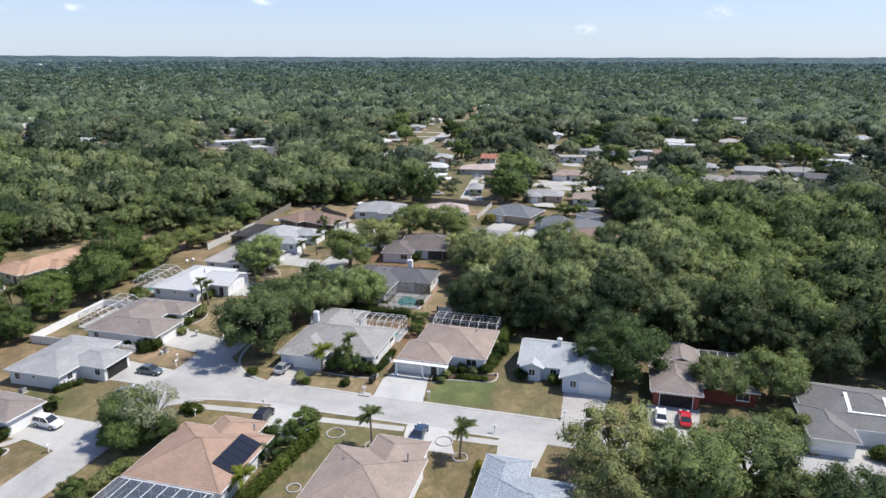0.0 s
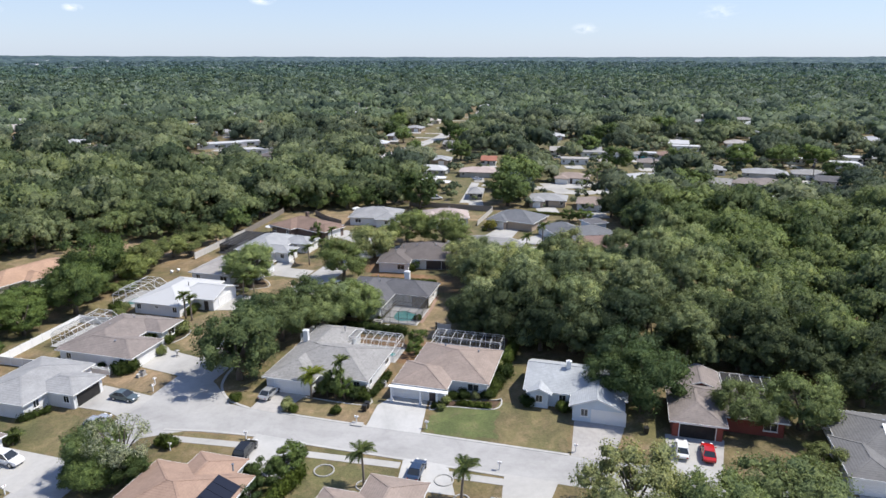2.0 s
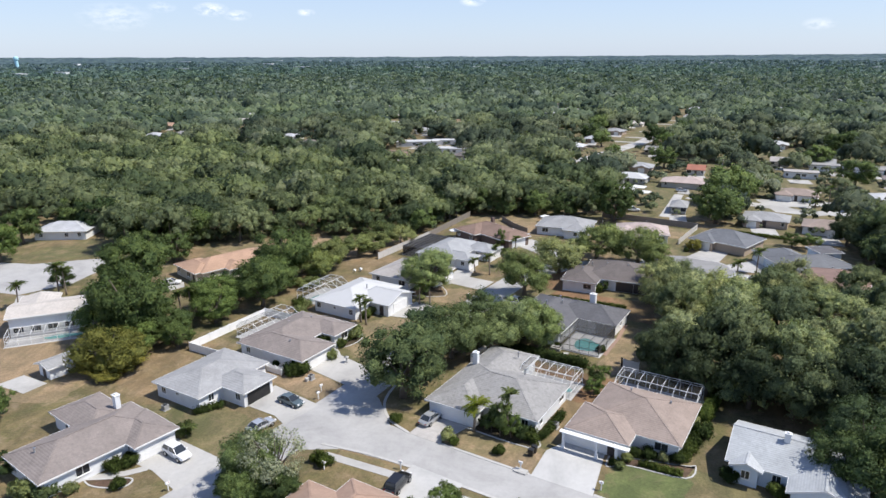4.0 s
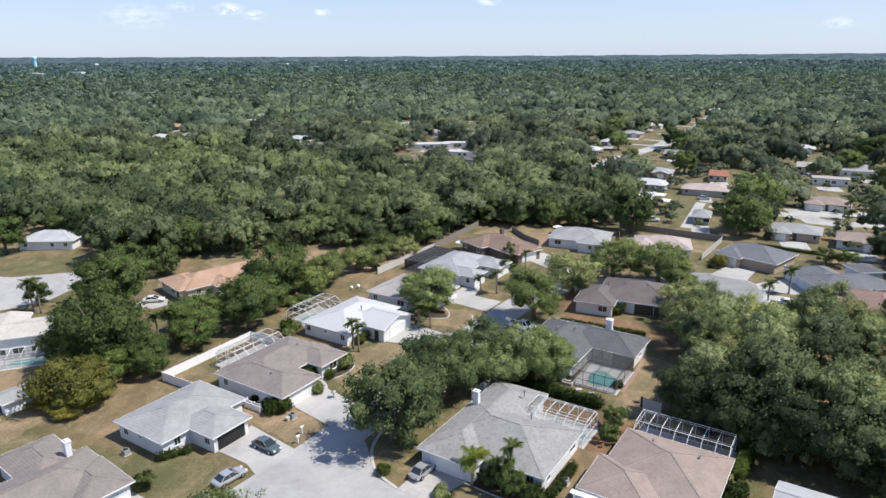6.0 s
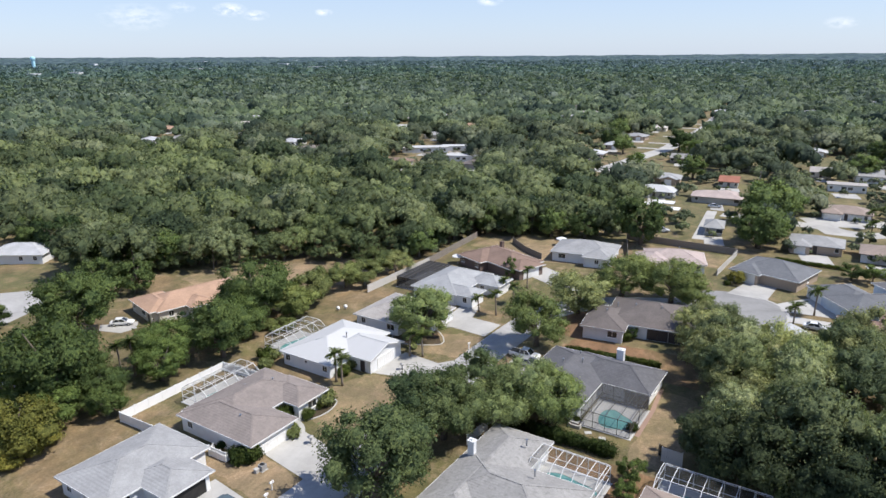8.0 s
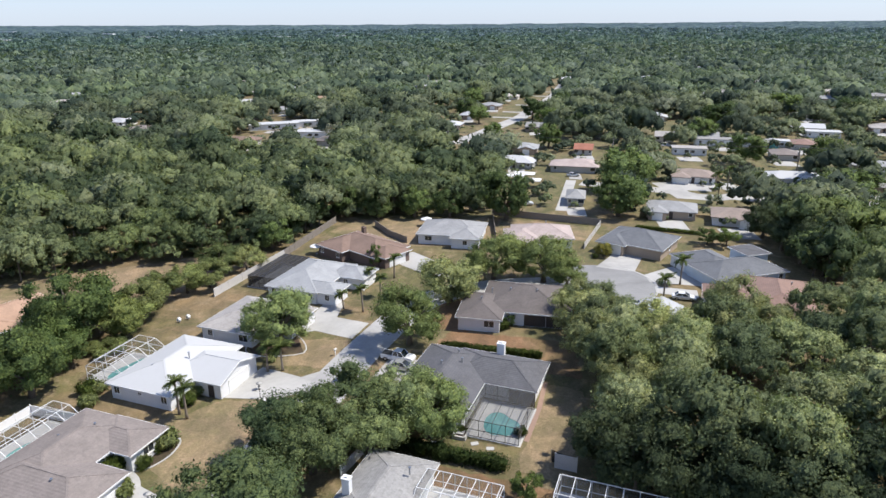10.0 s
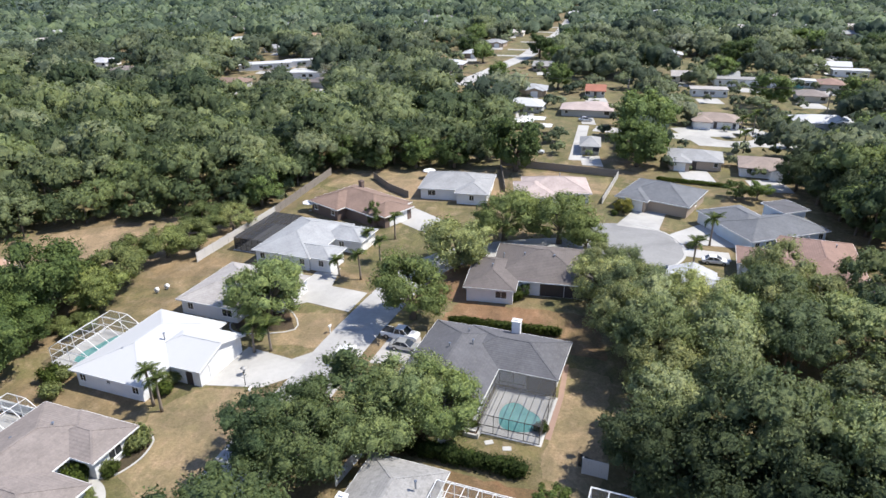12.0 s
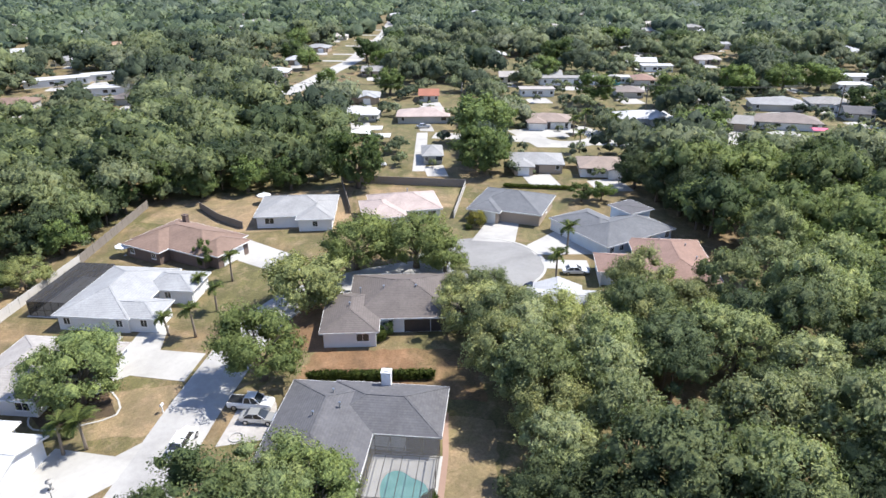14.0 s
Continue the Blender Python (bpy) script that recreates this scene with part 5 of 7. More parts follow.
SILVER = [tree_kind(39, 6.5, 10.0, 5200, 0.15, "silver_leaf", 50, "half-bare tree with pale grey twigs and thin leaves", 0.26, (0.09, 0.19), 0.3)]

random.seed(7)


def grove(kinds, group, spots, grow=1.0):
    for x, y, s, h in spots:
        plant(random.choice(kinds), x, y, s * grow, h / math.sqrt(grow), random.uniform(0, 360), "", group)


grove(YARD, "yard oaks", ((-31, 111.6, 1.1, 1.05), (-31.6, 130, 0.92, 0.88), (-24.6, 135.4, 0.98, 0.9), (-17.4, 138, 0.92, 0.9), (-13.6, 136.4, 0.82, 0.95), (-27.4, 127.6, 0.9, 0.95), (-31, 119, 0.8, 0.9), (-21, 132, 0.8, 0.9),
                         (-42.9, 161.4, 1.0, 0.85), (34, 110, 0.9, 1.0)), 1.15)
grove(GREY, "grey-green yard trees", ((26.2, 74.5, 1.05, 1.0), (24.6, 66, 1.0, 1.0)), 1.12)
grove(YARD, "shady yard trees", ((45, 66, 0.8, 0.9), (48.2, 96.4, 0.75, 0.9), (56.8, 96.4, 0.85, 0.95)), 1.12)
grove(BROAD, "oaks between street houses", ((35, 101.6, 1.0, 1.0), (31, 105, 0.8, 0.95)), 1.12)
grove(GREY, "grey-green trees by the turning circle", ((13, 165, 1.0, 0.95), (10.6, 156, 0.95, 1.1), (20.6, 161.4, 0.95, 1.05), (18.6, 166.4, 0.75, 0.95), (24.6, 165.4, 0.8, 0.95), (29.8, 167.4, 0.75, 0.95), (8.8, 169.6, 0.9, 1.0), (35.6, 171.5, 1.0, 1.1), (41.5, 166.5, 0.95, 0.9), (31.2, 159, 1.0, 1.05), (22.3, 154, 1.0, 1.1), (13, 146, 0.9, 1.0), (11.6, 175.4, 0.85, 0.95), (9.6, 180.6, 0.65, 0.9), (15.4, 172, 0.7, 0.95)), 1.1)
grove(BROAD, "light green street oaks", ((-7, 195.5, 1.1, 0.85), (3.6, 194.6, 1.1, 0.85), (8.2, 190.4, 0.72, 0.9), (-20.6, 163.2, 1.0, 0.95)), 1.15)
# DARK oaks carry painted shade along the woods' edge.
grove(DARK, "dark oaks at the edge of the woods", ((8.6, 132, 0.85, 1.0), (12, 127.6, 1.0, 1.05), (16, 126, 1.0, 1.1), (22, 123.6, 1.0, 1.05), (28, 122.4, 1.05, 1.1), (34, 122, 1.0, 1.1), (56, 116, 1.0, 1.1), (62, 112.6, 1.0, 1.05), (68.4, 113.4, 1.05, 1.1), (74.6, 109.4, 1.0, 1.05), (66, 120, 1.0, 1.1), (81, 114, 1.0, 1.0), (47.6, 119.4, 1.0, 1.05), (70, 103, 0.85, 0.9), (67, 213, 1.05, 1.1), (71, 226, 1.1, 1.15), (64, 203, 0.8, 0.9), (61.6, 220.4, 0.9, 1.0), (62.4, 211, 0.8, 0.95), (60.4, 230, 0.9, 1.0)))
grove(YARD, "street oaks", ((42, 72, 1.2, 0.85), (33, 67, 1.15, 1.0), (50, 62, 1.0, 1.0)))
grove(LIME, "yellow-green trees", ((-15.2, 182.4, 1.3, 0.8), (54.6, 86, 0.6, 0.7), (-73.4, 177.4, 0.9, 0.8), (-69.9, 182, 0.9, 0.8), (-66.6, 185.6, 0.85, 0.8), (-67.8, 193, 0.9, 0.9), (-72.5, 169.6, 0.95, 0.85), (-71.8, 162.4, 0.9, 0.9), (-62.6, 196, 0.8, 0.8), (-74, 155.2, 0.42, 0.5), (-71.4, 158.2, 0.42, 0.5)), 1.1)
grove(SMALL, "green garden bushes", ((-18.8, 82.4, 0.95, 0.8), (-16.2, 87, 0.8, 0.8), (-20.2, 79.2, 0.8, 0.75), (-17, 84.8, 0.95, 0.85)))
grove(GOLD, "golden trees", ((-83.8, 106.4, 1.15, 0.9), (-82, 103.8, 0.62, 0.5), (-85.6, 104.4, 0.6, 0.5), (-81.6, 107.6, 0.6, 0.5), (18.4, 212.4, 0.4, 1.1)))
grove(OAK, "oaks between gardens", ((-88.5, 118, 1.25, 1.1), (-95, 122, 1.05, 1.0), (-107.7, 140.5, 1.3, 0.95), (-83.3, 136, 0.95, 0.82), (-83.8, 146.5, 0.8, 0.7), (-83.5, 160.5, 0.95, 0.75), (-94.6, 115.6, 0.8, 0.9), (-78.6, 117.6, 0.6, 0.9), (-90, 122.4, 0.95, 1.0), (-78.6, 158, 1.2, 1.05), (-74.5, 141, 1.05, 1.0), (-76, 150.4, 0.75, 0.85), (-79, 153, 0.9, 0.95), (-79, 130, 0.75, 0.8),
                                     (-84, 164, 0.85, 0.72), (-77, 166, 0.8, 0.75), (-77, 149, 0.8, 0.7), (-84, 113, 0.75, 0.8), (-82.6, 120.4, 0.75, 0.85), (-86.6, 112.4, 0.7, 0.85), (-101, 128, 0.9, 0.9), (-115, 143, 0.8, 0.8)), 1.08)
grove(FAROAK, "oaks by the far garden", ((-141, 175, 1.0, 1.0), (-131, 178, 1.05, 1.0), (-122, 181, 1.1, 1.0), (-123, 161, 0.95, 0.9), (-115, 164, 0.9, 0.9), (-160, 150, 1.1, 1.0), (-170, 166, 1.1, 1.0),
                                       (-160, 184, 1.1, 1.0), (-170, 185, 1.0, 1.0), (-5, 241, 1.3, 1.1)))
grove(FAROAK, "oaks overhanging a board fence", ((-62, 211, 0.9, 0.95), (-60.5, 221, 0.9, 1.0), (-58, 230.5, 0.95, 1.0), (-50.5, 240.5, 0.9, 1.0), (-41, 239.5, 0.8, 0.9), (-31, 242, 0.9, 1.0), (-21, 242.5, 0.9, 0.95)))
grove(OAK, "small oaks round a grey street tree", ((-42.2, 84.8, 0.72, 1.05), (-36.4, 82.4, 0.55, 0.85), (-40.6, 81, 0.62, 0.85), (-42.6, 82, 0.5, 0.8)))
grove(FAROAK, "tall oaks behind the gardens", ((26.7, 247.5, 1.4, 0.9), (33, 277, 1.6, 0.9), (30, 256, 1.1, 0.9), (93, 261, 1.45, 0.8), (72, 268, 0.55, 0.9), (76, 266, 0.6, 0.8)))
grove(FAROAK, "broad oaks of the far gardens", ((110, 314, 1.55, 0.8), (146, 331, 1.5, 0.8), (168, 333, 1.5, 0.75), (184, 334, 1.5, 0.75), (85, 324, 1.5, 0.8), (101, 417, 1.7, 0.8), (201, 402, 1.7, 0.75), (181, 452, 1.7, 0.75), (153, 470, 1.7, 0.75), (51, 395, 1.6, 0.8),
                                                (173, 293, 1.2, 0.8), (36.5, 280, 1.35, 0.9), (29, 394, 1.4, 0.8), (12, 354, 1.2, 0.9), (-29, 497, 1.3, 0.95), (7, 441, 1.35, 0.95), (-22, 424, 1.1, 0.9), (13, 412, 1.2, 0.9), (-31, 452, 1.2, 0.9), (26, 478, 1.3, 0.9), (-13, 372, 1.0, 0.85), (82, 378, 1.3, 0.8), (106, 278, 1.1, 0.8)))
grove(SILVER, "half-bare grey trees", ((38, 299, 1.25, 0.85), (-84, 357, 1.2, 0.9), (-76, 360, 1.1, 0.9), (-38.2, 84.6, 0.86, 1.05), (-160, 560, 1.2, 0.9)))
grove(SMALL, "small garden trees", ((-13.6, 105, 0.62, 1.9), (-12, 104.8, 0.6, 1.3), (-15, 105.8, 0.55, 1.2), (-10.6, 104.6, 0.5, 1.0), (-14.4, 107, 0.6, 1.2), (-16.2, 106.2, 0.4, 1.0), (-74.4, 76, 0.9, 0.8), (-88.7, 88, 1.1, 1.0), (-1.2, 125, 0.75, 1.0), (-1.6, 121, 0.6, 1.0), (-34.2, 201.0, 0.72, 1.45),
                                    (-42.6, 70, 0.7, 0.8), (-127.3, 138.4, 1.0, 1.0), (45, 223.4, 1.15, 0.72), (-3.6, 171.6, 0.5, 1.0), (49.4, 222.4, 1.2, 0.78)))


# ---- woods ----
def inside(x, y, poly):
    hit = np.zeros(x.shape, bool)
    for (x0, y0), (x1, y1) in zip(poly, poly[1:] + poly[:1]):
        cross = (y0 > y) != (y1 > y)
        hit ^= cross & (x < (x1 - x0) * (y - y0) / (y1 - y0 + 1e-9) + x0)
    return hit


def sites(rng, x0, y0, x1, y1, step):
    xs, ys = np.meshgrid(np.arange(x0, x1, step), np.arange(y0, y1, step))
    xs = xs + (np.arange(len(xs)) % 2)[:, None] * step / 2
    return xs.ravel() + rng.uniform(-0.42, 0.42, xs.size) * step, ys.ravel() + rng.uniform(-0.42, 0.42, xs.size) * step


KEEP_OUT = [(p[0], p[1], r) for p, r in [((ob.matrix_basis.translation.x, ob.matrix_basis.translation.y), 11.5) for ob in scene.objects if ob.parent is None and ob.get("category") == "house"]]
RIGHT = [(8, 135), (17, 123), (36, 118), (62, 109), (80, 103), (104, 98), (150, 140), (160, 236), (140, 230), (118, 224), (104, 226), (88, 233), (74, 229), (63, 221), (61, 205), (60, 190), (52, 178), (40, 162), (24, 160), (14, 166), (10, 158), (9, 148)]
LEFT = [(-165, 186), (-146, 178), (-137, 168), (-122, 174), (-110, 183), (-97, 194), (-81, 200), (-70, 204), (-59.5, 208), (-57, 224), (-52, 236.5), (-40, 239), (-28, 245), (-17, 246), (-11, 244), (-11, 252), (-9, 292), (-36, 318), (-78, 307), (-113, 313), (-190, 325), (-320, 330), (-320, 195)]


def forest(name, label, rng, x, y, scale, kinds, mat, trunks=True):
    """Many trees in one mesh: each site takes one of the crown kinds, turned and scaled."""
    pick = rng.integers(0, len(kinds), len(x))
    turn, flat = rng.uniform(0, 2 * np.pi, len(x)), rng.uniform(0.85, 1.2, len(x))
    tris, soft, tone = [], [], []
    for k, (src, nrm) in enumerate(kinds):
        i = np.flatnonzero(pick == k)
        tone.append(np.repeat(rng.random(len(i)), len(src)))
        c, s = np.cos(turn[i])[:, None, None], np.sin(turn[i])[:, None, None]
        a = np.empty((len(i), *src.shape))
        a[..., 0] = (c * src[..., 0] - s * src[..., 1]) * scale[i][:, None, None] + x[i][:, None, None]
        a[..., 1] = (s * src[..., 0] + c * src[..., 1]) * scale[i][:, None, None] + y[i][:, None, None]
        a[..., 2] = src[..., 2] * (scale[i] * flat[i])[:, None, None]
        tris.append(a.reshape(-1, 3, 3))
        soft.append(np.stack([c * nrm[..., 0] - s * nrm[..., 1], s * nrm[..., 0] + c * nrm[..., 1], nrm[..., 2] + 0 * c], -1).reshape(-1, 3, 3))
    woods = tagged(new(name, array_mesh(name, MAT[mat], None, np.concatenate(tris), np.concatenate(soft), np.concatenate(tone))), label, "woods", kind="stuff")
    if trunks:
        g = Geo()
        for a, b, s in zip(x, y, scale):
            g.tube([(a, b, -0.2), (a + 0.2, b, 3.0 * s), (a - 0.1, b + 0.2, 6.0 * s)], [0.22 * s, 0.17 * s, 0.08 * s], 4, False)
        part("trunks", g, MAT["bark"], woods)
    return woods


def crown_set(seed, n, radius, height, leaves, size, lumps, fat=(0.2, 0.34), step=2, edge=0.5, body=0.74, rough=0.42):
    """Crowns for the woods: sprays over a dome of lumps, with leafy bodies behind them."""
    out = []
    for k in range(n):
        rng = np.random.default_rng(seed + k)
        ls = umbrella_lumps(rng, radius, height * rng.uniform(0.88, 1.12), lumps, fat, edge)
        out.append(joined(leaf_cloud(rng, ls, leaves, size, rough=rough), masses(rng, ls[::step], body, 1)))
    return out


def clear_of(x, y, zones):
    ok = np.ones(x.shape, bool)
    for a, b, r in zones:
        ok &= (x - a) ** 2 + (y - b) ** 2 > r * r
    return ok


rng = np.random.default_rng(5)
x, y = sites(rng, -320, 40, 215, 335, 7.1)
beyond = np.hypot(x, y - 90) > 165
u, v = sites(rng, -320, 40, 215, 335, 9.0)
x, y = np.r_[x[~beyond], u[np.hypot(u, v - 90) > 165]], np.r_[y[~beyond], v[np.hypot(u, v - 90) > 165]]
ok = (inside(x, y, RIGHT) | inside(x, y, LEFT)) & clear_of(x, y, KEEP_OUT) & clear_of(x, y, [(50, 181, 10.5), (41, 178, 7)])
x, y = x[ok], y[ok]
east = x > -5
close = east & (y < 182) & (x < 66)
# The front row takes the leaf colour with shade painted in.
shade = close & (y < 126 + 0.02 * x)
forest("woods", "dark shady woods at the garden fences", rng, x[shade], y[shade], rng.choice([0.9, 1.0, 1.12, 1.25], shade.sum()), crown_set(85, 5, 5.8, 10.6, 4200, 0.19, 40, (0.14, 0.24), 1, 0.42), "edge_shade_leaf")
close &= ~shade
forest("woods", "green dense woods close behind the gardens", rng, x[close], y[close], rng.choice([0.8, 0.92, 1.05, 1.2], close.sum()) * rng.uniform(0.92, 1.08, close.sum()), crown_set(45, 8, 5.8, 10.4, 4200, 0.19, 40, (0.14, 0.24), 1, 0.42), "grey_wood_leaf")
deep = east & ~close & ~shade
forest("woods", "bright green dense woods beyond the gardens", rng, x[deep], y[deep], rng.choice([0.8, 0.92, 1.05, 1.2], deep.sum()) * rng.uniform(0.92, 1.08, deep.sum()), crown_set(145, 8, 6.4, 10.4, 1150, 0.32, 20, (0.19, 0.31), 1, 0.42, 0.74, 0.34), "bright_leaf")
x, y = x[~east], y[~east]
near = np.hypot(x, y - 90) < 165

forest("woods", "dense oak woods with dark uneven crowns", rng, x[near], y[near], rng.choice([0.8, 0.92, 1.05, 1.2], near.sum()) * rng.uniform(0.92, 1.08, near.sum()), crown_set(40, 8, 6.3, 9.8, 1050, 0.33, 22, (0.18, 0.3), 1, 0.45), "wood_leaf")
far = ~near
forest("woods", "dense oak woods behind the houses", rng, x[far], y[far], rng.choice([0.8, 0.92, 1.05, 1.2], far.sum()) * rng.uniform(0.92, 1.08, far.sum()), crown_set(50, 10, 8.4, 10.2, 560, 0.52, 16, (0.22, 0.34), 1, 0.45, 0.76, 0.24), "wood_leaf", False)

def edge_sites(rng, line, step, inward):
    out = []
    for (x0, y0), (x1, y1) in zip(line, line[1:]):
        d = math.hypot(x1 - x0, y1 - y0)
        for k in range(max(1, int(d / step))):
            f, g = (k + rng.random()) * step / d, rng.uniform(*inward)
            out.append((x0 + (x1 - x0) * f - (y1 - y0) / d * g, y0 + (y1 - y0) * f + (x1 - x0) / d * g))
    return np.array(out).T


ex, ey = edge_sites(rng, LEFT[:17], 2.4, (0.0, 7.0))
forest("undergrowth", "dense bushes along the edge of oak woods", rng, ex, ey, rng.uniform(0.6, 1.25, len(ex)), crown_set(200, 6, 3.0, 4.4, 330, 0.3, 8, (0.3, 0.44), 1, 0.45, 0.78), "wood_leaf", False)
# Bushes before that row, in the same shade-darkened leaf colour.
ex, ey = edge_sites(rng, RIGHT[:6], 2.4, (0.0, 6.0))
forest("undergrowth", "dark bushes along the edge of shady woods", rng, ex, ey, rng.uniform(0.6, 1.2, len(ex)), crown_set(206, 6, 3.0, 4.4, 420, 0.26, 8, (0.3, 0.44), 1, 0.45, 0.78), "edge_shade_leaf", False)

# ---- distant neighbourhood: roofs among trees ----
FAR_ROADS = [smooth_line([(-30, 362), (-19, 392), (-10, 420), (0, 448), (8, 485), (16, 520), (25, 562), (32, 610), (44, 690), (61, 770), (84, 880)]), [(20, 288), (44, 280), (77, 268.5), (138, 264), (240, 262)], [(11, 252), (17, 292)]]
sheet("road", ribbon(FAR_ROADS[0], 8.5), 0.03, "drive", "pale straight street running into the distance", "street")
sheet("road", ribbon(FAR_ROADS[1], 7), 0.026, "drive", "pale cross street between far gardens", "street")
sheet("road", ribbon(FAR_ROADS[2], 3.4), 0.022, "drive", "pale drive beside a fence", "driveway")
sheet("driveway", [(44, 290), (55, 294), (62, 293), (70, 291.4), (73, 284), (71, 278), (66, 270), (60, 267), (48, 269.4)], 0.034, "drive", "wide pale looping forecourt", "forecourt")
sheet("lawn", [(60 + 6.5 * math.cos(a * math.pi / 9), 279.6 + 5 * math.sin(a * math.pi / 9)) for a in range(18)], 0.042, "lawn_olive", "grass island inside a forecourt", "lawn")
sheet("lawn", [(104, 271.5), (120, 269.5), (146, 266), (150, 272), (124, 287), (108, 282)], 0.02, "lawn_green", "bright green far lawn", "lawn")

sheet("lawn", ragged([(-8, 262), (20, 252), (60, 252), (110, 264), (215, 258), (235, 400), (150, 440), (30, 440), (0, 400)], 6, 2.5), 0.006, "lawn_olive", "worn olive grass between far houses", "lawn")

FAR_KINDS = ["roof_palegrey", "roof_white", "roof_bright", "roof_bright", "roof_putty", "roof_cream", "roof_umber", "roof_beige", "roof_skyblue", "roof_stained", "roof_orange"]


def far_house(x, y, w, turn, roof, deep=11.0, wall="", label="low house among trees in the distance"):
    wall = wall or ("stucco_cream", "stucco_tan", "stucco_white", "stucco_grey")[int(abs(x * 7 + y * 3)) % 4]
    form = int(abs(x * 5 + y * 11)) % 5
    body = [(-w / 2, -deep / 2, w / 2, deep / 2, "u", "hg"[form == 4], "hg"[form == 4], {"S": ("w.W", "W.d.w", "w.D.W")[form % 3]})]
    if form == 0:
        body.append((0, -deep / 2 - 1.6, w * 0.42, 2, "v", "g", "h", {"S": "s"}))
    elif form == 1:
        body.append((-w * 0.46, -deep / 2 - 2.4, -w * 0.05, 2, "v", "h", "h", {"S": "s"}))
    elif form == 2:
        body.append((-w * 0.1, -2, w * 0.4, deep / 2 + 3, "v", "h", "h", {}))
    house(label, (x, y + deep * 0.35), turn, body, roof, wall=wall, eave=2.5, pitch=0.3, caps=False, group="far houses")


for x, y, w, turn, roof in (
    (-2, 311, 15, -12, "roof_bright"), (-1, 340, 17, -6, "roof_skyblue"), (19.5, 305, 18, -8, "roof_pink"), (16, 258.5, 6, -6, "roof_palegrey"), (42, 246.5, 14, -13, "roof_palegrey"),
    (58, 240, 13.5, -14, "roof_beige"), (59, 291, 15, -16, "roof_beige"), (91, 290, 18, -6, "roof_bright"), (116, 279, 13, -26, "roof_stained"), (133, 277, 22, -22, "roof_umber"),
    (147, 302, 19, -20, "roof_palegrey"), (166, 300, 15, -20, "roof_stained"), (127, 313, 13, -16, "roof_palegrey"), (26, 339, 8, -8, "roof_red"), (139, 404, 18, -14, "roof_bright"),
    (120, 357, 11, -14, "roof_rose"), (104, 333, 11, -10, "roof_umber"), (75, 440, 12, -8, "roof_bright"), (177, 406, 13, -20, "roof_putty"), (-36, 403, 13, -10, "roof_bright"),
    (-18, 485, 14, -14, "roof_palegrey"), (8, 399, 10, -10, "roof_stained"), (-87, 352, 11, -10, "roof_umber"), (-126, 347, 16, -10, "roof_russet"), (-177, 494, 15, 20, "roof_bright")):
    far_house(x, y, w, turn, roof)
for x, y, w, turn, roof in (
    (-143, 457, 14, 20, "roof_palegrey"), (-206, 560, 14, 10, "roof_putty"), (-232, 581, 14, 0, "roof_red"), (-192, 555, 11, 10, "roof_cream"), (-216, 402, 13, -10, "roof_white"),
    (-189, 377, 14, -12, "roof_umber"), (-291, 476, 16, -10, "roof_putty"), (-260, 416, 17, -10, "roof_palegrey"), (-306, 385, 12, 10, "roof_white"), (-292, 396, 14, 10, "roof_stained"),
    (-308, 484, 20, 10, "roof_cream"), (-372, 350, 16, -10, "roof_palegrey"), (-44, 575, 15, -6, "roof_white"), (-66, 650, 17, -6, "roof_putty"), (-87, 700, 24, -6, "roof_umber"),
    (-29, 440, 9, -6, "roof_white"), (285, 556, 19, -14, "roof_white"), (241, 552, 22, -14, "roof_stained"), (128, 552, 13, -10, "roof_bright"), (148, 572, 13, -10, "roof_putty"),
    (205, 534, 14, -10, "roof_palegrey"), (222, 577, 16, -10, "roof_cream"), (84, 374, 12, -10, "roof_palegrey"), (66, 374, 9, -10, "roof_putty"), (165, 284, 10, -24, "roof_dark")):
    far_house(x, y, w, turn, roof)


def flat_house(x, y, w, deep, turn, roof, label, eave=3.0):
    house(label, (x, y), turn, [(-w / 2, -deep / 2, w / 2, deep / 2, "u", "h", "h", {"S": "w.WW.w"})], roof, eave=eave, pitch=0.05, over=0.4, caps=False, group="far houses")


for x, y, w, deep, turn, roof in ((-128, 400, 26, 9, 24, "roof_bright"), (-113, 410, 15, 8, 24, "roof_bright"), (-99, 376, 19, 8, 6, "roof_bright"), (-76, 612, 24, 10, -6, "roof_bright"), (-101, 648, 24, 12, -6, "roof_putty"),
                                  (215, 349, 15, 9, -12, "roof_bright"), (197, 332, 13, 8, -14, "roof_bright"), (112, 364, 8, 6, -14, "roof_bright"), (141, 391, 15, 7, -12, "roof_bright"), (180, 345, 9, 6, -12, "roof_white"),
                                  (90, 366, 27, 7, -8, "roof_stained"), (69, 344, 14, 7, -8, "roof_putty"), (210, 462, 19, 12, -14, "roof_palegrey"), (300, 486, 56, 22, -16, "roof_stained"), (268, 528, 20, 14, -14, "roof_palegrey")):
    flat_house(x, y, w, deep, turn, roof, "long low house with a flat pale roof among trees")
far_house(107, 361, 9, -14, "roof_stained", 7, "teal", "low house with teal walls and a grey roof")
MEASURED = [(ob.matrix_basis.translation.x, ob.matrix_basis.translation.y) for ob in scene.objects if ob.parent is None and ob.get("group") == "far houses"]

random.seed(21)
spots = list(MEASURED)
while len(spots) < 225:
    r, a = random.uniform(430, 1000), radians(random.uniform(-52, 55))
    px, py = r * math.sin(a), 40 + r * math.cos(a)
    if all((px - u) ** 2 + (py - v) ** 2 > 30 ** 2 for u, v in spots):
        spots.append((px, py))
        far_house(px, py, random.uniform(13, 20), random.choice((-14, -8, 76, 10, -30)), random.choice(FAR_KINDS))

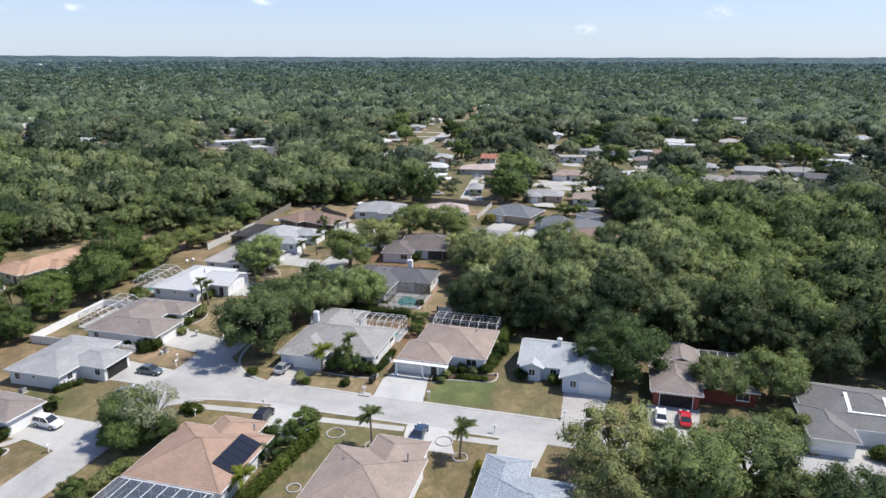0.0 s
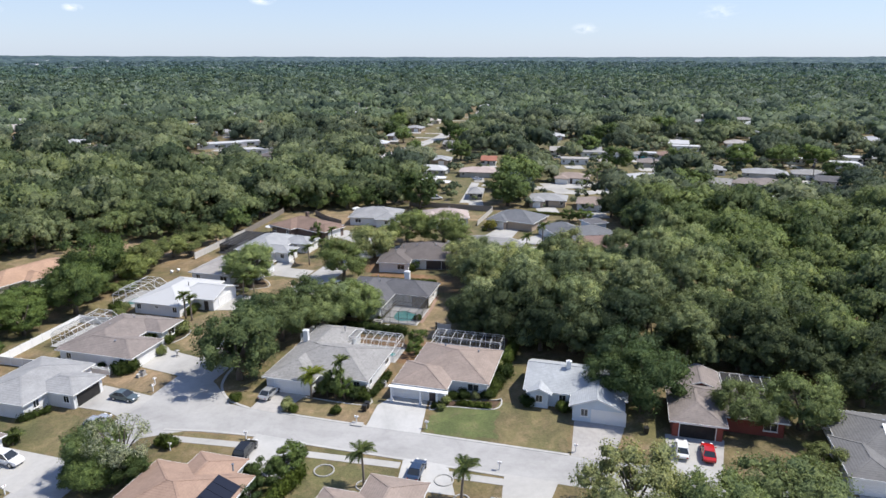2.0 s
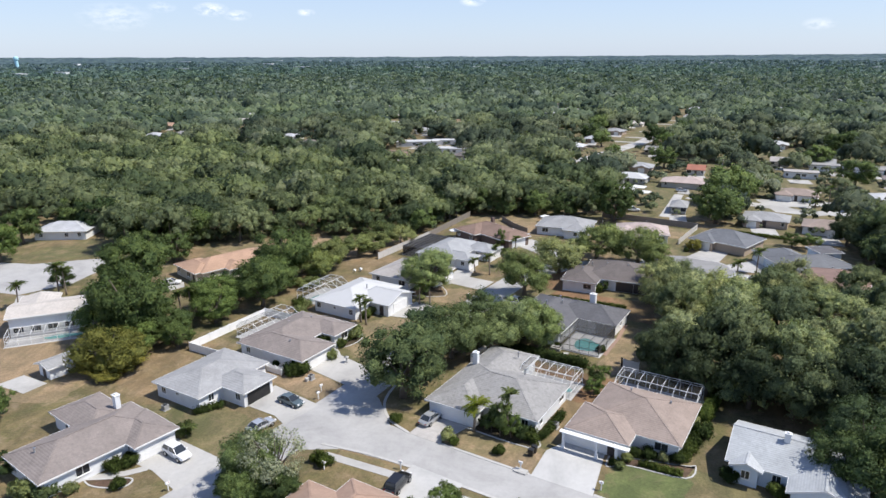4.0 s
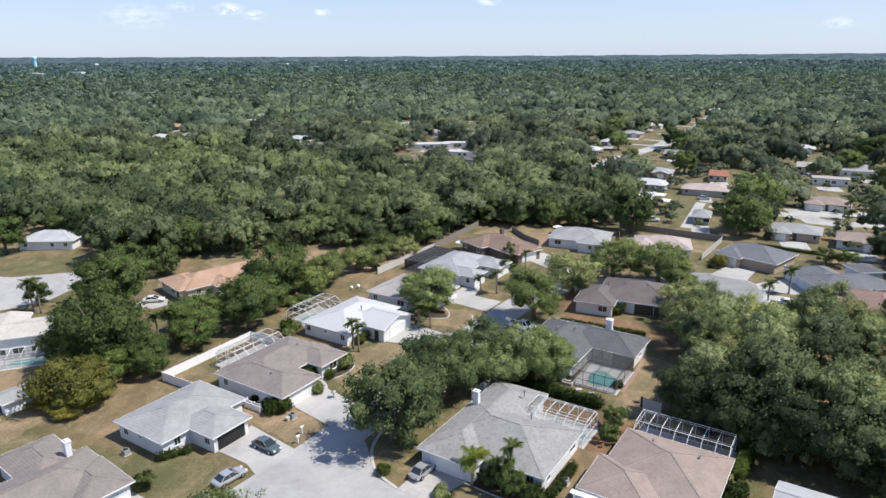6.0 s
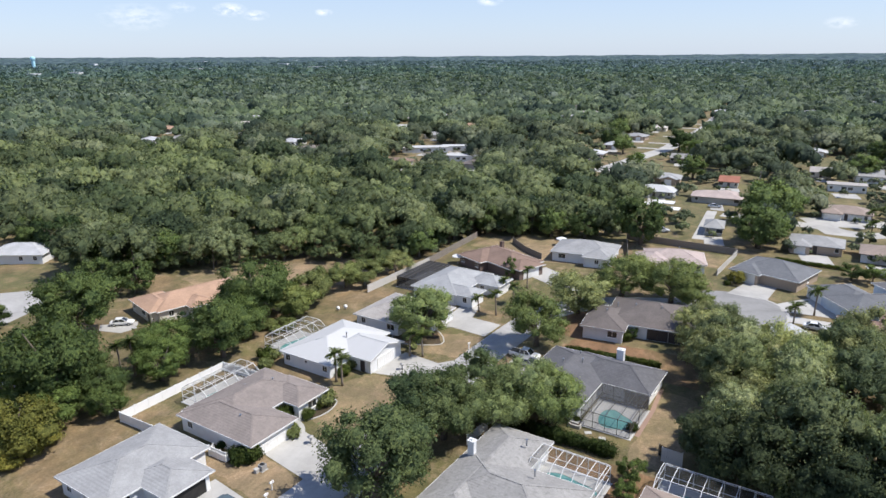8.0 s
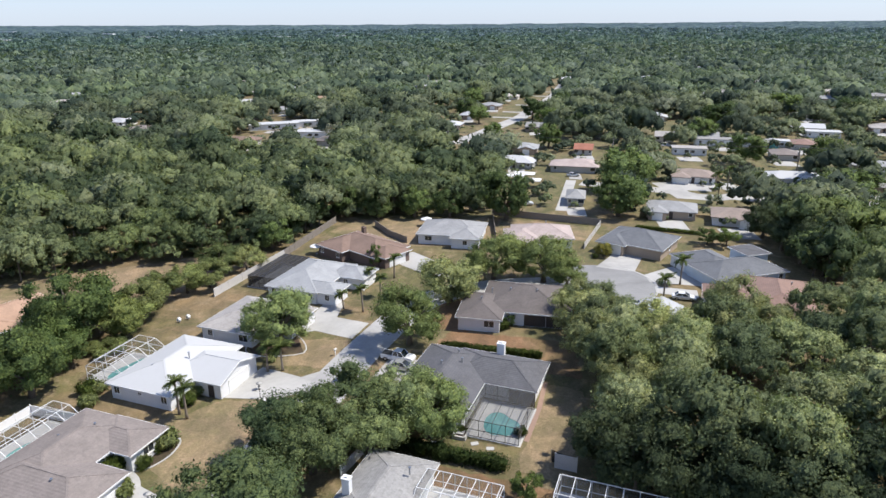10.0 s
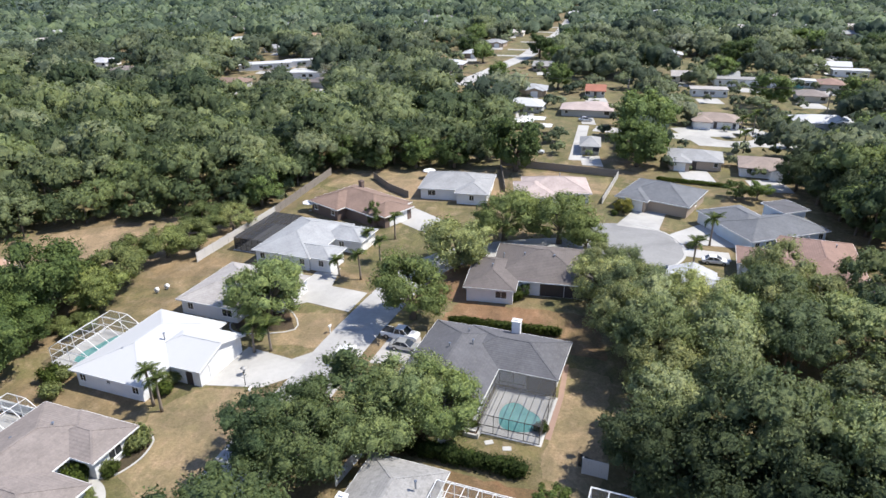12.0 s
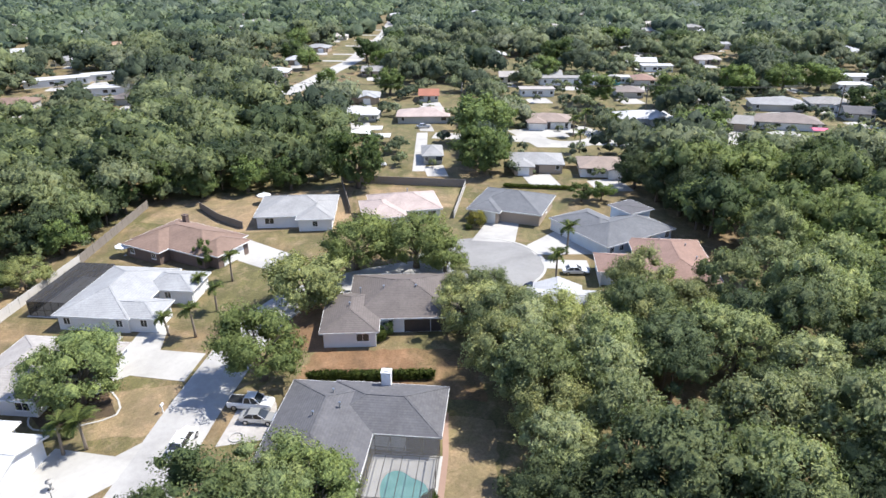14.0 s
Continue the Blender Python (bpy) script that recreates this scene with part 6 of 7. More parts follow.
FAR_HOMES = [(ob.matrix_basis.translation.x, ob.matrix_basis.translation.y) for ob in scene.objects if ob.parent is None and ob.get("group") == "far houses"]
for k, (x, y) in enumerate(FAR_HOMES):
    if math.hypot(x, y - 60) < 520:
        d = math.hypot(x, y)
        cx, cy, w = x - x / d * 11, y - y / d * 11, random.uniform(2, 4.5)
        sheet("driveway", [(cx - w, cy - 4), (cx + w, cy - 5), (cx + w, cy + 5), (cx - w, cy + 4)], 0.046 + 0.004 * (k % 6), "drive", "pale concrete driveway of a far house", "driveway")
for k, y0 in enumerate((446, 470, 505, 532, 560, 592)):
    x0 = np.interp(y0, [p[1] for p in FAR_ROADS[0]], [p[0] for p in FAR_ROADS[0]])
    sheet("driveway", [(x0 - 4, y0), (x0 - 4, y0 + 4), (x0 - 15, y0 + 6), (x0 - 15, y0 + 2.4)], 0.04, "drive", "pale concrete driveway crossing a verge", "driveway")
sheet("lawn", [(-18, 440), (-7, 440), (10, 520), (26, 605), (13, 606), (-4, 525)], 0.012, "lawn_olive", "green verge along a straight street", "lawn")
rng = np.random.default_rng(9)
x, y = sites(rng, -1150, 236, 1150, 980, 9.8)
u, v = sites(rng, -1150, 236, 1150, 980, 12.5)
x, y = np.r_[x[np.hypot(x, y - 40) < 480], u[np.hypot(u, v - 40) >= 480]], np.r_[y[np.hypot(x, y - 40) < 480], v[np.hypot(u, v - 40) >= 480]]
r, a = np.hypot(x, y - 40), np.degrees(np.arctan2(x, y - 40))
ok = (r < 960) & (a > -55) & (a < 47) & ~inside(x, y, RIGHT) & ~inside(x, y, LEFT)
ok &= ~((y < 262) & (x > -60) & (x < 62))
ok &= clear_of(x, y, [(a_, b_, 8.6) for a_, b_ in FAR_HOMES])
for k in (8, 14, 20, 27, 34, 41, 48, 55, 62):
    ok &= clear_of(x, y, [(a_ - a_ / math.hypot(a_, b_) * k, b_ - b_ / math.hypot(a_, b_) * k, 7.2) for a_, b_ in FAR_HOMES if k < 10 or (k < 0.13 * b_ and b_ < 720 and (a_, b_) in MEASURED)])
for k in (17, 26, 36, 47, 60):
    ok &= clear_of(x, y, [(a_ - a_ / math.hypot(a_, b_) * k, b_ - b_ / math.hypot(a_, b_) * k, 6.5) for a_, b_ in FAR_HOMES[len(MEASURED)::2] if k < 0.09 * b_])
for line in FAR_ROADS:
    for (ax, ay), (bx, by) in zip(line, line[1:]):
        n = max(2, int(math.hypot(bx - ax, by - ay) / 6))
        ok &= clear_of(x, y, [(ax + (bx - ax) * k / n - (6 if ay > 430 else 0), ay + (by - ay) * k / n, 12.5 if 425 < ay < 620 else 8.5) for k in range(n + 1)])
for px, py in FAR_ROADS[0]:
    for k in (14, 26, 38, 50):
        if py < 640:
            ok &= clear_of(x, y, [(px + 1 - px / math.hypot(px, py) * k, py - k, 6.8)])
ok &= ~inside(x, y, [(102, 262), (150, 256), (152, 272), (124, 284), (104, 280)]) & ~inside(x, y, [(-10, 262), (14, 262), (24, 300), (-8, 304)])
r = r[ok]
x, y = x[ok], y[ok]
mid = r < 480
garden_zone = inside(x, y, [(-14, 262), (20, 250), (60, 250), (110, 262), (215, 258), (235, 400), (150, 440), (30, 440), (-6, 400)])
grand = mid & (rng.random(len(x)) < np.where(garden_zone, 0.2, 0.42)) & clear_of(x, y, [(a_, b_, 12.5) for a_, b_ in MEASURED])
small = mid & ~grand & (rng.random(len(x)) < np.where(garden_zone, 0.6, 0.8))

forest("woods", "broad street oaks of the far neighbourhood", rng, x[grand], y[grand], rng.choice([0.8, 1.0, 1.15, 1.3], grand.sum()), crown_set(60, 10, 9.4, 10.4, 520, 0.6, 15, (0.24, 0.36), 1, 0.4, 0.78, 0.22), "suburb_leaf", False)
forest("woods", "small garden trees of the far neighbourhood", rng, x[small], y[small], rng.choice([0.4, 0.55, 0.7, 0.85], small.sum()), crown_set(66, 6, 7.0, 8.6, 220, 0.66, 8, (0.28, 0.42), 1, 0.4, 0.76, 0.3), "suburb_leaf", False)
u, v = sites(rng, -20, 240, 240, 440, 7.5)
pick = inside(u, v, [(-14, 262), (20, 250), (60, 250), (110, 266), (215, 262), (235, 400), (150, 440), (30, 440), (-6, 400)]) & (rng.random(len(u)) < 0.42) & clear_of(u, v, [(a_, b_, 9.0) for a_, b_ in FAR_HOMES])
for line in FAR_ROADS:
    for (ax, ay), (bx, by) in zip(line, line[1:]):
        n = max(2, int(math.hypot(bx - ax, by - ay) / 6))
        pick &= clear_of(u, v, [(ax + (bx - ax) * k / n, ay + (by - ay) * k / n, 6.5) for k in range(n + 1)])
pick &= clear_of(u, v, [(59, 280, 15), (124, 276, 20)])
u, v = u[pick], v[pick]
for a_, b_ in MEASURED:
    if math.hypot(a_, b_) < 480:
        t = rng.uniform(0, 2 * np.pi, 7)
        q = rng.uniform(7.5, 12.5, 7)
        u, v = np.r_[u, a_ + q * np.cos(t) * 1.15], np.r_[v, b_ + 2 + q * np.sin(t) * 0.85]
forest("shrubs", "garden shrubs and small bushes round far houses", rng, u, v, rng.choice([0.3, 0.45, 0.6, 0.9], len(u)), crown_set(210, 6, 3.0, 4.6, 90, 0.55, 7, (0.3, 0.42), 1, 0.4, 0.78, 0.3), "suburb_leaf", False)
# Mixed at random by distance: far and dim leaves, both with haze painted in.
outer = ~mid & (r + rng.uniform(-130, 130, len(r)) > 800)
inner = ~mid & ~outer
for chosen, mat, what in ((inner, "far_haze_leaf", "tree canopy of the distant neighbourhood"), (outer, "dim_haze_leaf", "dim green tree canopy beyond the neighbourhood")):
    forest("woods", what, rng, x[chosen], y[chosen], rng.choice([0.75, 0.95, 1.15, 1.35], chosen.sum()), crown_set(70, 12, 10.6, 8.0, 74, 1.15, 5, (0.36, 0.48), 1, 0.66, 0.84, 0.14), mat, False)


def far_canopy(first, last, n, mat, label, seed):
    """The rolling tops of trees out to the horizon, with loose crowns on it."""
    rng = np.random.default_rng(seed)
    r = [first]
    while r[-1] < last:
        r.append(r[-1] * 1.013 + 1.0)
    r, a = np.array(r), np.radians(np.arange(-66, 60.01, 0.25))
    rr, aa = np.meshgrid(r, a, indexing="ij")
    rr = rr * (1 + rng.uniform(-0.006, 0.006, rr.shape))
    px, py = rr * np.sin(aa), 40 + rr * np.cos(aa)
    z = 6.0 + 1.6 * np.sin(px / 61 + np.sin(py / 83)) + 1.5 * np.sin(py / 47 + 1.7 * np.sin(px / 140)) + rng.uniform(-1.6, 1.6, px.shape)
    z += 19 * (np.clip(rr - 2300, 0, None) / 3600) ** 1.4
    z[0] = 0.5
    co = np.stack([px, py, z], -1)
    grid_q = np.stack([co[:-1, :-1], co[:-1, 1:], co[1:, 1:], co[1:, :-1]], 2).reshape(-1, 4, 3)
    d = first * 0.86 * (min(last, 3400) / first / 0.86) ** rng.random(n)
    t = np.radians(rng.uniform(-64, 58, n))
    cx, cy = d * np.sin(t), 40 + d * np.cos(t)
    cr = rng.uniform(4.5, 8.5, n) * (0.8 + d / 2600)
    u = rng.normal(size=(n, 10, 3))
    u[..., 2] = np.abs(u[..., 2]) * 0.9 + 0.1
    u /= np.linalg.norm(u, axis=2)[..., None]
    c = np.stack([cx, cy, np.full(n, 6.6)], -1)[:, None] + u * cr[:, None, None] * (1, 1, 0.38)
    nn = u + rng.normal(size=u.shape) * 0.3
    nn /= np.linalg.norm(nn, axis=2)[..., None]
    s = np.cross(nn, rng.normal(size=u.shape))
    s /= np.linalg.norm(s, axis=2)[..., None]
    w = np.cross(nn, s)
    k = (cr * 0.55)[:, None, None]
    q = np.stack([c - s * k, c + s * k * 0.6 - w * k, c + s * k * 0.5 + w * k], 2).reshape(-1, 3, 3)
    flat = rng.normal(size=(len(grid_q), 4, 3)) * 0.18 + (0, 0, 1)
    soft = np.concatenate([(flat / np.linalg.norm(flat, axis=2)[..., None]).reshape(-1, 3), np.repeat((u + (0, 0, 0.3)).reshape(-1, 1, 3), 3, 1).reshape(-1, 3)])
    tone = np.concatenate([rng.random(len(grid_q)), np.repeat(rng.random(n), 10)])
    tagged(new("woods", array_mesh("far_woods", MAT[mat], grid_q, q, soft, tone)), label, "woods", kind="stuff")


# Three rings, each bluer: the haze of distance sits in the leaf colour.
far_canopy(950.0, 1500, 6000, "dim_haze_leaf", "endless green tree canopy in the distance", 3)
far_canopy(1490.0, 2300, 5000, "blue_haze_leaf", "blue-tinged green tree canopy far off", 6)
far_canopy(2280.0, 6800, 4500, "horizon_haze_leaf", "blue-green tree canopy along the horizon", 4)
for k in (*OAK, *FAROAK, *DARK, *YARD, *BROAD, *GREY, *SILVER, *LIME, *GOLD, *SMALL):
    remove_thing(k)


# ---- cars ----
def car(label, paint, x, y, turn, kind="sedan"):
    """A parked car, nose along +x."""
    long, wide, tall = {"sedan": (4.7, 1.82, 1.45), "suv": (4.7, 1.88, 1.72), "pickup": (5.7, 2.0, 1.85)}[kind]
    c = thing("car" if kind != "pickup" else "pickup_truck", label, "pickup" if kind == "pickup" else "car", pose(x, y, 0.03, 0, 0, turn), "parked cars")
    h, w = long / 2, wide / 2
    belt = {"sedan": 0.92, "suv": 1.05, "pickup": 1.12}[kind]
    # body: lofted cross-sections from tail to nose
    if kind == "pickup":
        rows = [(-h, 0.55, belt - 0.1, 0.93), (-h + 0.1, 0.4, belt, 1.0), (0.2, 0.34, belt, 1.0), (h - 1.5, 0.34, belt, 1.0), (h - 0.35, 0.36, belt - 0.06, 0.97), (h - 0.05, 0.42, belt - 0.22, 0.9), (h, 0.5, belt - 0.4, 0.82)]
        roof = [(-0.75, 1.0), (-0.55, tall), (0.75, tall), (1.45, belt)]
    elif kind == "suv":
        rows = [(-h, 0.5, belt - 0.12, 0.86), (-h + 0.15, 0.38, belt, 0.97), (0, 0.32, belt + 0.02, 1.0), (h - 1.25, 0.32, belt - 0.02, 1.0), (h - 0.4, 0.34, belt - 0.15, 0.95), (h - 0.06, 0.4, belt - 0.32, 0.84), (h, 0.48, belt - 0.45, 0.76)]
        roof = [(-h + 0.12, belt), (-h + 0.5, tall - 0.06), (0.3, tall), (1.15, belt)]
    else:
        rows = [(-h, 0.5, belt - 0.14, 0.84), (-h + 0.2, 0.36, belt - 0.02, 0.95), (-0.6, 0.3, belt, 1.0), (h - 1.4, 0.3, belt - 0.04, 1.0), (h - 0.5, 0.32, belt - 0.14, 0.95), (h - 0.08, 0.38, belt - 0.3, 0.84), (h, 0.46, belt - 0.42, 0.74)]
        roof = [(-h + 0.55, belt), (-1.15, tall - 0.05), (0.15, tall), (1.05, belt)]
    g = Geo()
    for rx, lo, hi, k in rows:
        g.v += [(rx, -w * k * 0.92, lo), (rx, -w * k, (lo + hi) / 2), (rx, -w * k * 0.93, hi), (rx, w * k * 0.93, hi), (rx, w * k, (lo + hi) / 2), (rx, w * k * 0.92, lo)]
    for i in range(len(rows) - 1):
        for k in range(6):
            a, b = i * 6 + k, i * 6 + (k + 1) % 6
            g.f.append((a, b, b + 6, a + 6))
    g.f += [(5, 4, 3, 2, 1, 0), tuple(len(g.v) - 6 + k for k in range(6))]
    part("body", g, PAINT[paint], c)
    wi, wr = w * 0.9, w * 0.74
    (x0, z0), (x1, z1), (x2, z2), (x3, z3) = roof
    t = Geo().box(x1 + 0.02, -wr, z1 - 0.07, x2, wr, z2 + 0.01)
    part("roof", t, PAINT[paint], c)
    for name, pts in (("windscreen", [(x3, -wi, z3), (x3, wi, z3), (x2, wr, z2), (x2, -wr, z2)]), ("rear_window", [(x0, wi, z0), (x0, -wi, z0), (x1, -wr, z1), (x1, wr, z1)]),
                      ("side_window", [(x0, -wi, z0), (x3, -wi, z3), (x2, -wr, z2), (x1, -wr, z1)]), ("side_window", [(x3, wi, z3), (x0, wi, z0), (x1, wr, z1), (x2, wr, z2)])):
        p = Geo()
        p.face(*pts)
        part(name, p, MAT["glass"], c)
    for s in (-1, 1):
        part("pillar", Geo().bar((x3, s * wi, z3), (x2, s * wr, z2), 0.07, 0.07), PAINT[paint], c)
        part("pillar", Geo().bar((x0, s * wi, z0), (x1, s * wr, z1), 0.09, 0.09), PAINT[paint], c)
        part("pillar", Geo().bar(((x0 + x3) / 2, s * wi, belt), ((x1 + x2) / 2, s * wr, z1 - 0.03), 0.08, 0.05), PAINT[paint], c)
        part("headlight", Geo().box(h - 0.3, s * w * 0.62 - 0.16, belt - 0.36, h - 0.04, s * w * 0.62 + 0.16, belt - 0.22), MAT["clear_lamp"], c)
        part("tail_light", Geo().box(-h - 0.01, s * w * 0.66 - 0.13, belt - 0.34, -h + 0.12, s * w * 0.66 + 0.13, belt - 0.16), MAT["red_lamp"], c)
        part("mirror", Geo().box(x3 - 0.35, s * (w + 0.1) - 0.09, belt, x3 - 0.2, s * (w + 0.1) + 0.09, belt + 0.14), PAINT[paint], c)
        for wx in (-h + 0.95, h - 0.95):
            rad = 0.33 if kind == "sedan" else 0.38
            y0, y1 = s * (w - 0.2), s * (w + 0.02)
            wheel = part("wheel", Geo().tube([(wx, y0, rad), (wx, y1, rad)], [rad, rad], 16), MAT["tyre"], c)
            part("rim", Geo().tube([(wx, y1, rad), (wx, y1 + s * 0.02, rad)], [rad * 0.62, rad * 0.55], 12), MAT["rim"], wheel)
    if kind == "pickup":
        part("truck_bed", Geo().box(-h + 0.12, -w * 0.82, belt - 0.02, -0.85, w * 0.82, belt + 0.015), MAT["black_plastic"], c, "black truck bed liner")
    return c


car("grey-green sedan parked on a pale driveway", "slate", -47.4, 104.6, -16)
car("white sport utility car parked by a garage", "white", -55.3, 87.2, -18, "suv")
car("silver sedan parked on an aged driveway", "silver", -24.4, 106.0, 72)
car("black car parked on a driveway apron", "black", -23.6, 89.6, 80, "suv")
car("steel blue car parked near the street", "blue", 0.4, 85.2, 76)
car("white sedan parked before an open garage", "white", 37.2, 90.2, 74)
car("bright red sedan parked before an open garage", "red", 40.6, 89.4, 74)
car("silver car parked at the street corner", "silver", -48.0, 96.8, 70)
car("white pickup truck parked under a street tree", "white", -21.6, 157.4, -14, "pickup")
car("silver sedan parked beside a white pickup", "silver", -20.4, 154.4, -14)
car("white car parked on the shaded street", "white", -28.6, 151.4, 76, "suv")
car("white sedan parked by the turning circle", "white", 31.2, 187.6, -10)
car("white car parked beside an orange-roofed house", "white", -103.8, 147.6, 30)
car("silver car parked on a shaded driveway under a yard tree", "silver", -50.6, 162.2, -14)
car("silver car parked by a far house", "silver", 18.1, 298, 0)
car("black car parked under trees by the turning circle", "black", 21.9, 182.4, 30)
for x, y, turn in ((81.2, 285, 80), (88.2, 287, 80), (64.8, 289.6, 10)):
    car("dark car parked before a far white house", "black", x, y, turn)
car("white car parked under trees far off", "white", 0.7, 257.4, 10, "suv")


# ---- palms ----
def frond_mesh(name, mat, long, droop, seed):
    rng = np.random.default_rng(seed)
    n, tris = 22, []
    mid = [np.array((long * t * (1 - 0.18 * t * droop), 0, long * (0.38 * t - droop * 0.75 * t * t))) for t in np.linspace(0, 1, n)]
    for a, b, t in zip(mid, mid[1:], np.linspace(0.05, 1, n - 1)):
        tris += [(a + (0, 0.03, 0), a - (0, 0.03, 0), b)]
        blade = long * 0.34 * math.sin(math.pi * min(0.97, 0.18 + 0.8 * t)) + 0.1
        for s in (-1, 1):
            tip = a + np.array((blade * 0.55, s * blade * 0.8, -blade * rng.uniform(0.25, 0.5)))
            tris.append((a, a + (b - a) * 1.15, tip))
    return array_mesh(name, MAT[mat], None, np.array(tris))


FRONDS = {m: [frond_mesh("frond", m, 2.5, d, k) for k, d in enumerate((0.55, 0.85, 1.15))] for m in ("frond", "frond_lime")}


def palm(x, y, high, size=1.0, mat="frond", lean=0.0, label="slender palm with arching green fronds", group="palms"):
    t = thing("palm_tree", label, "palm", pose(x, y, 0), group)
    g = Geo()
    pts = [(lean * (k / 6) ** 2, 0, high * k / 6 - 0.1 * (k == 0)) for k in range(7)]
    g.tube(pts, [0.24, 0.19, 0.17, 0.16, 0.155, 0.15, 0.17], 8)
    part("trunk", g, MAT["palm_bark"], t, "", None, True)
    for k in range(17):
        me = FRONDS[mat][(0, 0, 1, 1, 2)[k % 5]]
        up = (0.55, 0.2, -0.1, 0.35, -0.35)[k % 5]
        part("frond", me, None, t, "", Matrix.Translation(pts[-1]) @ Euler((0, -up, k * 2.4 + random.uniform(-0.2, 0.2))).to_matrix().to_4x4() @ Matrix.Scale(size * random.uniform(0.85, 1.1), 4))
    return t


random.seed(3)
for x, y, high, size in ((-6.3, 82.4, 5.2, 0.95), (6.2, 79.6, 4.9, 0.95), (-50.2, 138.6, 5.4, 0.8), (-48.6, 137.6, 5.0, 0.85), (-41.9, 151.8, 4.6, 0.85), (-39.6, 152.3, 4.3, 1.1), (-35.7, 177.1, 3.2, 0.8), (-31.6, 175.9, 4.9, 0.9),
                         (-29.6, 183.4, 4.4, 0.8), (-33.3, 189, 3.6, 0.75), (26.3, 183.8, 6.0, 1.0), (32.3, 195.8, 5.8, 1.0), (-28.6, 194.1, 5.0, 0.8)):
    palm(x, y, high, size, lean=random.uniform(-0.4, 0.4))
for x, y, high, size in ((-12.8, 106, 6.4, 0.8), (-124.1, 134.3, 7, 1.2), (-122.3, 134.6, 6, 1.1), (-125.7, 125, 5.5, 1.0), (-86, 128.5, 6.2, 1.0), (-84.6, 130, 6.6, 1.0), (-85.4, 131.4, 5.4, 0.9)):
    palm(x, y, high, size, lean=random.uniform(-0.5, 0.5), label="tall palm with a dense crown of fronds")
palm(-57.4, 91.8, 1.3, 0.8, "frond", 0.1, "small green palm beside a garage")
palm(-21.5, 71.3, 3.0, 0.95, "frond_lime", 0.1, "yellow-green palm beside a long hedge")
palm(-17.5, 105.2, 4.4, 1.05, "frond_lime", 0.2, "bright yellow-green palm beside a driveway")
for x, y, high in ((62, 279, 6), (67, 283, 7), (74, 277, 6.5), (58, 262, 6), (82, 262, 7)):
    palm(x, y, high, 1.1, label="palm beside a pale forecourt far off")


# ---- hedges, shrubs, beds ----
def hedge(label, a, b, wide, high, mat="hedge", category="hedge"):
    rng = np.random.default_rng(int(abs(a[0] * 13 + a[1] * 7)))
    a, b = np.array(a), np.array(b)
    n = max(3, int(np.linalg.norm(b - a) / (wide * 0.42)))
    ls = []
    for k in range(n + 1):
        p = (b - a) * k / n
        for z in ([high * 0.35, high * 0.72] if high > 1 else [high * 0.5]):
            ls.append((p[0] + rng.uniform(-0.1, 0.1), p[1] + rng.uniform(-0.1, 0.1), z, wide * 0.55 * rng.uniform(0.85, 1.15)))
    me = array_mesh("hedge", MAT[mat], None, *joined(leaf_cloud(rng, ls, 90 * len(ls), 0.16), masses(rng, ls, 0.8)))
    ob = new("hedge", me)
    ob.matrix_basis = pose(a[0], a[1], 0)
    return tagged(ob, label, category, "hedges")


hedge("clipped dark green hedge between two gardens", (-14.4, 162), (1.5, 160), 1.0, 1.3)
hedge("overgrown hedge along a back yard", (-19, 133.6), (-3.9, 130.4), 1.5, 1.7)
hedge("tall clipped hedge beside a pool cage", (14.8, 116), (17.4, 124.4), 1.5, 2.6)
hedge("long clipped hedge along a side garden", (-20.6, 69.2), (-14.8, 84.4), 1.5, 1.8)
hedge("row of low shrubs below a house wall", (6.4, 103.2), (11, 102.2), 0.9, 0.7)
hedge("low shrubs by a front window", (-60, 97.6), (-57.4, 100.6), 1.2, 0.9)
hedge("low green shrubs beside a house", (-7.6, 106), (-5.6, 113), 1.1, 0.9)
hedge("hedge behind the turning circle gardens", (30, 235.8), (46, 231.2), 0.9, 1.0)
hedge("row of yellow-flowering shrubs beside a drive", (7.4, 70), (8.9, 78), 0.8, 0.7, "gold_leaf")


def canopy(label, mat, x, y, w, d, h, turn):
    c = thing("garden_canopy", label, "canopy", pose(x, y, 0, 0, 0, turn), "garden canopies")
    for sx in (-1, 1):
        for sy in (-1, 1):
            part("post", Geo().tube([(sx * (w / 2 - 0.2), sy * (d / 2 - 0.2), -0.1), (sx * (w / 2 - 0.2), sy * (d / 2 - 0.2), h)], [0.05, 0.05], 6), MAT["metal"], c)
    g = Geo()
    for s in (-1, 1):
        g.face((-w / 2, s * d / 2, h), (w / 2, s * d / 2, h), (w / 2, 0, h + 0.5), (-w / 2, 0, h + 0.5))
        g.face((-w / 2, s * d / 2, h - 0.15), (w / 2, s * d / 2, h - 0.15), (w / 2, s * d / 2, h), (-w / 2, s * d / 2, h))
    for s in (-1, 1):
        g.face((s * w / 2, -d / 2, h), (s * w / 2, d / 2, h), (s * w / 2, 0, h + 0.5))
    part("canopy", g, MAT[mat], c)


canopy("faded pink canvas canopy beside a house", "rose", 135.8, 267, 4.5, 4, 2.4, -20)
for x, y in ((-2.8, 286.8), (2.7, 281.3), (1, 291)):
    canopy("white canvas carport in a back yard", "vinyl", x, y, 7, 4.5, 2.5, -10)
solid("drain_inlet", Geo().box(-0.9, -0.5, -0.05, 0.9, 0.5, 0.22).box(-0.75, -0.56, 0.06, 0.75, -0.49, 0.16), MAT["kerb"], "white concrete drain inlet on the kerb", "drain", at=pose(-9.1, 97.2, 0, 0, 0, -14.5))

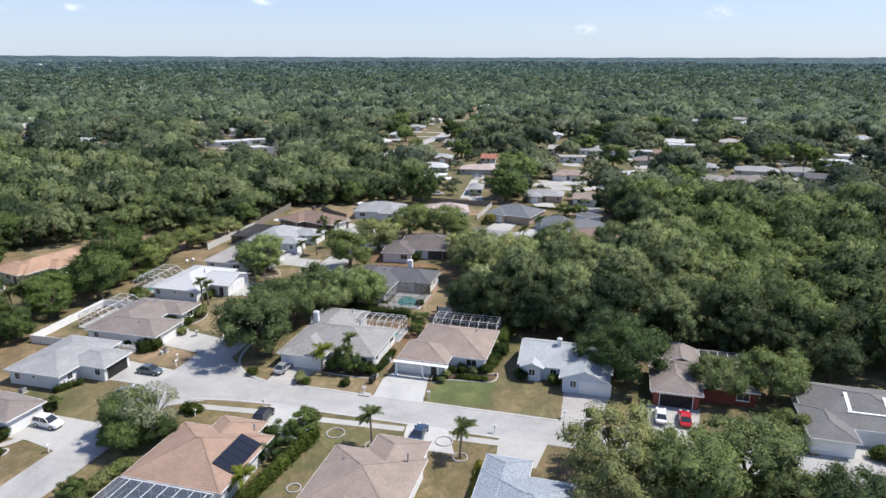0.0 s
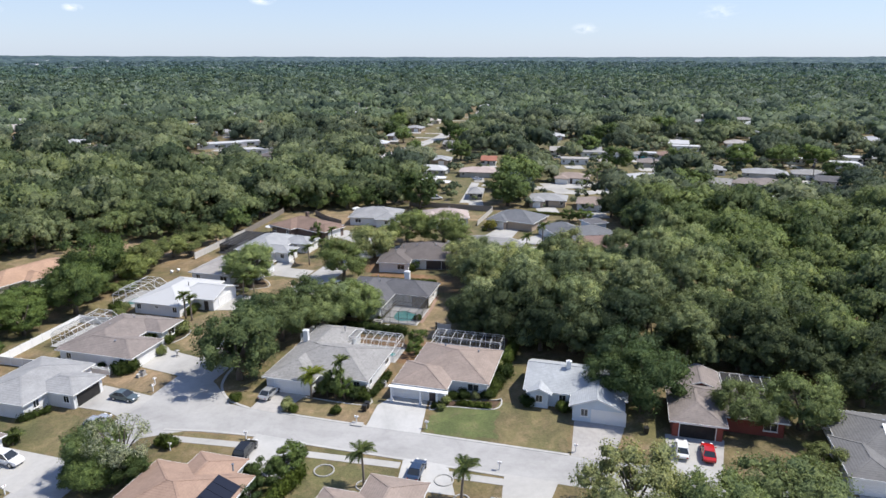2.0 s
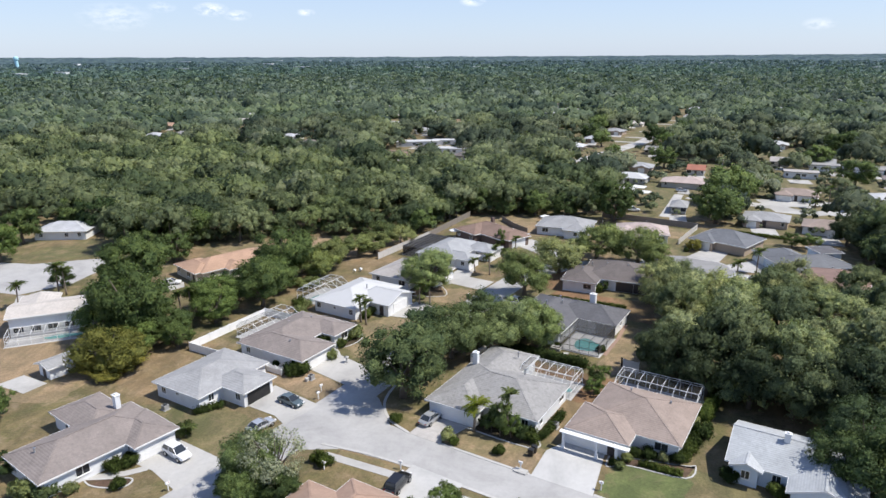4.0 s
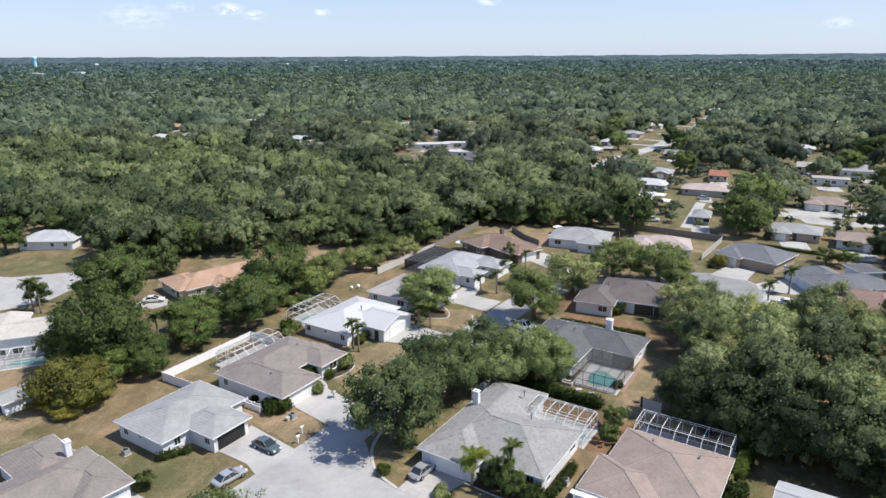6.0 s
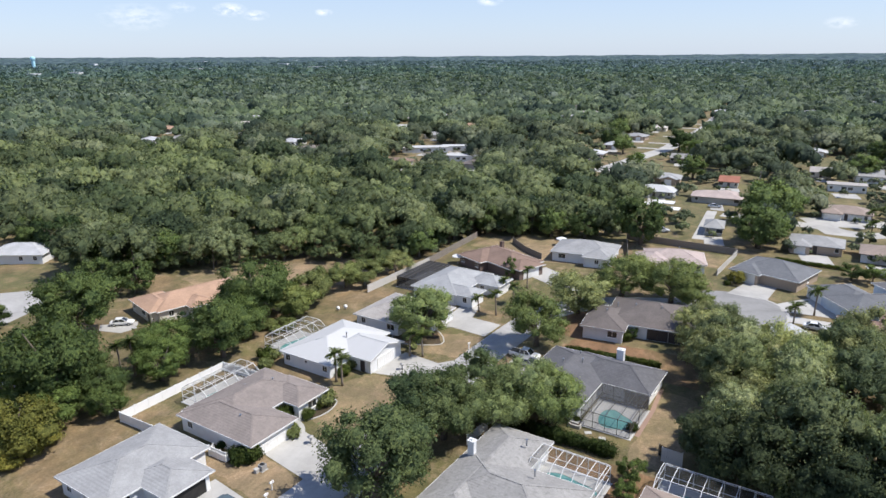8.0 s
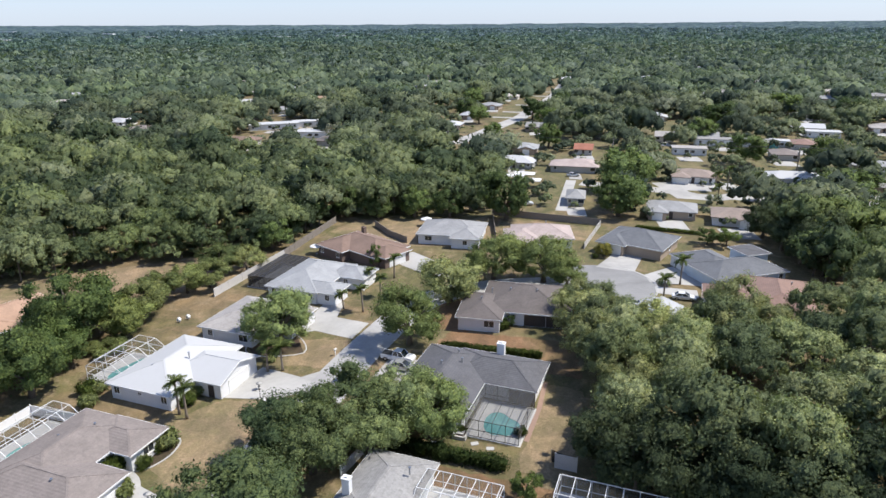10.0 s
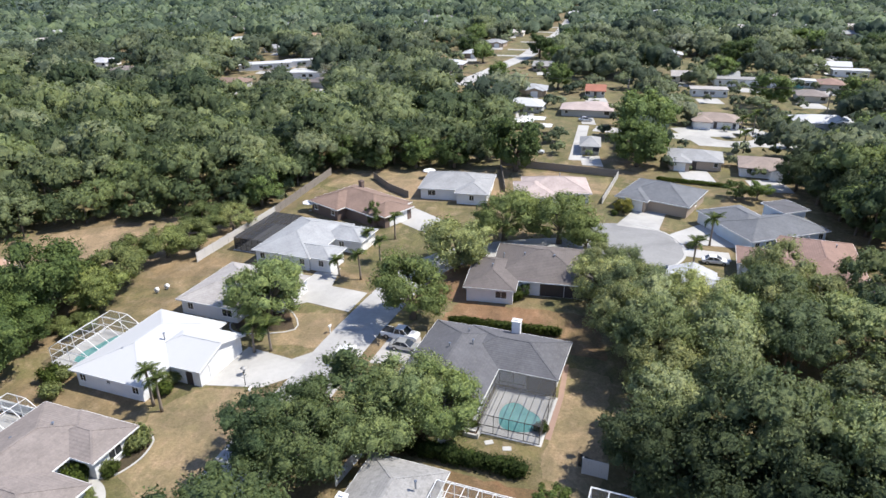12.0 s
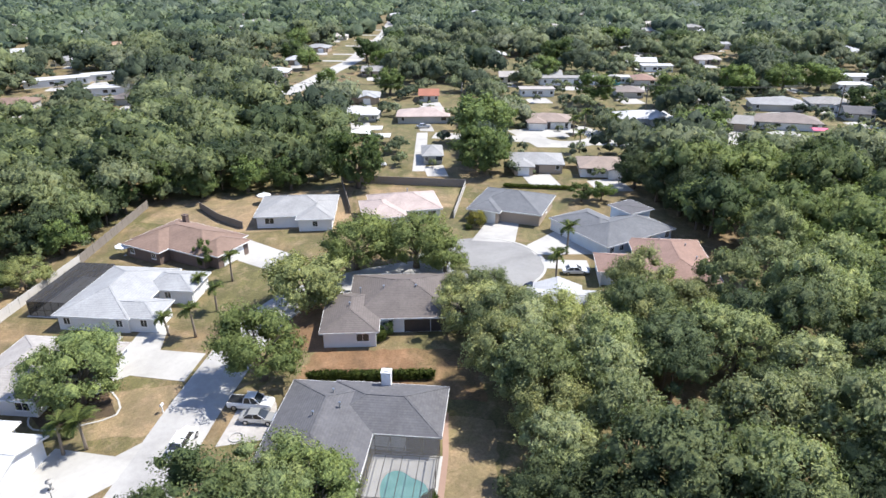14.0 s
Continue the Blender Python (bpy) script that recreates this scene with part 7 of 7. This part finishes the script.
SHRUB = []
for k, (mat, what) in enumerate((("hedge", "round green garden shrub with dense leaves"), ("lime_leaf", "bright yellow-green garden shrub with soft leaves"), ("olive_leaf", "grey-green garden shrub with airy twigs"))):
    rng = np.random.default_rng(90 + k)
    ls = [(rng.uniform(-0.6, 0.6), rng.uniform(-0.6, 0.6), rng.uniform(0.4, 0.9), rng.uniform(0.35, 0.6)) for _ in range(9)]
    ob = tagged(new("shrub", array_mesh("shrub", MAT[mat], None, *joined(leaf_cloud(rng, ls, 1100, 0.13), masses(rng, ls, 0.75)))), what, "shrub", "garden shrubs")
    SHRUB.append(ob)
random.seed(11)
def shrubs(spots):
    for kind, x, y, s in spots:
        copy_thing(SHRUB[kind], pose(x, y, 0, 0, 0, random.uniform(0, 360)) @ Matrix.Scale(s, 4))


shrubs(((0, -51.6, 114, 1.7), (0, -52.6, 113.4, 1.5), (0, -50.4, 114.6, 1.4), (0, -56.6, 115.6, 0.9), (1, -48.0, 131.4, 1.7), (0, -49.2, 130.2, 1.3), (1, -49.8, 127.0, 1.1), (0, -49.0, 126.4, 1.0), (0, -51.9, 124.9, 1.6), (1, -48.9, 121.4, 1.3), (1, -49.4, 122.6, 1.0), (0, 2.6, 102.4, 0.8), (1, 3.4, 101.6, 0.8), (0, 12.6, 107.8, 1.2), (0, 13.4, 110.4, 1.1), (0, 22.6, 101.8, 1.2), (0, 17.4, 103.4, 1.3)))
shrubs(((0, -10.3, 106.4, 1.1), (0, -9, 104.6, 1.3), (2, -20.6, 101.8, 1.2), (0, -29.6, 104.6, 1.0), (1, -65.3, 143.1, 1.3), (1, -69.4, 156, 1.5), (1, -71.1, 153.1, 1.4), (1, -49.9, 143.8, 1.2), (0, -43, 71, 1.5), (1, -40.8, 71.6, 1.2), (1, -40.2, 73.4, 1.3), (1, -39.6, 75.2, 1.2), (1, -39.1, 76.6, 1.1)))
shrubs(((1, -41.4, 69.8, 1.2), (0, -57.9, 92.2, 1.2), (0, -60.3, 83.4, 1.2), (0, -61.2, 81.7, 1.2), (0, -58.2, 78.9, 1.0), (1, -67.8, 74.2, 1.8), (1, -65.4, 74.6, 1.5), (1, -63.2, 76.4, 1.0), (0, -34.5, 91.2, 1.2), (0, -36, 91.4, 1.0), (1, 53, 86.6, 1.5), (0, 64, 80, 1.4), (2, 66, 78, 1.2), (0, -19.4, 101.2, 0.8), (1, -42.6, 155, 0.8), (0, -50.4, 141, 1.2)))
shrubs(((1, -50.9, 142.6, 1.0), (2, -40, 181, 0.9), (0, -33.6, 203, 1.2), (0, 16.6, 211, 0.8), (0, -1.6, 210, 0.9), (0, 35.6, 207.6, 1.1), (0, -4.4, 171.2, 1.3), (0, 29.6, 212.8, 0.9), (2, -60.8, 126.5, 1.6), (2, -84, 121.4, 2.2), (1, -64.4, 139, 1.5), (0, -66.4, 142, 1.6), (0, -9.4, 137.8, 0.7), (0, -1.8, 138.2, 0.9), (1, 2.4, 123, 0.8), (0, -13, 100.5, 0.9)))
shrubs(((0, 5.6, 105.4, 0.9), (0, 7.4, 105.2, 1.1), (2, 9, 105.3, 0.9), (0, 10.6, 105.6, 1.1), (0, 11.8, 106.4, 0.9), (1, 4.2, 103.6, 0.9), (0, 12.6, 109, 1.2), (0, 14.2, 113.4, 1.6), (2, 13.8, 116, 1.4), (0, -22.4, 84, 1.3), (1, -23, 82.4, 1.2), (0, -24.4, 80.6, 1.3)))
for ob in SHRUB:
    remove_thing(ob)

for pts, label in (([(-51.2, 125.6), (-48.6, 126.2), (-46.9, 129.2), (-47.0, 132.4), (-48.6, 133.2), (-50.2, 131.6), (-51.4, 127.6)], "curved mulch bed with pale edging"), ([(2, 104.4), (1.8, 101.6), (4.6, 102.6), (11.8, 101.8), (13.2, 105), (11.4, 104.6)], "mulch bed below front windows"),
                   ([(-63.6, 79.1), (-61.5, 79.9), (-58, 81.2), (-57.2, 80.2), (-57.9, 79.1), (-60, 78.5), (-61.9, 78.4)], "brown mulch bed by an entrance"), ([(-20, 106), (-9, 103), (-8.6, 105.6), (-18, 108.4)], "mulch bed before a grey house"), ([(-47, 166), (-41, 164.6), (-38, 158.4), (-46, 156.6), (-48.6, 160)], "dark mulch bed under a yard tree")):
    sheet("mulch_bed", pts, 0.03, "mulch", label, "garden bed")
    sheet("garden_edging", ribbon(smooth_line([*pts, pts[0]], 4), 0.22), 0.075, "deck", "pale concrete edging round a garden bed", "edging")


def ring_bed(x, y, r):
    ring_of = thing("planter_ring", "round white block edging round a trunk", "garden edging", pose(x, y, 0), "planter rings")
    n = 20
    a, b = 0.0, 2 * math.pi * 0.93 / n
    block = Geo().slab([(q * math.cos(c), q * math.sin(c)) for q, c in ((r - 0.16, a), (r, a), (r, b), (r - 0.16, b))], 0.16, 0.2).mesh("edging_block", MAT["kerb"])
    for k in range(n):
        part("edging_block", block, None, ring_of, "", pose(0, 0, 0, 0, 0, 360 * k / n))


for x, y, r in ((-6.3, 82.4, 1.1), (6.2, 79.6, 1.1), (-15.3, 72.6, 1.0), (-22.8, 151.7, 0.9), (-12, 85.6, 1.4), (4, 83.6, 1.3)):
    ring_bed(x, y, r)


def mailbox(x, y, turn):
    m = thing("mailbox", "white post mailbox beside the street", "mailbox", pose(x, y, 0, 0, 0, turn), "mailboxes")
    part("post", Geo().box(-0.06, -0.06, -0.1, 0.06, 0.06, 1.05), MAT["trim_white"], m)
    g = Geo().tube([(-0.28, 0, 1.2), (0.28, 0, 1.2)], [0.14, 0.14], 10).box(-0.28, -0.14, 1.05, 0.28, 0.14, 1.2)
    part("box", g, MAT["trim_white"], m)
    part("flag", Geo().box(0.05, -0.17, 1.2, 0.09, -0.145, 1.45), MAT["red_lamp"], m, "small red flag")


for x, y, turn in ((-43.9, 107.2, 70), (-44.6, 109.6, 70), (-34.4, 90.2, -15), (-24.6, 93.2, -15), (-51.4, 80.4, 70), (-9.2, 97.6, -15), (1.4, 96.2, -15), (11.4, 86, -15), (22.4, 90.2, -15), (-38.6, 141.6, 70), (-32.4, 158, 70)):
    mailbox(x, y, turn)


def wheelie_bin(x, y, turn):
    b = thing("rubbish_bin", "dark wheeled rubbish bin with a lid", "rubbish bin", pose(x, y, 0.03, 0, 0, turn), "rubbish bins")
    g = Geo()
    g.v = [(-0.25, -0.28, 0.03), (0.25, -0.28, 0.03), (0.25, 0.28, 0.03), (-0.25, 0.28, 0.03), (-0.32, -0.38, 1.0), (0.32, -0.38, 1.0), (0.32, 0.36, 1.0), (-0.32, 0.36, 1.0)]
    g.f = [(3, 2, 1, 0), (4, 5, 6, 7), (0, 1, 5, 4), (1, 2, 6, 5), (2, 3, 7, 6), (3, 0, 4, 7)]
    part("body", g, MAT["black_plastic"], b)
    part("lid", Geo().box(-0.34, -0.4, 1.0, 0.34, 0.38, 1.07), MAT["black_plastic"], b)
    for s in (-0.3, 0.22):
        part("wheel", Geo().tube([(s, 0.3, 0.12), (s + 0.08, 0.3, 0.12)], [0.12, 0.12], 10), MAT["tyre"], b)


for x, y, turn in ((-8.4, 101.2, 75), (-8.1, 102.1, 75), (-3.6, 106.4, -15), (3.2, 104.6, -15), (33.6, 95, 0)):
    wheelie_bin(x, y, turn)


def aircon(x, y, turn):
    a = thing("air_conditioner", "grey outdoor air conditioner by a wall", "air conditioner", pose(x, y, 0, 0, 0, turn), "air conditioners")
    part("pad", Geo().box(-0.55, -0.55, -0.05, 0.55, 0.55, 0.1), MAT["kerb"], a)
    part("casing", Geo().box(-0.42, -0.42, 0.1, 0.42, 0.42, 0.85), MAT["pipe"], a)
    part("fan_grille", Geo().tube([(0, 0, 0.851), (0, 0, 0.9)], [0.36, 0.33], 16), MAT["black_plastic"], a)


for x, y in ((-48.2, 113), (-65.4, 97.4), (-6.2, 109.4), (-45.6, 176.6), (-43, 177.2), (33.4, 216)):
    aircon(x, y, GRID)


def bird_bath(x, y):
    b = thing("bird_bath", "pale stone bird bath on a round base", "bird bath", pose(x, y, 0))
    part("base", Geo().tube([(0, 0, -0.05), (0, 0, 0.08)], [0.75, 0.7], 16), MAT["kerb"], b)
    part("pedestal", Geo().tube([(0, 0, 0.08), (0, 0, 0.35), (0, 0, 0.95)], [0.25, 0.12, 0.15], 12), MAT["kerb"], b, "", None, True)
    part("bowl", Geo().tube([(0, 0, 0.95), (0, 0, 1.05), (0, 0, 1.12)], [0.15, 0.42, 0.46], 16), MAT["kerb"], b, "", None, True)


bird_bath(-45.1, 120.6)
bird_bath(-41.2, 146.2)


def lamp_post(x, y):
    p = thing("lamp_post", "short dark garden lamp post by a driveway", "lamp post", pose(x, y, 0))
    part("post", Geo().tube([(0, 0, -0.1), (0, 0, 1.7)], [0.05, 0.04], 8), MAT["black_plastic"], p)
    part("lantern", Geo().box(-0.13, -0.13, 1.7, 0.13, 0.13, 2.0), MAT["clear_lamp"], p)
    part("cap", Geo().tube([(0, 0, 2.0), (0, 0, 2.15)], [0.2, 0.04], 8), MAT["black_plastic"], p)


lamp_post(-40.2, 143.9)


def yard_dish(x, y, turn):
    d = thing("satellite_dish", "white satellite dish on a low stand in a yard", "satellite dish", pose(x, y, 0, 0, 0, turn), "yard dishes")
    part("stand", Geo().tube([(0, 0, -0.1), (0, 0, 0.5)], [0.06, 0.06], 8), MAT["metal"], d)
    part("bowl", Geo().tube([(0, 0.1, 0.5), (0, -0.1, 0.6), (0, -0.22, 0.66)], [0.06, 0.35, 0.45], 16), MAT["vinyl"], d, "", None, True)


yard_dish(-64.8, 168.2, 10)
yard_dish(-63.7, 169.6, 10)
screen_panel = thing("garden_screen", "dark mesh garden screen on thin posts", "garden screen", pose(2.9, 131.8, 0, 0, 0, -35))
for sx in (-0.9, 0.9):
    part("post", Geo().tube([(sx, 0, -0.1), (sx, 0, 2.1)], [0.04, 0.04], 6), MAT["metal"], screen_panel)
part("mesh", Geo().box(-0.86, -0.01, 0.3, 0.86, 0.01, 2.05), MAT["screen_dense"], screen_panel)


def planter(x, y, turn):
    p = thing("raised_planter", "square pale stone planter with dark soil on a back lawn", "planter", pose(x, y, 0, 0, 0, turn))
    for k in range(4):
        part("side", Geo().box(-0.9, -0.95, -0.05, 0.9, -0.7, 0.5), MAT["kerb"], p, "", pose(0, 0, 0, 0, 0, 90 * k))
    part("soil", Geo().box(-0.7, -0.7, 0.0, 0.7, 0.7, 0.4), MAT["mulch"], p)


planter(-9.7, 137.1, -14)
for x, y, turn in ((-7.7, 135.5, 20), (-13.2, 135.2, -10), (-5.6, 134.6, 5)):
    solid("stepping_stone", Geo().box(-0.5, -0.35, -0.05, 0.5, 0.35, 0.07), MAT["deck"], "pale flat stepping stone on a back lawn", "stepping stone", "stepping stones", at=pose(x, y, 0, 0, 0, turn))


def patio_umbrella(x, y):
    u = thing("patio_umbrella", "open white patio umbrella in a back yard", "umbrella", pose(x, y, 0), "patio umbrellas")
    part("pole", Geo().tube([(0, 0, -0.05), (0, 0, 2.5)], [0.03, 0.03], 8), MAT["metal"], u)
    part("base", Geo().tube([(0, 0, -0.02), (0, 0, 0.12)], [0.35, 0.3], 12), MAT["kerb"], u)
    g = Geo()
    for k in range(8):
        a, b = k * math.pi / 4, (k + 1) * math.pi / 4
        g.face((1.6 * math.cos(a), 1.6 * math.sin(a), 2.05), (1.6 * math.cos(b), 1.6 * math.sin(b), 2.05), (0, 0, 2.6))
        g.face((1.6 * math.cos(b), 1.6 * math.sin(b), 1.9), (1.6 * math.cos(a), 1.6 * math.sin(a), 1.9), (1.6 * math.cos(a), 1.6 * math.sin(a), 2.05), (1.6 * math.cos(b), 1.6 * math.sin(b), 2.05))
    part("canopy", g, MAT["vinyl"], u, "white canvas canopy")


patio_umbrella(-50, 208.4)
patio_umbrella(-26.5, 233.5)

# white gate fence before a wall, small yard boxes
fence("short white vinyl screen by a house wall", [(-57.6, 114.2), (-54.2, 113.4), (-53.6, 115)], 1.2, "vinyl", 1.2)
for x, y, s in ((-9.8, 137.4, 1.2), (-48.6, 112.2, 0.5)):
    g = Geo().box(-s / 2, -s / 2, -0.05, s / 2, s / 2, 0.5).box(-s / 2 - 0.06, -s / 2 - 0.06, 0.5, s / 2 + 0.06, s / 2 + 0.06, 0.6)
    solid("planter_box", g, MAT["kerb"], "square pale concrete planter in a yard", "planter", "planters", at=pose(x, y, 0, 0, 0, GRID))


# ---- poles, wires, far landmarks ----
def utility_pole(x, y, high, turn):
    u = thing("utility_pole", "tall brown wooden utility pole with crossarms", "utility pole", pose(x, y, 0, 0, 0, turn), "utility poles")
    part("pole", Geo().tube([(0, 0, -0.3), (0, 0, high)], [0.2, 0.13], 10), MAT["pole_wood"], u)
    for k in range(2):
        part("crossarm", Geo().box(-1.4, -0.07, high - 0.7 - 1.1 * k, 1.4, 0.07, high - 0.55 - 1.1 * k), MAT["pole_wood"], u)
        for s in (-1.2, -0.6, 0.6, 1.2):
            part("insulator", Geo().tube([(s, 0, high - 0.55 - 1.1 * k), (s, 0, high - 0.35 - 1.1 * k)], [0.05, 0.05], 8), MAT["clear_lamp"], u)
    part("transformer", Geo().tube([(0.35, 0.2, high - 3.2), (0.35, 0.2, high - 2.2)], [0.25, 0.25], 12), MAT["pipe"], u)


POLES = [(-30, 330), (34, 316), (96, 303), (160, 290)]
for x, y in POLES:
    utility_pole(x, y, 11.0, 78)
for (x0, y0), (x1, y1) in zip(POLES, POLES[1:]):
    g = Geo()
    for s in (-1.0, -0.4, 0.4, 1.0):
        g.tube([(x0 + (x1 - x0) * t + s * 0.2, y0 + (y1 - y0) * t + s, 10.6 - 4 * 0.7 * t * (1 - t)) for t in np.linspace(0, 1, 9)], [0.02] * 9, 4)
    solid("power_line", g, MAT["black_plastic"], "sagging black overhead power lines between poles", "power line", "power lines")

tower = thing("water_tower", "pale blue-white water tower on the horizon", "water tower", pose(-1953, 1756, 0))
part("column", Geo().tube([(0, 0, -1), (0, 0, 34)], [5.2, 5.0], 16), MAT["sky_paint"], tower)
part("tank", Geo().tube([(0, 0, 33), (0, 0, 36), (0, 0, 43), (0, 0, 45), (0, 0, 46.5)], [5.2, 7.0, 7.4, 5.6, 1.5], 20), MAT["sky_paint"], tower, "", None, True)
random.seed(31)
for k in range(22):
    a, r = radians(random.uniform(-50, 52)), random.uniform(1500, 4200)
    w, d, h = random.uniform(18, 70), random.uniform(12, 25), random.uniform(9, 11.5) + r / 900
    b = thing("warehouse", "low white flat-roofed building above distant trees", "building", pose(r * math.sin(a), 40 + r * math.cos(a), 0, 0, 0, random.uniform(-20, 20)), "distant buildings")
    part("wall", Geo().box(-w / 2, -d / 2, -1, w / 2, d / 2, h), MAT["stucco_white"], b)
    part("roof", Geo().box(-w / 2 - 0.4, -d / 2 - 0.4, h, w / 2 + 0.4, d / 2 + 0.4, h + 0.5), MAT["roof_white"], b)
    for q in range(3):
        part("window", Geo().box(-w / 2 + (q + 0.25) * w / 3, -d / 2 - 0.06, h - 4, -w / 2 + (q + 0.75) * w / 3, -d / 2 - 0.01, h - 2), MAT["glass"], b)
